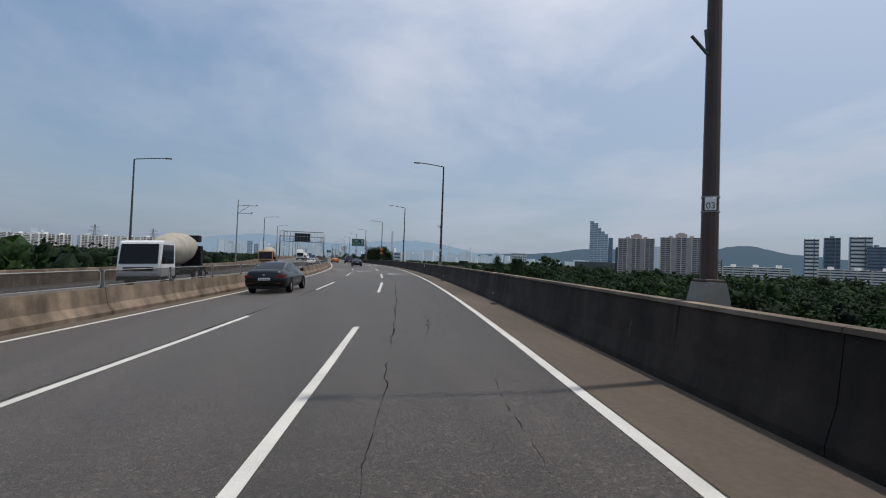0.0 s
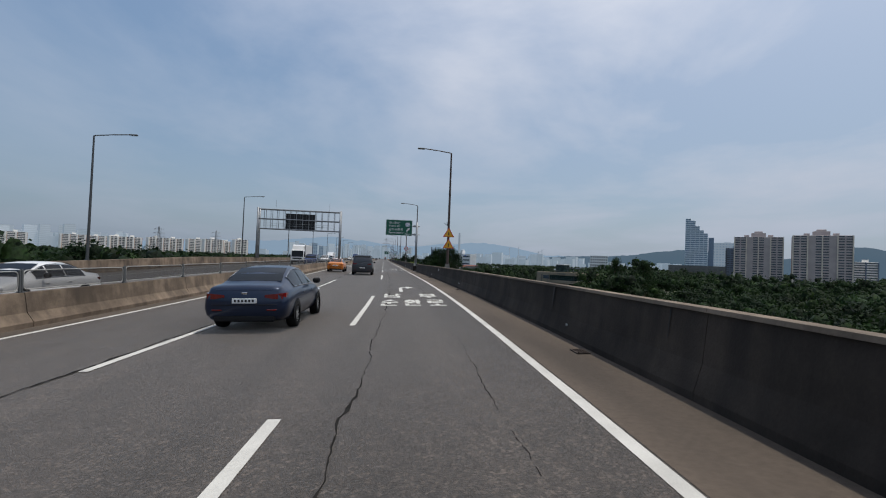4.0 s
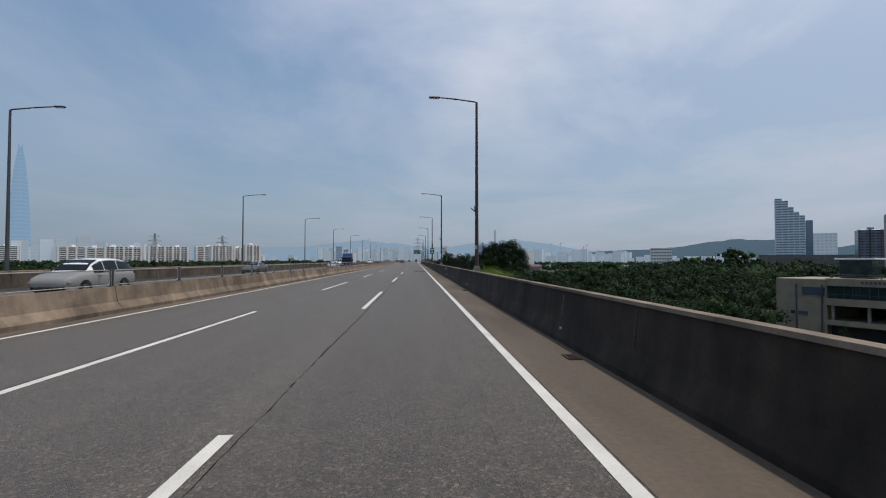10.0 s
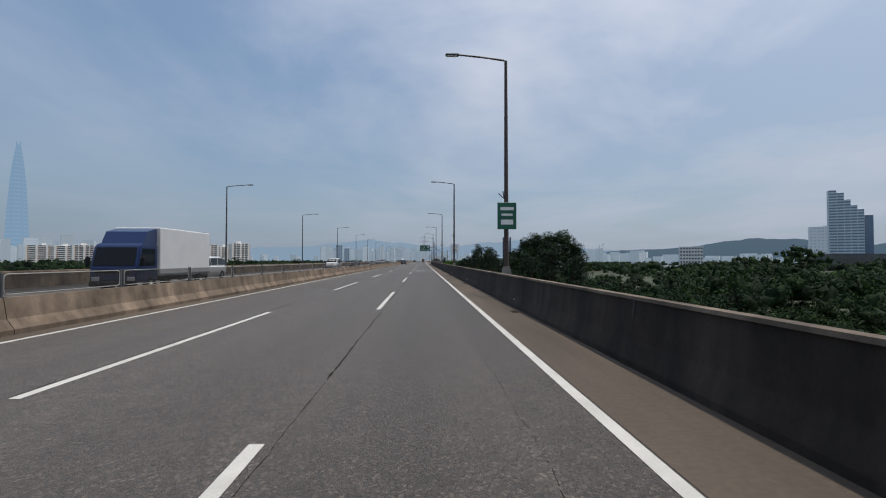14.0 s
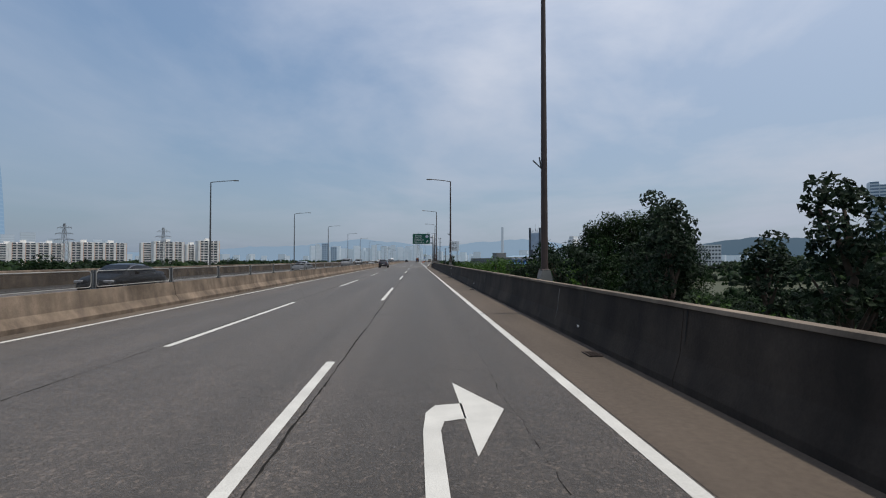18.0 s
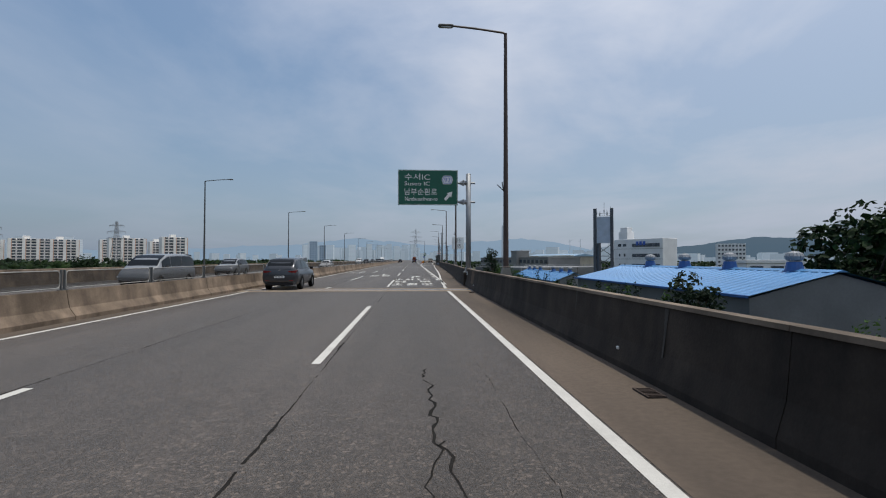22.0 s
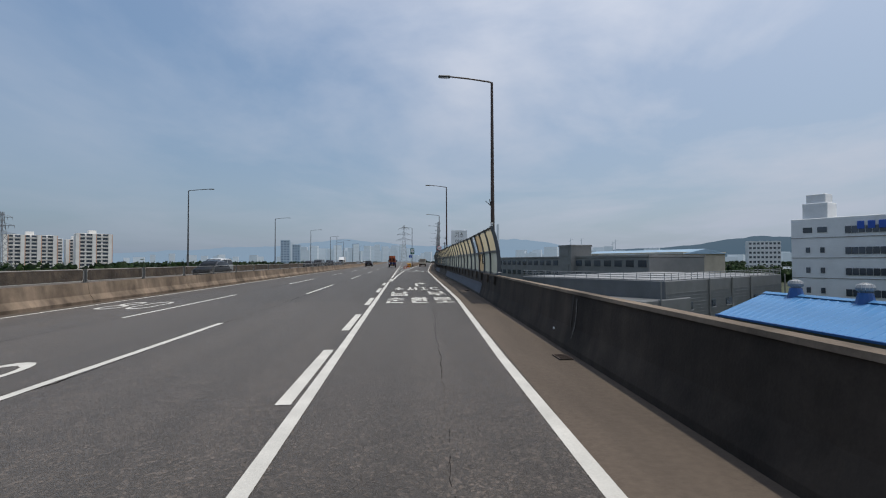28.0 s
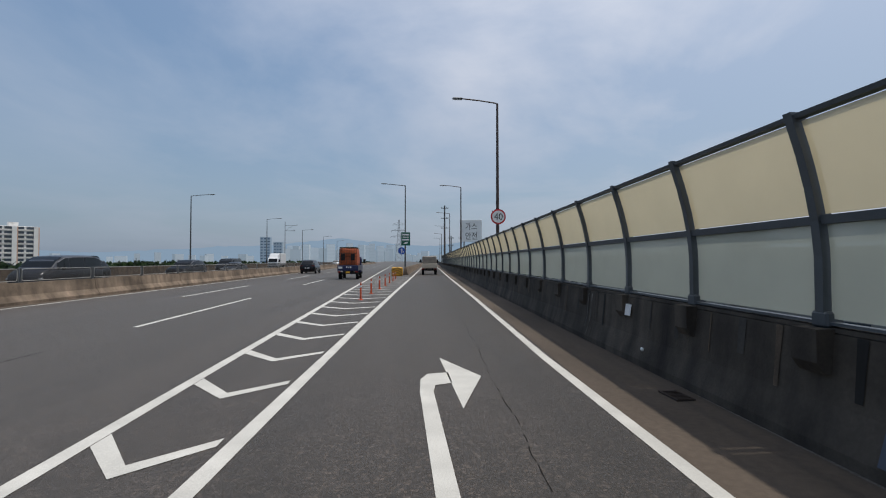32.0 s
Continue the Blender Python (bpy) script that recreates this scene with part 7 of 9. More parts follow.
def tree(kind, x, y, top, k=0, turn=0.0, wide=1.0, base=None):
    """A tree whose crown ends at height top over the carriageway."""
    trunk, crown = TREES[kind][k % len(TREES[kind])]
    h0 = {"broad": 12, "tall": 22, "poplar": 15, "light": 9, "yellow": 7}[kind]
    z0 = GROUND_Z if base is None else base
    sc = (top - z0) / h0
    t = thing("tree", Matrix.Translation((x, y, z0)) @ Matrix.Rotation(turn, 4, "Z") @ Matrix.Diagonal((sc * wide, sc * wide, sc, 1)), TREE_LABEL[kind], "tree")
    shared("trunk", trunk, t, pose(0, 0, 0))
    shared("crown", crown, t, pose(0, 0, 0))
    return t


def sight(x, y):
    """The low ground in front of the terrace building."""
    return 205 < y < 330 and 8 < x < 82 and abs((y - 205) - (x - 2) * 1.25) < 26


# named single trees, right of the road
for i, (kind, x, y, top, w) in enumerate([
        ("tall", 92, 284, 5.8, 0.8), ("tall", 100, 277, 5.0, 0.8), ("tall", 87, 277, 0.8, 0.7), ("tall", 109, 291, 5.2, 0.8), ("tall", 82, 266, -1.5, 0.7), ("tall", 41.5, 489, 10.6, 0.9), ("tall", 45, 488, 12.2, 0.95), ("tall", 49.5, 487, 12.8, 1.0), ("tall", 54.5, 485, 13.2, 1.1), ("tall", 59, 483, 8.5, 0.9), ("broad", 37.5, 491, 6.0, 1.2),
        ("broad", 79.5, 284, -3.6, 1.0), ("broad", 83.5, 281, -3.0, 1.1), ("broad", 64, 313, -5.2, 1.0), ("broad", 60.5, 308, -6.8, 0.9), ("broad", 68, 297, -8.6, 0.8), ("broad", 73, 290, -8.8, 0.8),
        ("poplar", 13.2, 406, 5.9, 1.0), ("poplar", 12.4, 404, 4.6, 1.0), ("poplar", 15.0, 412, 3.6, 1.1), ("poplar", 16.0, 403, 3.6, 1.1), ("poplar", 12.5, 415, 3.4, 1.1), ("poplar", 11.6, 418, 3.0, 1.1), ("poplar", 11.2, 423, 2.6, 1.1), ("poplar", 10.8, 428, 2.2, 1.1),
        ("poplar", 14.3, 397.5, 5.2, 1.0), ("poplar", 13.6, 394, 4.2, 1.1), ("poplar", 16.2, 391, 3.0, 1.1), ("poplar", 17.5, 400, 2.6, 1.1),
        ("poplar", 14.5, 364, 3.2, 1.2), ("poplar", 15.8, 360.5, 4.4, 1.2), ("poplar", 17.5, 357, 3.0, 1.2), ("poplar", 13.6, 369, 1.0, 1.2),
        ("poplar", 11.2, 514.5, 3.8, 0.8), ("poplar", 12.6, 518.0, 1.0, 0.6),
        ("light", 13.4, 513.6, 0.8, 0.5),
        ("broad", 24, 466, 4.5, 1.0), ("broad", 31, 461, 3.0, 1.0), ("light", 18, 470, 1.2, 1.0), ("poplar", 12.5, 474, 1.8, 1.0),
        ("poplar", 10.6, 560, -1.0, 1.1), ("poplar", 12.2, 566, -0.6, 1.1), ("light", 11.8, 572, -1.0, 0.8), ("poplar", 14, 577, -0.4, 1.1)]):
    tree(kind, x, y, top, i, i * 1.7, w)
rng = np.random.default_rng(21)
for i in range(20):      # bushy fringe close to the parapet
    s = 362 + 66 * (i + rng.random()) / 20
    tree("light", 8.6 + 6.5 * rng.random(), s, -0.6 + 1.9 * rng.random(), i, rng.random() * 6, 0.8)
for i in range(22):      # fresh bushes before the big trees
    s = 428 + 36 * (i + rng.random()) / 22
    tree("light", 9.4 + 8.5 * rng.random(), s, 1.2 + 1.7 * rng.random(), i, rng.random() * 6, 1.05)
for x, y, top, w in ((11.9, 519.4, 0.9, 0.36), (12.7, 518.6, 2.0, 0.45), (13.7, 517.4, 1.9, 0.5), (12.3, 516.0, 1.5, 0.42), (14.8, 516.2, 1.2, 0.5), (11.3, 514.6, 0.9, 0.36)):
    tree("light", x, y, top, int(x), y, w)
for i in range(7):
    tree("light", 12.2 + 3.0 * rng.random(), 466 + 11 * (i + rng.random()) / 7, -0.5 + 0.7 * rng.random(), i, rng.random() * 6, 1.0)
for i in range(6):
    tree("yellow", 10.5 + 4.5 * rng.random(), 281 + 12 * (i + rng.random()) / 6, -0.05 + 0.7 * rng.random(), 0, rng.random() * 6, 0.9)
for i in range(12):
    tree("broad", 11 + 6.0 * rng.random(), 294 + 62 * (i + rng.random()) / 12, -1.6 + 1.8 * rng.random(), i, rng.random() * 6, 0.55)
for i in range(5):
    tree("light", 20 + 14 * rng.random(), 196 + 26 * i / 5, -2.2 + 1.0 * rng.random(), i, rng.random() * 6, 1.2)
for i in range(26):      # nearest row of the wood on the right
    s = -30 + 380 * (i + rng.random()) / 26
    p = at(s, 17 + 20 * rng.random())
    if not sight(p.x, p.y):
        tree("broad", p.x, p.y, -4.2 + 3.4 * rng.random(), i, rng.random() * 6, 1.1)
for i in range(10):      # nearest row of the wood on the left
    s = -20 + 620 * (i + rng.random()) / 10
    p = at(s, -48 - 26 * rng.random())
    tree("broad", p.x, p.y, (1.0 if s < 250 else 0.0) + 2.4 * rng.random(), i, rng.random() * 6, 1.2)


def woods(name, places, tops, per, size, mat, label, seed, radius=3.4, lumps=6, seg=7):
    """Closed canopy: crowns of rounded leafy lumps with loose leaves over them, too many to count."""
    rng = np.random.default_rng(seed)
    cs, rs = [], []
    for (x, y), top in zip(places, tops):
        r = radius * (0.7 + 0.6 * rng.random())
        q = r * 0.52
        cs.append((x, y, top - q))
        rs.append(q)
        for j in range(lumps - 1):
            a = (j + rng.random() * 0.7) * 6.28 / (lumps - 1)
            d = r * (0.45 + 0.45 * rng.random())
            cs.append((x + d * math.cos(a), y + d * math.sin(a), top - q - r * (0.05 + 0.60 * rng.random())))
            rs.append(q * (0.75 + 0.5 * rng.random()))
    v, f = leaf_cloud(rng, cs, rs, per, size, 0.9, 0.50, True)
    c, r = np.array(cs), np.array(rs)
    els = np.radians([-35, 5, 42, 74] if seg > 5 else [-25, 25, 66])
    k = len(els)
    az = np.arange(seg) * 2 * math.pi / seg
    ring = np.array([[(math.cos(e) * math.cos(a + 0.4 * i), math.cos(e) * math.sin(a + 0.4 * i), math.sin(e)) for a in az] for i, e in enumerate(els)]).reshape(-1, 3)
    wob = 0.34 + 0.36 * rng.random((len(c), len(ring), 1))
    dv = (c[:, None, :] + ring[None] * wob * r[:, None, None]).reshape(-1, 3)
    one = np.array([[i * seg + a, i * seg + (a + 1) % seg, (i + 1) * seg + (a + 1) % seg, (i + 1) * seg + a] for i in range(k - 1) for a in range(seg)]
                   + [[(k - 1) * seg + a, (k - 1) * seg + a + 1, (k - 1) * seg + a + 2, (k - 1) * seg] for a in range(1, seg - 2, 2)])
    df = (one[None] + (np.arange(len(c)) * k * seg)[:, None, None]).reshape(-1, 4) + len(v)
    me = leaves_mesh(name, np.vstack([v, dv]), np.vstack([f, df]), mat)
    me.shade_smooth()
    ob = new(name, me)
    tagged(ob, label, "woods", kind="stuff")
    return ob


def scatter(seed, n, x0, x1, y0, y1, keep):
    rng = np.random.default_rng(seed)
    out = []
    while len(out) < n:
        x, y = x0 + (x1 - x0) * rng.random(), y0 + (y1 - y0) * rng.random()
        if keep(x, y):
            out.append((x, y))
    return out


def bump_top(places, base, amp, seed):
    return [base + amp * noise.noise(Vector((x * 0.02 + seed, y * 0.02, 0.3))) + amp * 0.55 * noise.noise(Vector((x * 0.09, y * 0.09 + seed, 1.7))) for x, y in places]


def road_gap(x, y, d):
    """True where the place lies farther than d from the road's line."""
    k = int(np.argmin((X_AXIS - x) ** 2 + (Y_AXIS - y) ** 2))
    h = HEAD[k]
    u = (x - X_AXIS[k]) * math.cos(h) + (y - Y_AXIS[k]) * math.sin(h)
    return u > d


CLEAR = [(58, 100, 268, 330), (8, 140, 468, 830), (180, 520, 980, 1150)]


def free(x, y):
    return all(not (a < x < b and c < y < d) for a, b, c, d in CLEAR)


def hump(x, y):
    """A low wooded rise in front of the office tower."""
    return 17 * math.exp(-((x - 368) ** 2 + (y - 767) ** 2) / (2 * 36 ** 2))


pl = scatter(31, 430, 8, 80, -60, 470, lambda x, y: road_gap(x, y, 17) and not road_gap(x, y, 58) and free(x, y))
woods("woods_near", pl, [t if not sight(x, y) else -8.5 for t, (x, y) in zip(bump_top(pl, -4.8, 5.0, 2.0), pl)], 112, 0.19, LEAF, "dense dark green riverside wood below the viaduct", 41, 3.6, 6, 5)
pl = scatter(39, 150, 8, 82, 205, 330, lambda x, y: sight(x, y) and road_gap(x, y, 13) and free(x, y)) + scatter(40, 90, 56, 150, 335, 425, free)
woods("woods_low", pl, [t + (4.2 if y > 332 else 0.0) for t, (x, y) in zip(bump_top(pl, -8.6, 1.6, 6.0), pl)], 60, 0.20, LEAF, "low dark green bushes between the viaduct and a building", 49, 3.4, 5, 5)
pl = scatter(37, 720, 40, 230, -120, 470, lambda x, y: road_gap(x, y, 56) and free(x, y))
woods("woods_middle", pl, [t if not sight(x, y) else -8.0 for t, (x, y) in zip(bump_top(pl, -3.0, 6.0, 3.0), pl)], 58, 0.40, LEAF, "dark green wood stretching away from the viaduct", 47, 5.8, 5, 5)
pl = scatter(32, 1250, 170, 900, -150, 1100, lambda x, y: road_gap(x, y, 60) and free(x, y))
woods("woods_far", pl, [t + hump(x, y) for t, (x, y) in zip(bump_top(pl, -0.4, 5.0, 5.0), pl)], 6, 1.2, LEAF, "wide dark green wood in the middle distance", 42, 11.0, 5, 5)
pl = scatter(33, 900, -260, -30, -60, 760, lambda x, y: x < float(np.interp(y, Y_AXIS, X_AXIS)) - 44)
woods("woods_left", pl, [t + (1.4 if y < 265 else -0.9) for t, (x, y) in zip(bump_top(pl, 1.2, 3.2, 8.0), pl)], 10, 0.55, LEAF, "dark green trees beyond the opposite carriageway", 43, 6.2, 5, 5)
pl = scatter(38, 120, 14, 190, 425, 478, lambda x, y: True)
woods("woods_yard", pl, bump_top(pl, -3.8, 1.5, 4.0), 50, 0.17, LEAF, "low dark green bushes before the works yard", 48, 3.2)
pl = scatter(34, 900, -700, -80, 520, 1500, lambda x, y: x < -70 - (y - 520) * 0.05)
woods("woods_left_far", pl, bump_top(pl, 1.5, 4.5, 11.0), 3, 0.8, LEAF, "far dark green tree line on the riverside", 44, 8.0, 5, 5)
pl = scatter(35, 500, 60, 1000, 820, 1900, lambda x, y: x > 70 + (y - 820) * 0.02 and free(x, y))
woods("woods_ahead", pl, bump_top(pl, -1.0, 3.0, 13.0), 3, 0.9, LEAF, "far dark green trees ahead beside the road", 45, 9.0, 5, 5)
pl = scatter(36, 150, -60, 60, 1010, 1500, lambda x, y: abs(x) > 34)
woods("woods_roadside", pl, bump_top(pl, 0.5, 3.0, 17.0), 4, 0.7, LEAF, "far roadside trees where the road fades away", 46, 7.0, 5, 5)

# weeds on a ledge beside the blue-roofed hall
LEDGE = material("mossy_ledge", (0.10, 0.10, 0.085), 0.95, 0, 0.25, 1.5, 0.15, 20, 0.3)
bm = bmesh.new()
box(bm, (11.4, 497.5, -1.2), (0.5, 50, 1.8), 0.05)
tagged(part("ledge_wall", bm, LEDGE), "mossy concrete ledge with weeds beside a blue-roofed hall", "ledge", kind="structure")
bm = bmesh.new()
box(bm, (11.4, 497.5, -7.05), (0.4, 50, 9.9))
tagged(part("ledge_pier", bm, LEDGE), "concrete wall carrying the weedy ledge", "ledge", kind="structure")
rng = np.random.default_rng(77)
for i in range(46):
    y = 473.5 + 48 * (i + rng.random()) / 46
    hgt = 0.35 + 0.75 * rng.random() ** 2
    cs = [(0, 0, hgt * f) for f in (0.3, 0.6, 0.9)]
    v, f = leaf_cloud(rng, cs, [0.16 + 0.12 * rng.random()] * 3, 16, 0.07, 1.3, 0.2)
    t = thing("weed", pose(11.3 + 0.25 * rng.random(), y, -0.32), "wild green weed growing on a concrete ledge", "weed", "weeds on the ledge")
    shared("foliage", leaves_mesh("foliage", v, f, LEAF_POPLAR if i % 3 else LEAF_LIGHT), t, pose(0, 0, 0))
    bm = bmesh.new()
    tube(bm, (0, 0, 0), (0, 0, hgt), 0.012, 0.006, 5)
    part("stem", bm, LEAF, t)

# river
bm = bmesh.new()
poly(bm, [(170, 985, -7.5), (520, 985, -7.5), (520, 1120, -7.5), (190, 1120, -7.5)])
tagged(part("water", bm, material("river_water", (0.16, 0.19, 0.20), 0.25, 0, 0.1, 0.05)), "pale grey river beyond the trees", "river", kind="structure")


# ---------------------------------------------------------------- hills on the horizon
def ridge(name, pts, dist, mat, label, rough, seed):
    """A hill line from bearings (degrees right of straight ahead) and heights in degrees."""
    bm = bmesh.new()
    bs = [p[0] for p in pts]
    es = [p[1] for p in pts]
    rows_ = []
    b = bs[0]
    while b <= bs[-1]:
        e = float(np.interp(b, bs, es)) + rough * noise.noise(Vector((b * 0.35, seed, 0))) + rough * 0.5 * noise.noise(Vector((b * 1.3, seed, 4)))
        x, y = dist * math.sin(radians(b)), 350 + dist * math.cos(radians(b))
        h = max(-8.0, dist * math.tan(radians(max(e, 0.0))))
        n = Vector((math.sin(radians(b)), math.cos(radians(b)), 0))
        rows_.append([bm.verts.new((x - n.x * 260, y - n.y * 260, -20)), bm.verts.new((x - n.x * 110, y - n.y * 110, h * 0.62)), bm.verts.new((x, y, h)), bm.verts.new((x + n.x * 60, y + n.y * 60, -20))])
        b += 0.3
    for a, c in zip(rows_, rows_[1:]):
        for j in range(3):
            bm.faces.new((a[j], c[j], c[j + 1], a[j + 1]))
    tagged(part(name, bm, mat, smooth=True), label, "hill", kind="structure")


# haze is painted in as emission, so the hills themselves glow blue
HILL_FAR = glow("far_hill_haze_glow", (0.205, 0.295, 0.40), 1.0)
HILL_MID = glow("near_hill_haze_glow", (0.058, 0.102, 0.148), 1.0)
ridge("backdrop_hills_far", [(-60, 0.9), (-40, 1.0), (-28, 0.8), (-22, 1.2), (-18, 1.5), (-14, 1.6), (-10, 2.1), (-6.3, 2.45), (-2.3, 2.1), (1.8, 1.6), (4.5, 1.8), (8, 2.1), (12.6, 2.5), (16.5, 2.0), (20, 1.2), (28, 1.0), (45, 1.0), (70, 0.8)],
      4150, HILL_FAR, "hills on the horizon, pale blue with painted haze glow", 0.22, 1.0)
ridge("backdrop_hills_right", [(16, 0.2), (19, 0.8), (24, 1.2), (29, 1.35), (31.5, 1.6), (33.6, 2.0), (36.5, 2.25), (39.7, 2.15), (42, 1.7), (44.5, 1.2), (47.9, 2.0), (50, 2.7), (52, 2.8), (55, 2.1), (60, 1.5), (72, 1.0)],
      3300, HILL_MID, "wooded hills on the right horizon, dark blue-green with painted haze glow", 0.16, 6.0)

# ---------------------------------------------------------------- buildings
PLASTER = material("pale_apartment_paint", (0.86, 0.84, 0.80), 0.85, 0, 0.08, 0.15, 0.04, 3)
PLASTER_B = material("beige_apartment_paint", (0.72, 0.64, 0.54), 0.85, 0, 0.10, 0.15, 0.04, 3)
PLASTER_G = material("grey_pink_apartment_paint", (0.46, 0.40, 0.385), 0.85, 0, 0.10, 0.15, 0.04, 3)
PLASTER_O = material("salmon_stripe_paint", (0.66, 0.42, 0.30), 0.85, 0, 0.10, 0.2)
def haze_material(name, base, haze_glow, bands):
    """Blocks so far off that they are a backdrop: pale paint, haze painted on as emission, floors as faint bands."""
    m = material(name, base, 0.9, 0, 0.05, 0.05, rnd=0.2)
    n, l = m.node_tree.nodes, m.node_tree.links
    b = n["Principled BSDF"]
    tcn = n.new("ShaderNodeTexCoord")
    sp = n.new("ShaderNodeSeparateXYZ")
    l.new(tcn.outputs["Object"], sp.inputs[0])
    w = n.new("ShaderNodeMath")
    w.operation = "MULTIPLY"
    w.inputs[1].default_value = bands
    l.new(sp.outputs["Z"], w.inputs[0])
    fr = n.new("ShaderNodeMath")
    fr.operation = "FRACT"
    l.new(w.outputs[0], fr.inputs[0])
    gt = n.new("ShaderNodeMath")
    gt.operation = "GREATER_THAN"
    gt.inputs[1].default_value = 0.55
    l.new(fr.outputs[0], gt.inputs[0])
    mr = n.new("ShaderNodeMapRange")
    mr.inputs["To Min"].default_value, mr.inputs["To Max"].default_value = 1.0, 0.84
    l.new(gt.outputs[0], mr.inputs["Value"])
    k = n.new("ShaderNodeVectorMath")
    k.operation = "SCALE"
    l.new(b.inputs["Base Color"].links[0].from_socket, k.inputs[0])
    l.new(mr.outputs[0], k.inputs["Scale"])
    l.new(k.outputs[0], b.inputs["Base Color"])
    # this emission stands in for the haze in front of the blocks
    b.inputs["Emission Color"].default_value = (*haze_glow, 1)
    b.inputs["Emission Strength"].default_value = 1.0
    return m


HAZE_W = haze_material("distant_block_haze_glow", (0.42, 0.43, 0.44), (0.125, 0.165, 0.205), 14.0)
HAZE_P = haze_material("distant_pale_haze_glow", (0.28, 0.29, 0.30), (0.13, 0.165, 0.205), 0.0)
HAZE_G = haze_material("distant_glass_haze_glow", (0.16, 0.19, 0.22), (0.10, 0.14, 0.185), 0.0)
WIN_D = material("dark_window", (0.060, 0.075, 0.095), 0.15, 0, 0.1, 0.5, rnd=0.35, spec=0.7)
WIN_B = material("blue_window", (0.12, 0.185, 0.27), 0.12, 0, 0.1, 0.5, rnd=0.3, spec=0.8)
RAILING = material("balcony_front", (0.80, 0.76, 0.72), 0.8, 0, 0.1, 1, rnd=0.2)
CONC_W = material("white_cladding", (0.74, 0.75, 0.75), 0.6, 0, 0.08, 0.3, 0.04, 4)
METAL_CLAD = material("ribbed_grey_cladding", (0.19, 0.20, 0.205), 0.5, 0.3, 0.12, 0.4, 0.06, 6)
BLUE_ROOF = material("blue_sheet_roof", (0.075, 0.245, 0.50), 0.45, 0.1, 0.12, 0.25, 0.05, 5)
BLUE_DARK = material("deep_blue_vent_base", (0.02, 0.10, 0.30), 0.5, 0, 0.1, 2)
STONE_B = material("beige_stone_cladding", (0.44, 0.40, 0.32), 0.8, 0, 0.12, 0.4, 0.05, 5)
# the skyscraper's haze is painted as blue emission on glass and bands
TOWER_GLASS = glow("tower_glass_haze_glow", (0.185, 0.295, 0.43), 1.0)
TOWER_BAND = glow("tower_band_haze_glow", (0.215, 0.325, 0.455), 1.0)
RUST = material("rusty_sheet_roof", (0.20, 0.075, 0.05), 0.8, 0, 0.2, 0.8)
WIN_MESH = {}


def win_mesh(w, h, mat, deep=0.25):
    key = (round(w, 2), round(h, 2), mat.name)
    if key not in WIN_MESH:
        bm = bmesh.new()
        box(bm, (0, 0, 0), (w, deep, h), 0.0)
        WIN_MESH[key] = mesh_of("window", bm, mat)
    return WIN_MESH[key]


def slab_block(x, y, turn, w, d, top, floors, bays, wall, trim, label, base=None, group="", stair_every=0, balconies=False, rows_only=False):
    """A slab of flats: body, floors of windows with balcony fronts, pilasters, roof huts."""
    z0 = GROUND_Z if base is None else base
    h = top - z0
    t = thing("apartment_block", pose(x, y, z0, 0, 0, turn), label, "apartment block", group)
    bm = bmesh.new()
    box(bm, (0, 0, h / 2), (w, d, h), 0.2)
    part("wall", bm, wall, t)
    fh = h / floors
    bw = w / bays
    pane = win_mesh(bw * 0.78, fh * 0.56 if balconies else fh * 0.44, WIN_D)
    for i in range(floors):
        cols = [-w / 2 + bw * (j + 0.5) for j in range(bays) if not (stair_every and j % stair_every == stair_every - 1)]
        if rows_only:
            bm = bmesh.new()
            box(bm, (0, -d / 2, fh * (i + 0.64)), (w * 0.97, 0.25, fh * 0.44))
            part("window_band", bm, WIN_D, t)
        else:
            for xx in cols:
                shared("window", pane, t, pose(xx, -d / 2, fh * (i + 0.64)))
        if balconies:
            bm = bmesh.new()
            box(bm, (0, -d / 2 - 0.1, fh * (i + 0.17)), (w * 0.97, 0.7, fh * 0.26))
            part("balcony", bm, RAILING, t)
    for j in range(0, bays + 1, 2):
        bm = bmesh.new()
        box(bm, (-w / 2 + bw * j, -d / 2 - 0.35, h / 2), (2.4 if balconies else 1.1, 1.3, h))
        pil = part("pilaster", bm, wall if balconies else trim, t)
        if balconies:
            bm = bmesh.new()
            box(bm, (-w / 2 + bw * j + 1.5, -d / 2 - 0.35, h / 2), (0.6, 1.1, h * 0.98))
            part("stripe", bm, trim, pil)
    for j in range(max(1, bays // 4)):
        bm = bmesh.new()
        box(bm, (-w / 2 + w * (j + 0.5) / max(1, bays // 4), 0, h + 1.4), (5, 5, 2.8), 0.1)
        part("roof_hut", bm, wall, t)
    return t


flats = "slab block of white flats with salmon stripes and balconies"
for x, y, w, top, bays in ((-419.5, 934, 44, 20.5, 8), (-366, 952, 52, 21.5, 10), (-294, 964, 30, 23.0, 6), (-283, 1000, 13, 21.0, 3), (-251.6, 972, 22, 24.5, 4),
                            (-478, 985, 46, 21.0, 8), (-540, 1010, 40, 23.0, 7), (-345, 1040, 40, 24.0, 7), (-600, 940, 50, 22.0, 8), (-690, 880, 44, 24.0, 7)):
    slab_block(x, y, 45, w, 12, top, 12, bays, PLASTER, PLASTER_O, flats, group="riverside flats", balconies=True, rows_only=x < -430 or y > 1000)

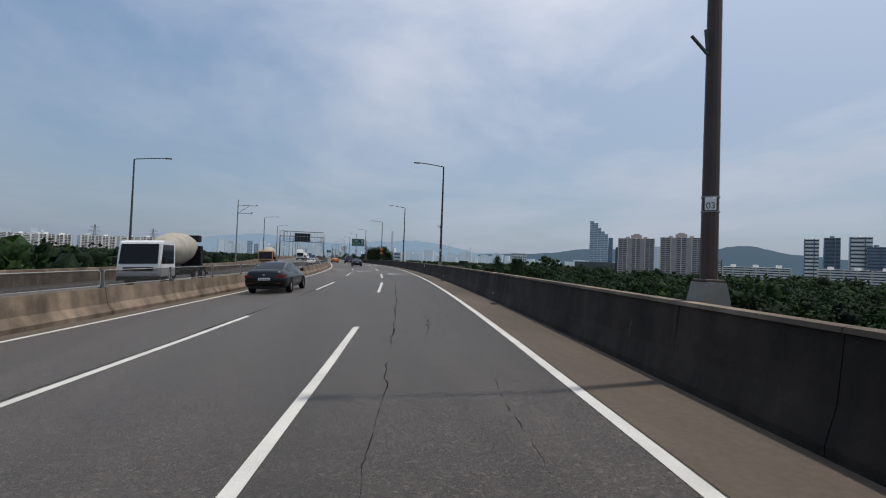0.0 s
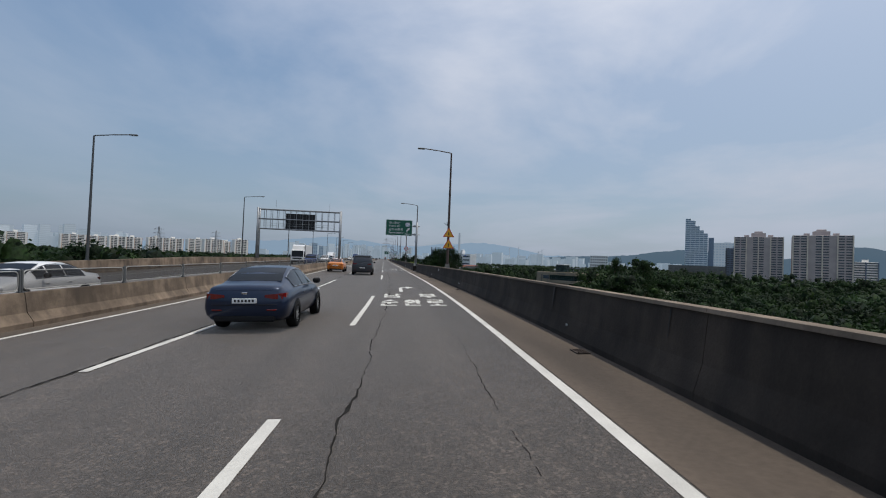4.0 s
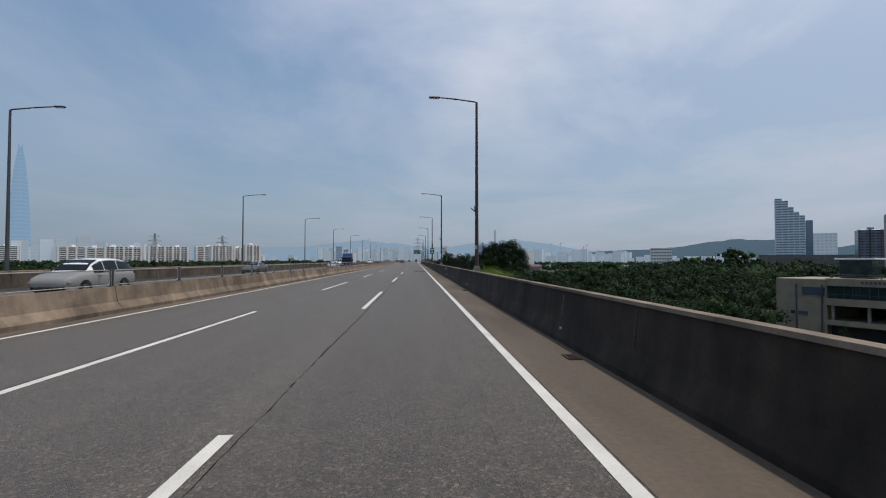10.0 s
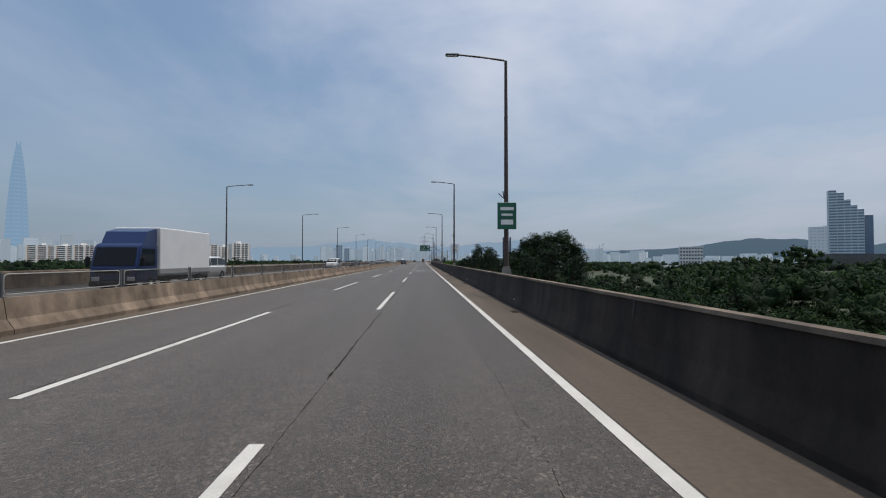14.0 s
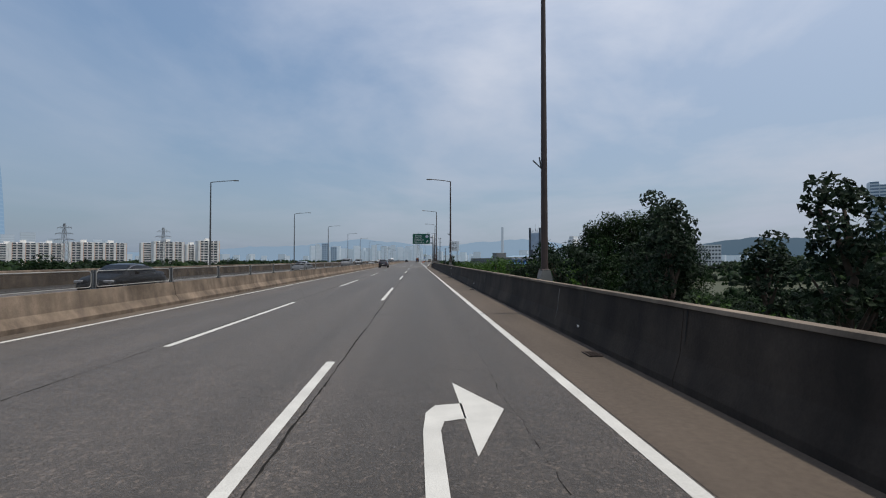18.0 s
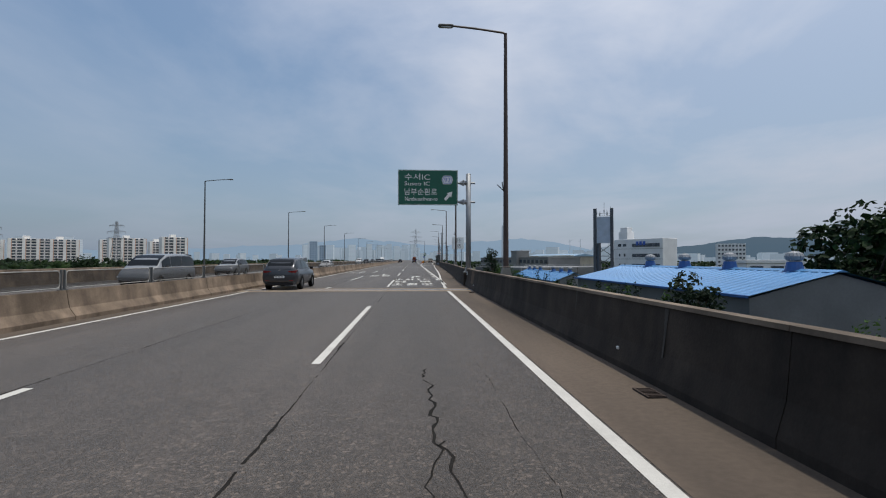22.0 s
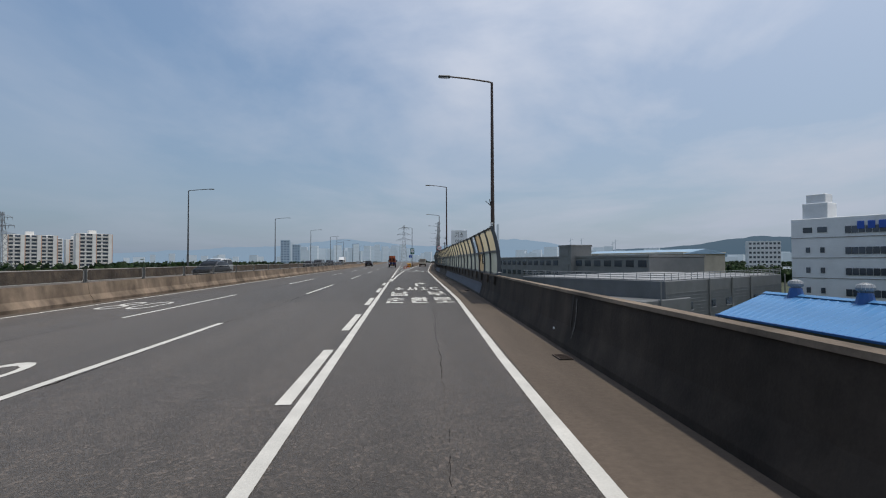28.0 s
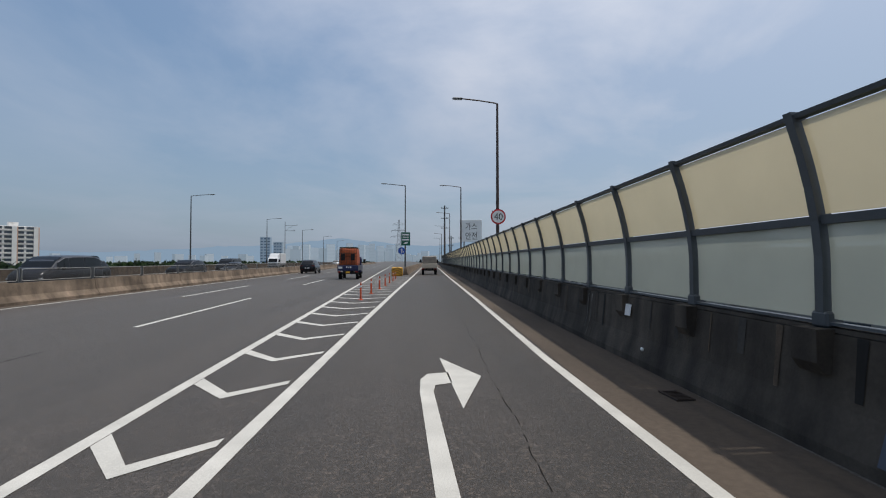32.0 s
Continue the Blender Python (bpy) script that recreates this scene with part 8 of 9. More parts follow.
# twin towers and long slabs on the right
for x, y, w, top in ((428, 602, 46, 42.0), (466, 560, 50, 43.5)):
    slab_block(x, y, -40, w, 24, top, 20, 8, PLASTER_G, PLASTER_B, "tall grey-pink apartment tower with stepped roof", group="twin apartment towers", stair_every=3)
    t = thing("roof_crown", pose(x, y, top, 0, 0, -40), "stepped lift tower on top of an apartment tower", "roof structure")
    bm = bmesh.new()
    box(bm, (0, 0, 2.4), (14, 14, 4.8), 0.2)
    box(bm, (0, 0, 5.8), (8, 8, 2.2), 0.2)
    part("hut", bm, PLASTER_G, t)
slab_block(452, 435, -46, 62, 12, 6.5, 8, 12, PLASTER, PLASTER_B, "long cream slab of flats behind the wood", group="long slabs", base=-14, rows_only=True)
slab_block(508, 372, -56, 62, 12, 6.8, 8, 12, PLASTER, PLASTER_B, "long cream slab of flats behind the wood", group="long slabs", base=-14, rows_only=True)
slab_block(505, 560, -42, 40, 12, 17, 11, 8, PLASTER, WIN_B, "white and blue slab of flats behind the towers", group="long slabs", rows_only=True)
for x, y, w, top, wall in ((690, 555, 17, 52, PLASTER), (706, 538, 18, 54, WIN_B), (735, 520, 24, 56, PLASTER), (742, 505, 20, 42, WIN_B), (790, 470, 22, 50, WIN_B), (800, 452, 22, 54, PLASTER)):
    slab_block(x, y, -50, w, 18, top, 12, 3, wall, WIN_B, "far blue-glazed residential tower on the hillside", group="blue towers", rows_only=True)
slab_block(470, 690, -34, 22, 18, 33, 16, 5, WIN_B, WIN_D, "slim dark blue-glass office block", group="")

# stepped glass tower
TIER_W = material("pale_blue_spandrels", (0.68, 0.75, 0.80), 0.6, 0, 0.08, 0.05)
TIER_G = material("sky_blue_window_glass", (0.20, 0.29, 0.39), 0.25, 0, 0.1, 0.1, spec=0.6)
t = thing("office_tower", pose(597, 943, GROUND_Z, 0, 0, -36), "stepped office tower of white bands and blue glass", "office tower")
steps = [(-19, 9, 112), (-10.5, 8, 108), (-3, 7, 98), (4, 7, 90), (11, 7, 84)]
for x, w, h in steps:
    bm = bmesh.new()
    box(bm, (x, 0, h / 2), (w, 20, h), 0.3)
    tier = part("tier", bm, TIER_W, t)
    fl = int(h / 4.0)
    for i in range(fl):
        bm = bmesh.new()
        box(bm, (x, -10.0, 4.0 * i + 2.2), (w - 0.8, 0.5, 1.9))
        part("window_band", bm, TIER_G, tier)
bm = bmesh.new()
box(bm, (20, 4, 38), (9, 18, 76), 0.3)
part("annex", bm, WIN_B, t)


def plain_block(name, x, y, turn, w, d, top, floors, bays, wall, glass, label, category, base=None, group="", hut=False):
    z0 = GROUND_Z if base is None else base
    h = top - z0
    t = thing(name, pose(x, y, z0, 0, 0, turn), label, category, group)
    bm = bmesh.new()
    box(bm, (0, 0, h / 2), (w, d, h), 0.1)
    part("wall", bm, wall, t)
    fh, bw = h / floors, w / bays
    pane = win_mesh(bw * 0.62, fh * 0.45, glass)
    for i in range(floors):
        for j in range(bays):
            shared("window", pane, t, pose(-w / 2 + bw * (j + 0.5), -d / 2, fh * (i + 0.58)))
    bm = bmesh.new()
    box(bm, (0, 0, h + 0.3), (w + 0.3, d + 0.3, 0.6), 0.05)
    part("parapet", bm, wall, t)
    if hut:
        bm = bmesh.new()
        box(bm, (w * 0.1, 0, h + 2.0), (w * 0.3, d * 0.5, 4), 0.1)
        part("roof_hut", bm, wall, t)
    return t


plain_block("school_block", 516, 1196, -22, 40, 14, 27, 6, 8, CONC_W, WIN_D, "white five-storey block beyond the river trees", "building")
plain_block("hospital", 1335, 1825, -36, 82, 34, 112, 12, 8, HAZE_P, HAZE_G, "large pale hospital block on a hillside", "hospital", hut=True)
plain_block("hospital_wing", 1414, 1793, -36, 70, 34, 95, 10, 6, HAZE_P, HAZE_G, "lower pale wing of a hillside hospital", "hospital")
HALL_G = material("weathered_grey_hall", (0.15, 0.155, 0.15), 0.9, 0, 0.2, 0.08)
plain_block("low_hall", 560, 870, -33, 120, 14, 9, 2, 14, HALL_G, HALL_G, "long low grey hall among the trees", "hall")
plain_block("villa", 66, 540, -10, 10, 9, 1.0, 4, 3, CONC_W, WIN_D, "small white building among the trees ahead", "building", base=-9)
plain_block("white_house", 92, 760, -8, 22, 12, 3.5, 3, 6, CONC_W, WIN_D, "white three-storey building far ahead by the trees", "building")
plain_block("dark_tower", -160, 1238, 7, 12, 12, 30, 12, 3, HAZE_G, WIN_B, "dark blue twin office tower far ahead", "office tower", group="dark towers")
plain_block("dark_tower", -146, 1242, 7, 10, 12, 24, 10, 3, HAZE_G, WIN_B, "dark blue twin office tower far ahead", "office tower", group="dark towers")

# far skyline: rows of tower blocks in the haze
rng = np.random.default_rng(9)
bm = bmesh.new()
box(bm, (0, 0, 0.5), (1, 1, 1))
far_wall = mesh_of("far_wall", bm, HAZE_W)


def skyline(n, b0, b1, d0, d1, h0, h1, w0, w1, label):
    for i in range(n):
        b = radians(b0 + (b1 - b0) * (i + rng.random()) / n)
        d = d0 + (d1 - d0) * rng.random()
        w, h = w0 + (w1 - w0) * rng.random(), h0 + (h1 - h0) * rng.random()
        ob = new("tower_block", far_wall)
        ob.matrix_basis = Matrix.Translation((d * math.sin(b), 420 + d * math.cos(b), GROUND_Z)) @ Matrix.Rotation(-b + rng.normal() * 0.25, 4, "Z") @ Matrix.Diagonal((w, w * 0.7, h + 12, 1))
        tagged(ob, label, "tower block", "distant tower blocks")


skyline(46, -12.5, 0.5, 1750, 2500, 34, 66, 14, 34, "pale distant tower block under the hazy hills")
skyline(14, 0.5, 8.0, 1800, 2500, 18, 42, 14, 30, "pale distant tower block under the hazy hills")
skyline(44, 13, 27, 1600, 2300, 16, 44, 16, 44, "pale distant block in the city ahead")
skyline(20, 27, 44, 1700, 2200, 10, 26, 18, 50, "pale distant block on the far river side")
skyline(60, -52, -33, 1200, 1900, 22, 56, 14, 28, "pale distant tower block across the river plain")
skyline(16, -33, -13, 1900, 2400, 14, 34, 16, 34, "pale distant tower block across the river plain")
for x, y, h in ((470, 1850, 62), (520, 1900, 66), (590, 1830, 58), (560, 1780, 50)):
    t = thing("crane_mast", pose(x, y, GROUND_Z), "far tower crane over the hazy city", "crane")
    bm = bmesh.new()
    tube(bm, (0, 0, 0), (0, 0, h + 12), 1.3, 0.8, 6)
    tube(bm, (-5, 0, h + 4), (9, 0, h + 12), 0.8, 0.4, 6)
    part("mast", bm, HAZE_P, t)

# chimney and the very tall tapering tower
t = thing("chimney", pose(330, 2180, GROUND_Z), "tall pale chimney far ahead", "chimney")
bm = bmesh.new()
tube(bm, (0, 0, 0), (0, 0, 138), 5.5, 4.2, 14)
part("shaft", bm, HAZE_P, t)
t = thing("skyscraper", pose(-1990, 2724, GROUND_Z, 0, 0, 36), "very tall tapering glass skyscraper, blue with painted haze glow", "skyscraper")
bm = bmesh.new()
prof = [(0, 44), (60, 45), (160, 42), (280, 36.5), (400, 29), (500, 20), (555, 12.5), (583, 7)]
rings = []
for z, r in prof:
    rings.append([bm.verts.new((r * math.cos(radians(a)) * (1.0 if k % 2 else 1.06), r * math.sin(radians(a)) * (1.0 if k % 2 else 1.06), z)) for k, a in enumerate(range(0, 360, 30))])
for a, b in zip(rings, rings[1:]):
    for j in range(12):
        bm.faces.new((a[j], a[(j + 1) % 12], b[(j + 1) % 12], b[j]))
bm.faces.new(rings[-1])
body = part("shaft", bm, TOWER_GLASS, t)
for i in range(28):
    z = 20 + i * 19.5
    r = float(np.interp(z, [p[0] for p in prof], [p[1] for p in prof]))
    r2 = float(np.interp(z + 6, [p[0] for p in prof], [p[1] for p in prof]))
    bm = bmesh.new()
    tube(bm, (0, 0, z), (0, 0, z + 6), r * 1.05, r2 * 1.05, 12, False)
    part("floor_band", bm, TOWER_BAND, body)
for a in (0, 180):
    bm = bmesh.new()
    prism(bm, [(-6, 555), (6, 555), (1.5, 598), (-1.5, 598)], "x", 5.0 if a else -9.0, 9.0 if a else -5.0)
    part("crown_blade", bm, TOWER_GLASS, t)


# ---------------------------------------------------------------- works yard by the exit
def blue_hall(x0, x1, y0, y1, eave, ridge_z, vents, label):
    t = thing("factory_hall", pose(0, 0, 0), label, "factory hall", "blue-roofed halls")
    xm = (x0 + x1) / 2
    bm = bmesh.new()
    prism(bm, [(x0 + 0.3, GROUND_Z), (x0 + 0.3, eave - 0.15), (xm, ridge_z - 0.15), (x1 - 0.3, eave - 0.15), (x1 - 0.3, GROUND_Z)], "y", y0 + 0.3, y1 - 0.3)
    part("wall", bm, METAL_CLAD, t, "ribbed grey metal wall")
    n = int((y1 - y0) / 0.75)
    sheet = {}
    for side in (0, 1):
        xa, xb = (x0, xm) if side == 0 else (x1, xm)
        bm = bmesh.new()
        L = (y1 - y0) / n
        p = [(xa, eave), (xb, ridge_z)]
        ys = [0, L * 0.30, L * 0.36, L * 0.46, L * 0.52, L]
        dz = [0, 0, 0.05, 0.05, 0, 0]
        for q in range(5):
            poly(bm, [(p[0][0], ys[q], p[0][1] + dz[q]), (p[1][0], ys[q], p[1][1] + dz[q]), (p[1][0], ys[q + 1], p[1][1] + dz[q + 1]), (p[0][0], ys[q + 1], p[0][1] + dz[q + 1])])
        me = mesh_of("roof_sheet", bm, BLUE_ROOF)
        for i in range(n):
            shared("roof_sheet", me, t, pose(0, y0 + i * L, 0))
    bm = bmesh.new()
    prism(bm, [(xm - 0.4, ridge_z - 0.05), (xm, ridge_z + 0.09), (xm + 0.4, ridge_z - 0.05)], "y", y0, y1)
    part("ridge_cap", bm, BLUE_ROOF, t)
    bm = bmesh.new()
    box(bm, (x0 - 0.05, (y0 + y1) / 2, eave - 0.05), (0.2, y1 - y0, 0.18), 0.02)
    part("gutter", bm, BLUE_DARK, t)
    for y in vents:
        bm = bmesh.new()
        tube(bm, (xm, y, ridge_z - 0.3), (xm, y, ridge_z + 0.55), 0.62, 0.42, 12)
        v = part("vent_base", bm, BLUE_DARK, t, "deep blue vent base")
        bm = bmesh.new()
        for a in range(16):
            m = Matrix.Translation((xm, y, ridge_z + 0.9)) @ Matrix.Rotation(radians(22.5 * a), 4, "Z")
            pts = [(0.25, -0.34), (0.50, -0.2), (0.55, 0.0), (0.46, 0.2), (0.12, 0.34)]
            vs = [m @ Vector((r, 0.0, z)) for r, z in pts]
            ws = [m @ Vector((r * math.cos(0.34), r * math.sin(0.34), z)) for r, z in pts]
            for q in range(4):
                poly(bm, [vs[q], ws[q], ws[q + 1], vs[q + 1]])
        part("turbine", bm, GALV, v, "ribbed silver turbine ventilator")
    return t


blue_hall(20.5, 32.0, 482, 511, -0.45, 0.95, (485.5, 491.8, 498, 504.3), "grey hall with a bright blue sheet roof and turbine vents")
blue_hall(31.2, 40.2, 555, 597, -3.0, -1.2, (558, 564, 570, 582, 588.2, 593.9), "grey hall with a bright blue sheet roof and turbine vents")

# white five-storey laboratory block
t = thing("laboratory_block", pose(91.8, 642.5, GROUND_Z, 0, 0, -63.4), "white tiled five-storey laboratory block with window bands", "laboratory")
W, D, H = 23.0, 9.0, 22.0
bm = bmesh.new()
box(bm, (0, D / 2, H / 2), (W, D, H), 0.1)
part("wall", bm, CONC_W, t)
for i in range(5):
    z = 3.0 + i * 4.1
    for xx in np.arange(-1.8, 10.8, 1.05):
        shared("window", win_mesh(0.92, 1.35, WIN_D, 0.3), t, pose(float(xx), 0, z))
    for xx in (-8.5, -6.0):
        bm = bmesh.new()
        box(bm, (xx, 0, z + 0.2), (0.7 if i < 4 else 1.6, 0.3, 1.1))
        part("window", bm, WIN_D, t)
    bm = bmesh.new()
    box(bm, (0, -0.02, z - 1.4), (W + 0.1, 0.16, 0.12))
    part("string_course", bm, PED_C, t)
for yy in np.arange(2.2, 8, 3.6):
    for i in range(5):
        bm = bmesh.new()
        box(bm, (-W / 2, yy, 3.2 + i * 4.1), (0.3, 2.6, 1.4))
        part("window", bm, WIN_D, t)
bm = bmesh.new()
box(bm, (-7.5, 3.0, H + 1.6), (4.4, 4.4, 3.2), 0.08)
box(bm, (-7.5, 3.0, H + 4.1), (3.4, 3.4, 1.9), 0.08)
part("roof_tank_house", bm, CONC_W, t)
bm = bmesh.new()
for k, xx in enumerate((0.2, 1.8, 3.4)):
    box(bm, (xx, -0.2, 20.2), (1.1, 0.15, 1.5), 0.05)
part("roof_lettering_shapes", bm, SIGN_BLUE, t)

# phone mast with two columns and a panel
t = thing("phone_mast", pose(48.8, 571.5, GROUND_Z, 0, 0, -28), "twin-column phone mast with a pale panel and antennas", "phone mast")
for x in (-2.0, 2.0):
    bm = bmesh.new()
    box(bm, (x, 0, 13.2), (0.75, 0.75, 26.4), 0.06)
    part("column", bm, STEEL_DARK, t)
bm = bmesh.new()
box(bm, (0, -0.1, 21.0), (3.2, 0.15, 6.6), 0.03)
part("panel", bm, material("pale_blue_panel", (0.42, 0.50, 0.58), 0.4, 0, 0.1, 0.6), t)
bm = bmesh.new()
tube(bm, (-1.1, 0, 0), (-1.1, 0, 17.7), 0.55, 0.5, 12)
part("lower_column", bm, STEEL_DARK, t)
for i in range(4):
    bm = bmesh.new()
    z = 5.5 + i * 3.0
    tube(bm, (-2, 0, z), (2, 0, z + 3.0), 0.09, None, 6)
    tube(bm, (2, 0, z), (-2, 0, z + 3.0), 0.09, None, 6)
    tube(bm, (-2, 0, z), (2, 0, z), 0.09, None, 6)
    part("lattice", bm, STEEL_DARK, t)
for x, h in ((-1.6, 2.2), (-0.8, 1.3), (0.2, 3.6), (0.9, 1.6), (1.7, 2.4)):
    bm = bmesh.new()
    tube(bm, (x, 0, 24.2), (x, 0, 24.4 + h), 0.05, None, 6)
    box(bm, (x, -0.1, 24.6 + h * 0.3), (0.25, 0.2, 0.8), 0.04)
    part("antenna", bm, GALV, t)
bm = bmesh.new()
for z in (24.5, 25.1):
    tube(bm, (-2, -0.4, z), (2, -0.4, z), 0.04, None, 6)
part("top_rail", bm, GALV, t)

# grey works buildings
G_WALL = material("grey_works_render", (0.24, 0.24, 0.23), 0.85, 0, 0.1, 0.4, 0.05, 4)
plain_block("works_block", 61, 712, -79, 92, 16, 2.2, 4, 20, G_WALL, WIN_D, "long grey two-row works building with square windows", "works building")
t = plain_block("works_hall", 75, 692, -70, 38, 16, 3.0, 3, 9, STONE_B, WIN_D, "works hall with a pale blue sheet roof", "works building")
bm = bmesh.new()
prism(bm, [(-8.5, 15.1), (0, 16.4), (8.5, 15.1)], "x", -19.5, 19.5)
part("roof", bm, material("pale_blue_roof", (0.28, 0.42, 0.55), 0.5, 0.1, 0.1, 0.3), t)
t = plain_block("stair_tower", 57, 700, -79, 7, 7, 5.6, 4, 1, G_WALL, G_WALL, "grey stair tower of a works building", "works building")
t = thing("clad_hall", pose(59.5, 633.5, GROUND_Z, 0, 0, 33.5), "low hall clad in ribbed grey metal with small windows", "works building")
W, D, H = 46.0, 26.0, 10.7
bm = bmesh.new()
box(bm, (0, D / 2, H / 2), (W, D, H), 0.1)
part("wall", bm, METAL_CLAD, t)
for i in range(18):
    bm = bmesh.new()
    box(bm, (0, -0.02, 0.4 + i * 0.5), (W, 0.10, 0.07))
    part("cladding_rib", bm, METAL_CLAD, t)
for i, xx in enumerate((-21, -16.5, -13, -8, -5, -2, 4, 10, 13.5, 16, 21)):
    bm = bmesh.new()
    box(bm, (xx, -0.04, 6.9 if i % 2 else 4.2), (2.6 if i % 3 else 1.2, 0.2, 1.1), 0.02)
    w = part("window", bm, WIN_D, t)
    bm = bmesh.new()
    box(bm, (xx, -0.10, 6.9 - 0.62 if i % 2 else 4.2 - 0.62), (2.9 if i % 3 else 1.5, 0.26, 0.12))
    part("sill", bm, GALV, w)
bm = bmesh.new()
box(bm, (0, D / 2, H + 0.06), (W - 1.0, D - 1.0, 0.10), 0.02)
part("roof", bm, material("weathered_roof_felt", (0.30, 0.31, 0.32), 0.85, 0, 0.2, 0.3, 0.05, 5), t, "pale weathered flat roof")
for z in (0.45, 0.75, 1.05):
    bm = bmesh.new()
    tube(bm, (-W / 2, 0.1, H + z), (W / 2, 0.1, H + z), 0.045, None, 6)
    part("rail", bm, GALV, t)
    bm = bmesh.new()
    tube(bm, (-W / 2 + 0.1, 0.1, H + z), (-W / 2 + 0.1, D, H + z), 0.045, None, 6)
    part("rail", bm, GALV, t)
for i in range(24):
    bm = bmesh.new()
    tube(bm, (-W / 2 + i * 2, 0.1, H), (-W / 2 + i * 2, 0.1, H + 1.1), 0.05, None, 6)
    part("rail_post", bm, GALV, t)
for i in range(1, 13):
    bm = bmesh.new()
    tube(bm, (-W / 2 + 0.1, i * 2.1, H), (-W / 2 + 0.1, i * 2.1, H + 1.1), 0.05, None, 6)
    part("rail_post", bm, GALV, t)
for xx in (-24.5, -9.5, -1.0, 7.0, 24.5):
    bm = bmesh.new()
    tube(bm, (xx, -0.15, 0), (xx, -0.15, H), 0.12, None, 8)
    part("downpipe", bm, G_WALL, t)
t = thing("clad_annex", pose(31, 628, GROUND_Z, 0, 0, -60), "low grey clad annex beside the works hall", "works building")
bm = bmesh.new()
box(bm, (0, 5, 4.1), (22, 12, 8.2), 0.1)
part("wall", bm, METAL_CLAD, t)
for i in range(16):
    bm = bmesh.new()
    box(bm, (0, -1.02, 0.4 + i * 0.5), (22, 0.10, 0.07))
    part("cladding_rib", bm, METAL_CLAD, t)
# red-roofed sheds and blue depot
for x, y, w, d, top, mat, lab in ((58, 556, 24, 13, -2.4, RUST, "wide low shed with a brown rusty roof"), (84, 566, 16, 9, -1.6, RUST, "low shed with a rusty red roof"), (84, 590, 26, 8, -1.6, BLUE_DARK, "low depot with a deep blue front"), (74, 560, 10, 7, -2.6, RUST, "low shed with a rusty red roof"), (40, 545, 9, 6, -4.0, PED_C, "small pale shed in the yard")):
    t = thing("shed", pose(x, y, GROUND_Z, 0, 0, -20), lab, "shed")
    h = top - GROUND_Z
    bm = bmesh.new()
    box(bm, (0, 0, h / 2 - 0.6), (w, d, h - 1.2), 0.05)
    part("wall", bm, G_WALL, t)
    bm = bmesh.new()
    prism(bm, [(-d / 2 - 0.4, h - 1.2), (0, h), (d / 2 + 0.4, h - 1.2)], "x", -w / 2 - 0.4, w / 2 + 0.4)
    part("roof", bm, mat, t)
t = thing("site_fence", pose(33, 535, GROUND_Z, 0, 0, 6), "teal mesh fence round the yard", "fence")
TEAL = material("teal_fence_sheet", (0.03, 0.20, 0.15), 0.7, 0, 0.15, 0.8)
for i in range(14):
    bm = bmesh.new()
    box(bm, (-18 + i * 2.6, 0, 8.0), (2.5, 0.06, 2.2), 0.01)
    part("sheet", bm, TEAL, t)
    bm = bmesh.new()
    tube(bm, (-19.3 + i * 2.6, 0.05, 0), (-19.3 + i * 2.6, 0.05, 9.2), 0.05, None, 6)
    part("post", bm, GALV, t)

# terrace building: stone wing, curved glazed storey over an open car deck, roof garden
t = thing("terrace_building", pose(74.0, 301.5, GROUND_Z, 0, 0, -64) @ Matrix.Diagonal((0.9, 0.9, 0.98, 1)), "beige building with a curved glazed upper floor over open columns", "terrace building")
STONE_T = material("tan_stone_cladding", (0.31, 0.255, 0.185), 0.85, 0, 0.14, 0.5, 0.06, 5)
X0, X1, D = -13.0, 13.0, 15.0
GREEN_GLASS = material("dark_green_glazing", (0.030, 0.055, 0.055), 0.12, 0, 0.3, 0.8, spec=0.6)


def round_slab(x0, x1, y0, y1, z0, z1, r=2.2):
    bm = bmesh.new()
    pts = [(x0, y0), (x1 - r, y0)] + [(x1 - r + r * math.sin(a), y0 + r - r * math.cos(a)) for a in (0.35, 0.8, 1.2)] + [(x1, y0 + r), (x1, y1), (x0, y1)]
    lo = [bm.verts.new((x, y, z0)) for x, y in pts]
    hi = [bm.verts.new((x, y, z1)) for x, y in pts]
    bm.faces.new(hi)
    bm.faces.new(lo[::-1])
    for k in range(len(pts)):
        q = (k + 1) % len(pts)
        bm.faces.new((lo[k], lo[q], hi[q], hi[k]))
    return bm


part("roof_band", round_slab(-4.2, X1, -0.6, D, 9.5, 10.75), STONE_T, t)
part("floor_band", round_slab(-4.2, X1, -0.6, D, 6.1, 7.3), STONE_T, t)
part("car_deck", round_slab(-4.2, X1 - 0.3, -0.5, D, 2.7, 3.5), STONE_T, t)
# black colour stands in for the shade under the car deck
part("podium", round_slab(-6, X1 - 2.5, 1.6, D, 0.0, 2.7), BLACK_M, t)
bm = bmesh.new()
box(bm, (-8.6, D / 2, 5.3), (8.8, D, 10.6), 0.08)
part("stone_wing", bm, STONE_T, t)
for x, z, w, h in ((-6.4, 8.4, 3.8, 1.5), (-10.0, 4.4, 0.7, 0.6), (-8.2, 4.4, 1.6, 0.6)):
    bm = bmesh.new()
    box(bm, (x, 0.0, z), (w, 0.2, h), 0.02)
    w_ = part("window", bm, WIN_D, t)
    bm = bmesh.new()
    box(bm, (x, -0.08, z - h / 2 - 0.06), (w + 0.2, 0.2, 0.1), 0.02)
    part("sill", bm, STONE_T, w_)
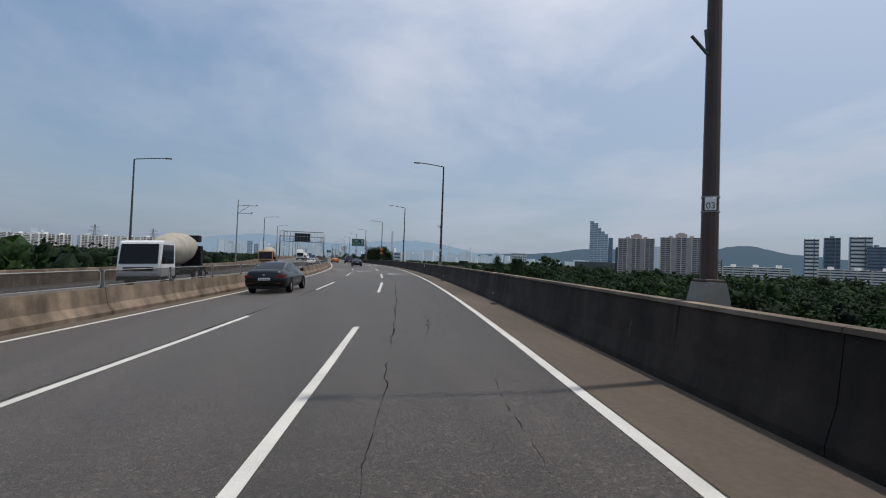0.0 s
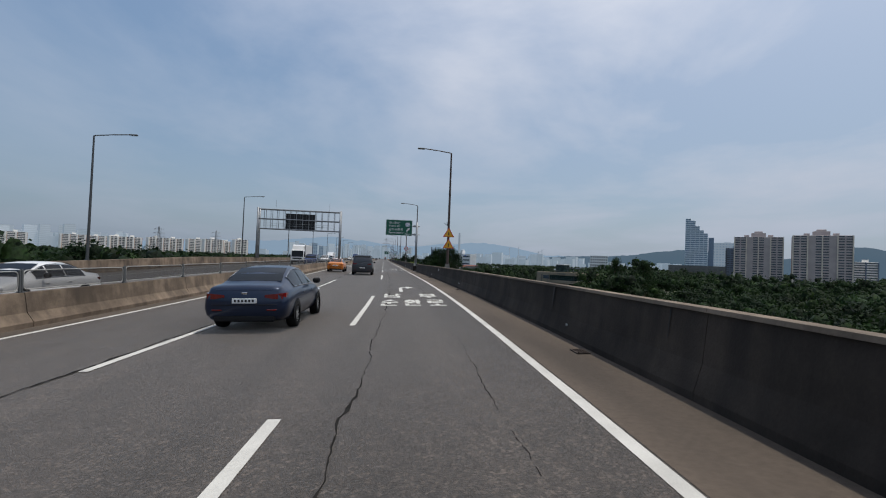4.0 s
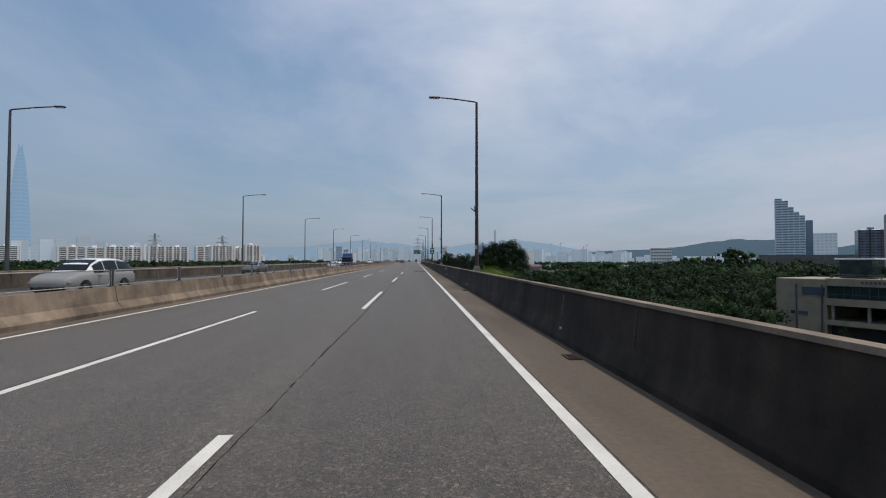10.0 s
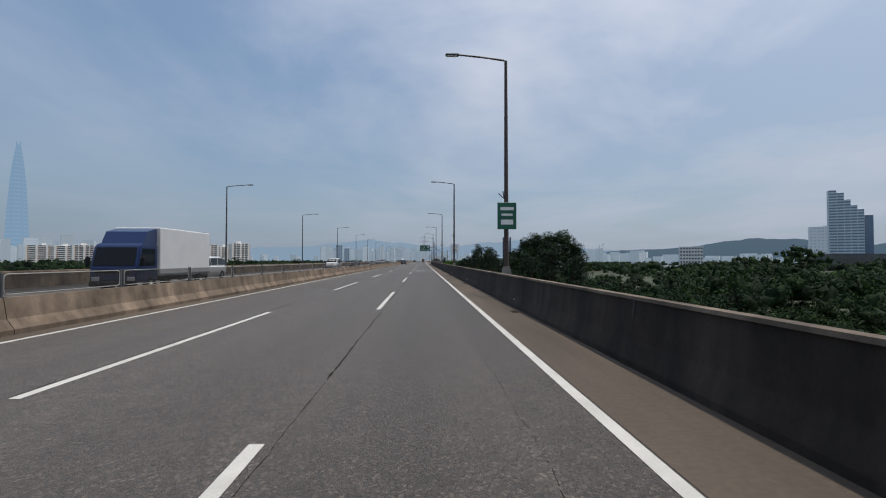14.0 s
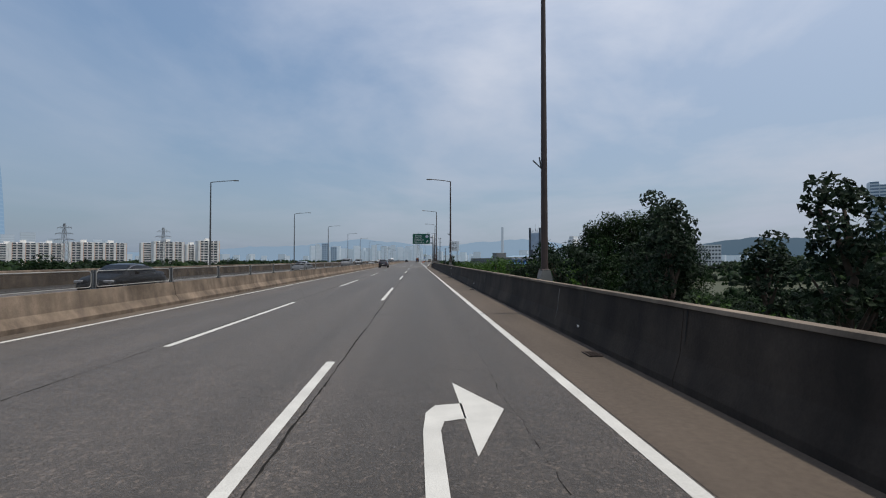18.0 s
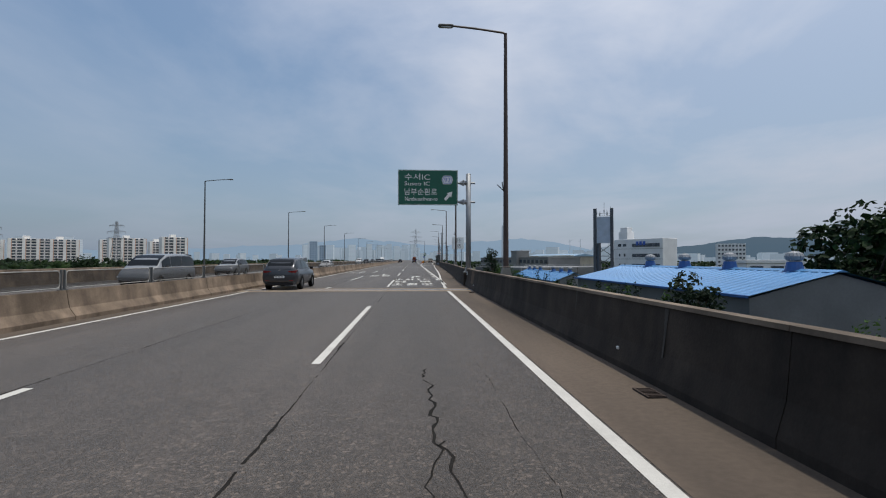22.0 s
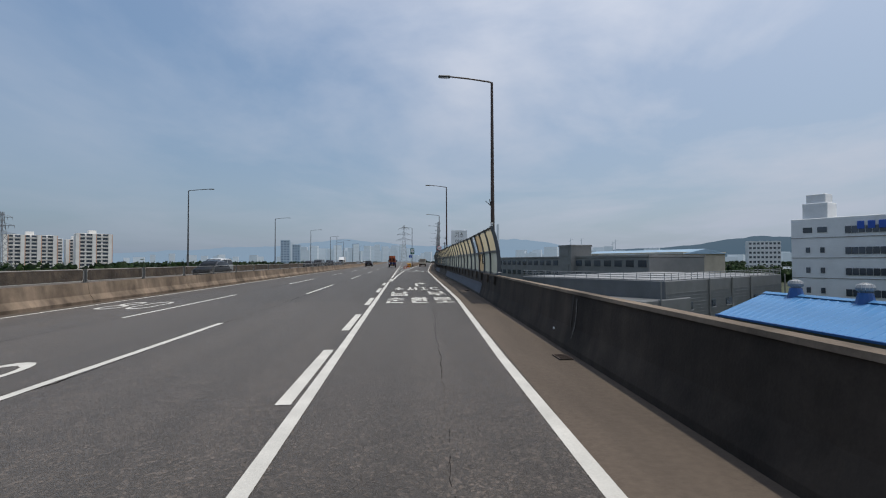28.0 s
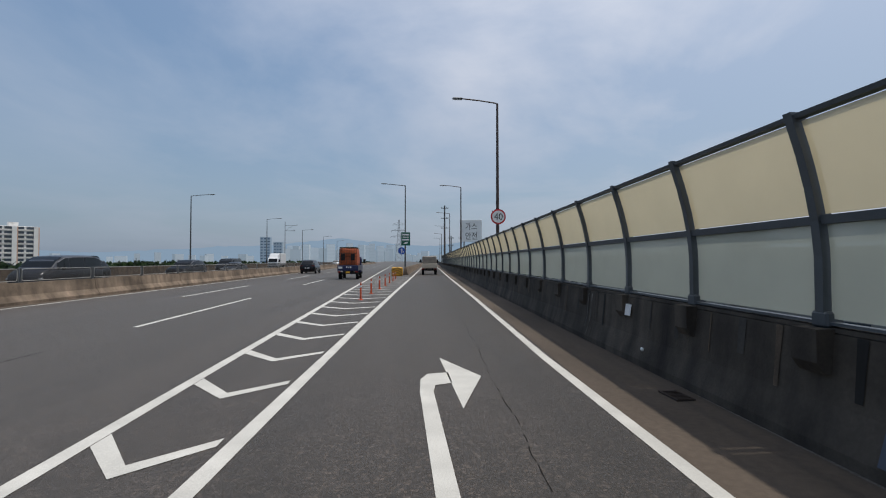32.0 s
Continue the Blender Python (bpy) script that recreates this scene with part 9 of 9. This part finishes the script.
for x in (-9.3, -5.0):
    bm = bmesh.new()
    tube(bm, (x, -0.15, 1.0), (x, -0.15, 9.6), 0.14, None, 8)
    part("downpipe", bm, STEEL_DARK, t)
for i in range(13):
    x = -4.0 + i * 1.25
    bm = bmesh.new()
    box(bm, (x + 0.6, 0.0 if i < 12 else 0.6, 8.4), (1.18, 0.08, 2.2), 0.01)
    g = part("glazing", bm, GREEN_GLASS, t)
    bm = bmesh.new()
    box(bm, (x, -0.04, 8.4), (0.07, 0.12, 2.2))
    box(bm, (x + 0.6, -0.04, 8.0), (1.2, 0.10, 0.06))
    part("mullion", bm, STEEL_DARK, g)
# black block paints the shade of the rooms behind the glazing
bm = bmesh.new()
box(bm, (4.2, D / 2 + 1.2, 8.4), (16, D - 4, 2.15))
part("dark_interior", bm, BLACK_M, t)
# back of the open deck, coloured black for its shade
bm = bmesh.new()
box(bm, (4.2, D - 1.0, 4.8), (17, 0.5, 2.6))
part("rear_wall", bm, BLACK_M, t)
for x in (-3.4, 2.0, 7.5, 11.5, 12.2):
    bm = bmesh.new()
    tube(bm, (x, 0.4 if x < 12 else 4.0, 3.5), (x, 0.4 if x < 12 else 4.0, 6.1), 0.28, None, 12)
    part("column", bm, PED_C, t)
for k in range(2):
    bm = bmesh.new()
    tube(bm, (-3.8, 0.2, 11.1 + k * 0.35), (12.0, 0.2, 11.1 + k * 0.35), 0.03, None, 6)
    for x in (-3.6, 0, 4, 8, 11.8):
        tube(bm, (x, 0.2, 10.7), (x, 0.2, 11.1 + k * 0.35), 0.03, None, 6)
    part("terrace_rail", bm, STEEL_DARK, t)
bm = bmesh.new()
box(bm, (-1.0, 5.5, 12.4), (5.0, 4.0, 3.2), 0.05)
hut = part("roof_pavilion", bm, GREEN_GLASS, t)
bm = bmesh.new()
box(bm, (-1.0, 5.5, 14.15), (6.2, 5.0, 0.3), 0.05)
part("pavilion_roof", bm, CONC_W, hut)
bm = bmesh.new()
for x in (5, 8.5, 12):
    tube(bm, (x, 2.5, 10.7), (x, 2.5, 12.6), 0.10, None, 8)
box(bm, (8.5, 3.5, 12.7), (8.5, 3.0, 0.22), 0.03)
part("roof_pergola", bm, STEEL_DARK, t)
bm = bmesh.new()
for k in range(9):
    box(bm, (1.4 + k * 0.62, -0.62, 10.15), (0.42, 0.05, 0.42))
part("sign_bars", bm, STEEL_DARK, t)
rg = np.random.default_rng(5)
v, f = leaf_cloud(rg, [(-4 + 2.0 * k, 1.6 + rg.random(), 10.9) for k in range(8)], [0.9] * 8, 90, 0.12)
shared("roof_planting", leaves_mesh("roof_planting", v, f, LEAF), t, pose(0, 0, 0), "low dark green roof planting")
bm = bmesh.new()
for k in range(12):
    box(bm, (15.2, -1.0 - k * 0.32, 3.4 - k * 0.28), (2.4, 0.34, 0.2))
part("outer_stair", bm, PED_C, t)

DECK = pose(74.0, 301.5, GROUND_Z + 3.43, 0, 0, -64)
for x, y, turn, lab in ((6.6, 5.6, 75, "white saloon parked on the open car deck"), (9.6, 1.6, -20, "white saloon parked at the deck's edge")):
    make_car(SEDAN, WHITE_CAR, DECK @ pose(x, y, 0.01, 0, 0, turn), lab, plate=False)

# billboard, utility poles, pylons ahead
t = thing("gas_billboard", pose(37.5, 838, GROUND_Z + 2.5, 0, 0, -8), "tall pale billboard with dark lettering on posts", "billboard")
bm = bmesh.new()
box(bm, (0, 0, 24.2), (9.5, 0.5, 9.6), 0.05)
b = part("board", bm, material("pale_board", (0.85, 0.86, 0.86), 0.6, 0, 0.05, 0.3), t)
upright_text("lettering", "가스", SIGN_BLACK, b, -2.4, 24.6, 5.0, 3.2, -0.26)
upright_text("lettering", "안전", SIGN_BLACK, b, -2.4, 20.4, 5.0, 3.2, -0.26)
for x in (-3, 3):
    bm = bmesh.new()
    tube(bm, (x, 0, -2.5), (x, 0, 19.5), 0.35, None, 10)
    part("post", bm, GALV, t)
for x, y, top in ((22, 797, 21.0), (30, 850, 13.0)):
    t = thing("utility_pole", pose(x, y, GROUND_Z), "dark utility pole with crossarms and insulators", "utility pole", "utility poles")
    h = top - GROUND_Z
    bm = bmesh.new()
    tube(bm, (0, 0, 0), (0, 0, h), 0.45, 0.25, 10)
    part("pole", bm, POLE_GREY, t)
    for dz in (1.0, 4.5, 8.0):
        bm = bmesh.new()
        box(bm, (0, 0, h - dz), (2.6, 0.15, 0.15))
        for xx in (-1.2, -0.6, 0.6, 1.2):
            tube(bm, (xx, 0, h - dz), (xx, 0, h - dz + 0.5), 0.1, 0.06, 6)
        part("crossarm", bm, POLE_GREY, t)


def pylon(x, y, top, mat=GALV):
    t = thing("power_pylon", pose(x, y, GROUND_Z), "tall steel lattice power pylon in the haze", "power pylon", "power pylons")
    h = top - GROUND_Z
    r = lambda z: 4.5 * (1 - z / h) ** 1.3 + 0.6
    for sx, sy in ((1, 1), (1, -1), (-1, 1), (-1, -1)):
        bm = bmesh.new()
        zs = np.linspace(0, h, 8)
        for a, b in zip(zs, zs[1:]):
            tube(bm, (sx * r(a), sy * r(a), a), (sx * r(b), sy * r(b), b), 0.18, None, 5)
        part("leg", bm, mat, t)
    zs = np.linspace(0, h, 13)
    for a, b in zip(zs, zs[1:]):
        bm = bmesh.new()
        for k in range(4):
            c0, c1 = [(1, 1), (1, -1), (-1, -1), (-1, 1)][k], [(1, -1), (-1, -1), (-1, 1), (1, 1)][k]
            tube(bm, (c0[0] * r(a), c0[1] * r(a), a), (c1[0] * r(b), c1[1] * r(b), b), 0.10, None, 4)
            tube(bm, (c1[0] * r(a), c1[1] * r(a), a), (c0[0] * r(b), c0[1] * r(b), b), 0.10, None, 4)
        part("bracing", bm, mat, t)["kind"] = "stuff"
    for f, w in ((0.68, 9), (0.80, 8), (0.92, 6.5)):
        bm = bmesh.new()
        tube(bm, (-w, 0, h * f), (w, 0, h * f), 0.22, None, 5)
        tube(bm, (-w, 0, h * f), (0, 0, h * f + 2.2), 0.12, None, 4)
        tube(bm, (w, 0, h * f), (0, 0, h * f + 2.2), 0.12, None, 4)
        for xx in (-w, -w * 0.5, w * 0.5, w):
            tube(bm, (xx, 0, h * f), (xx, 0, h * f - 1.8), 0.12, None, 5)
        part("crossarm", bm, mat, t)


pylon(5, 1150, 46)
pylon(-330, 850, 36)
pylon(-268, 905, 36)
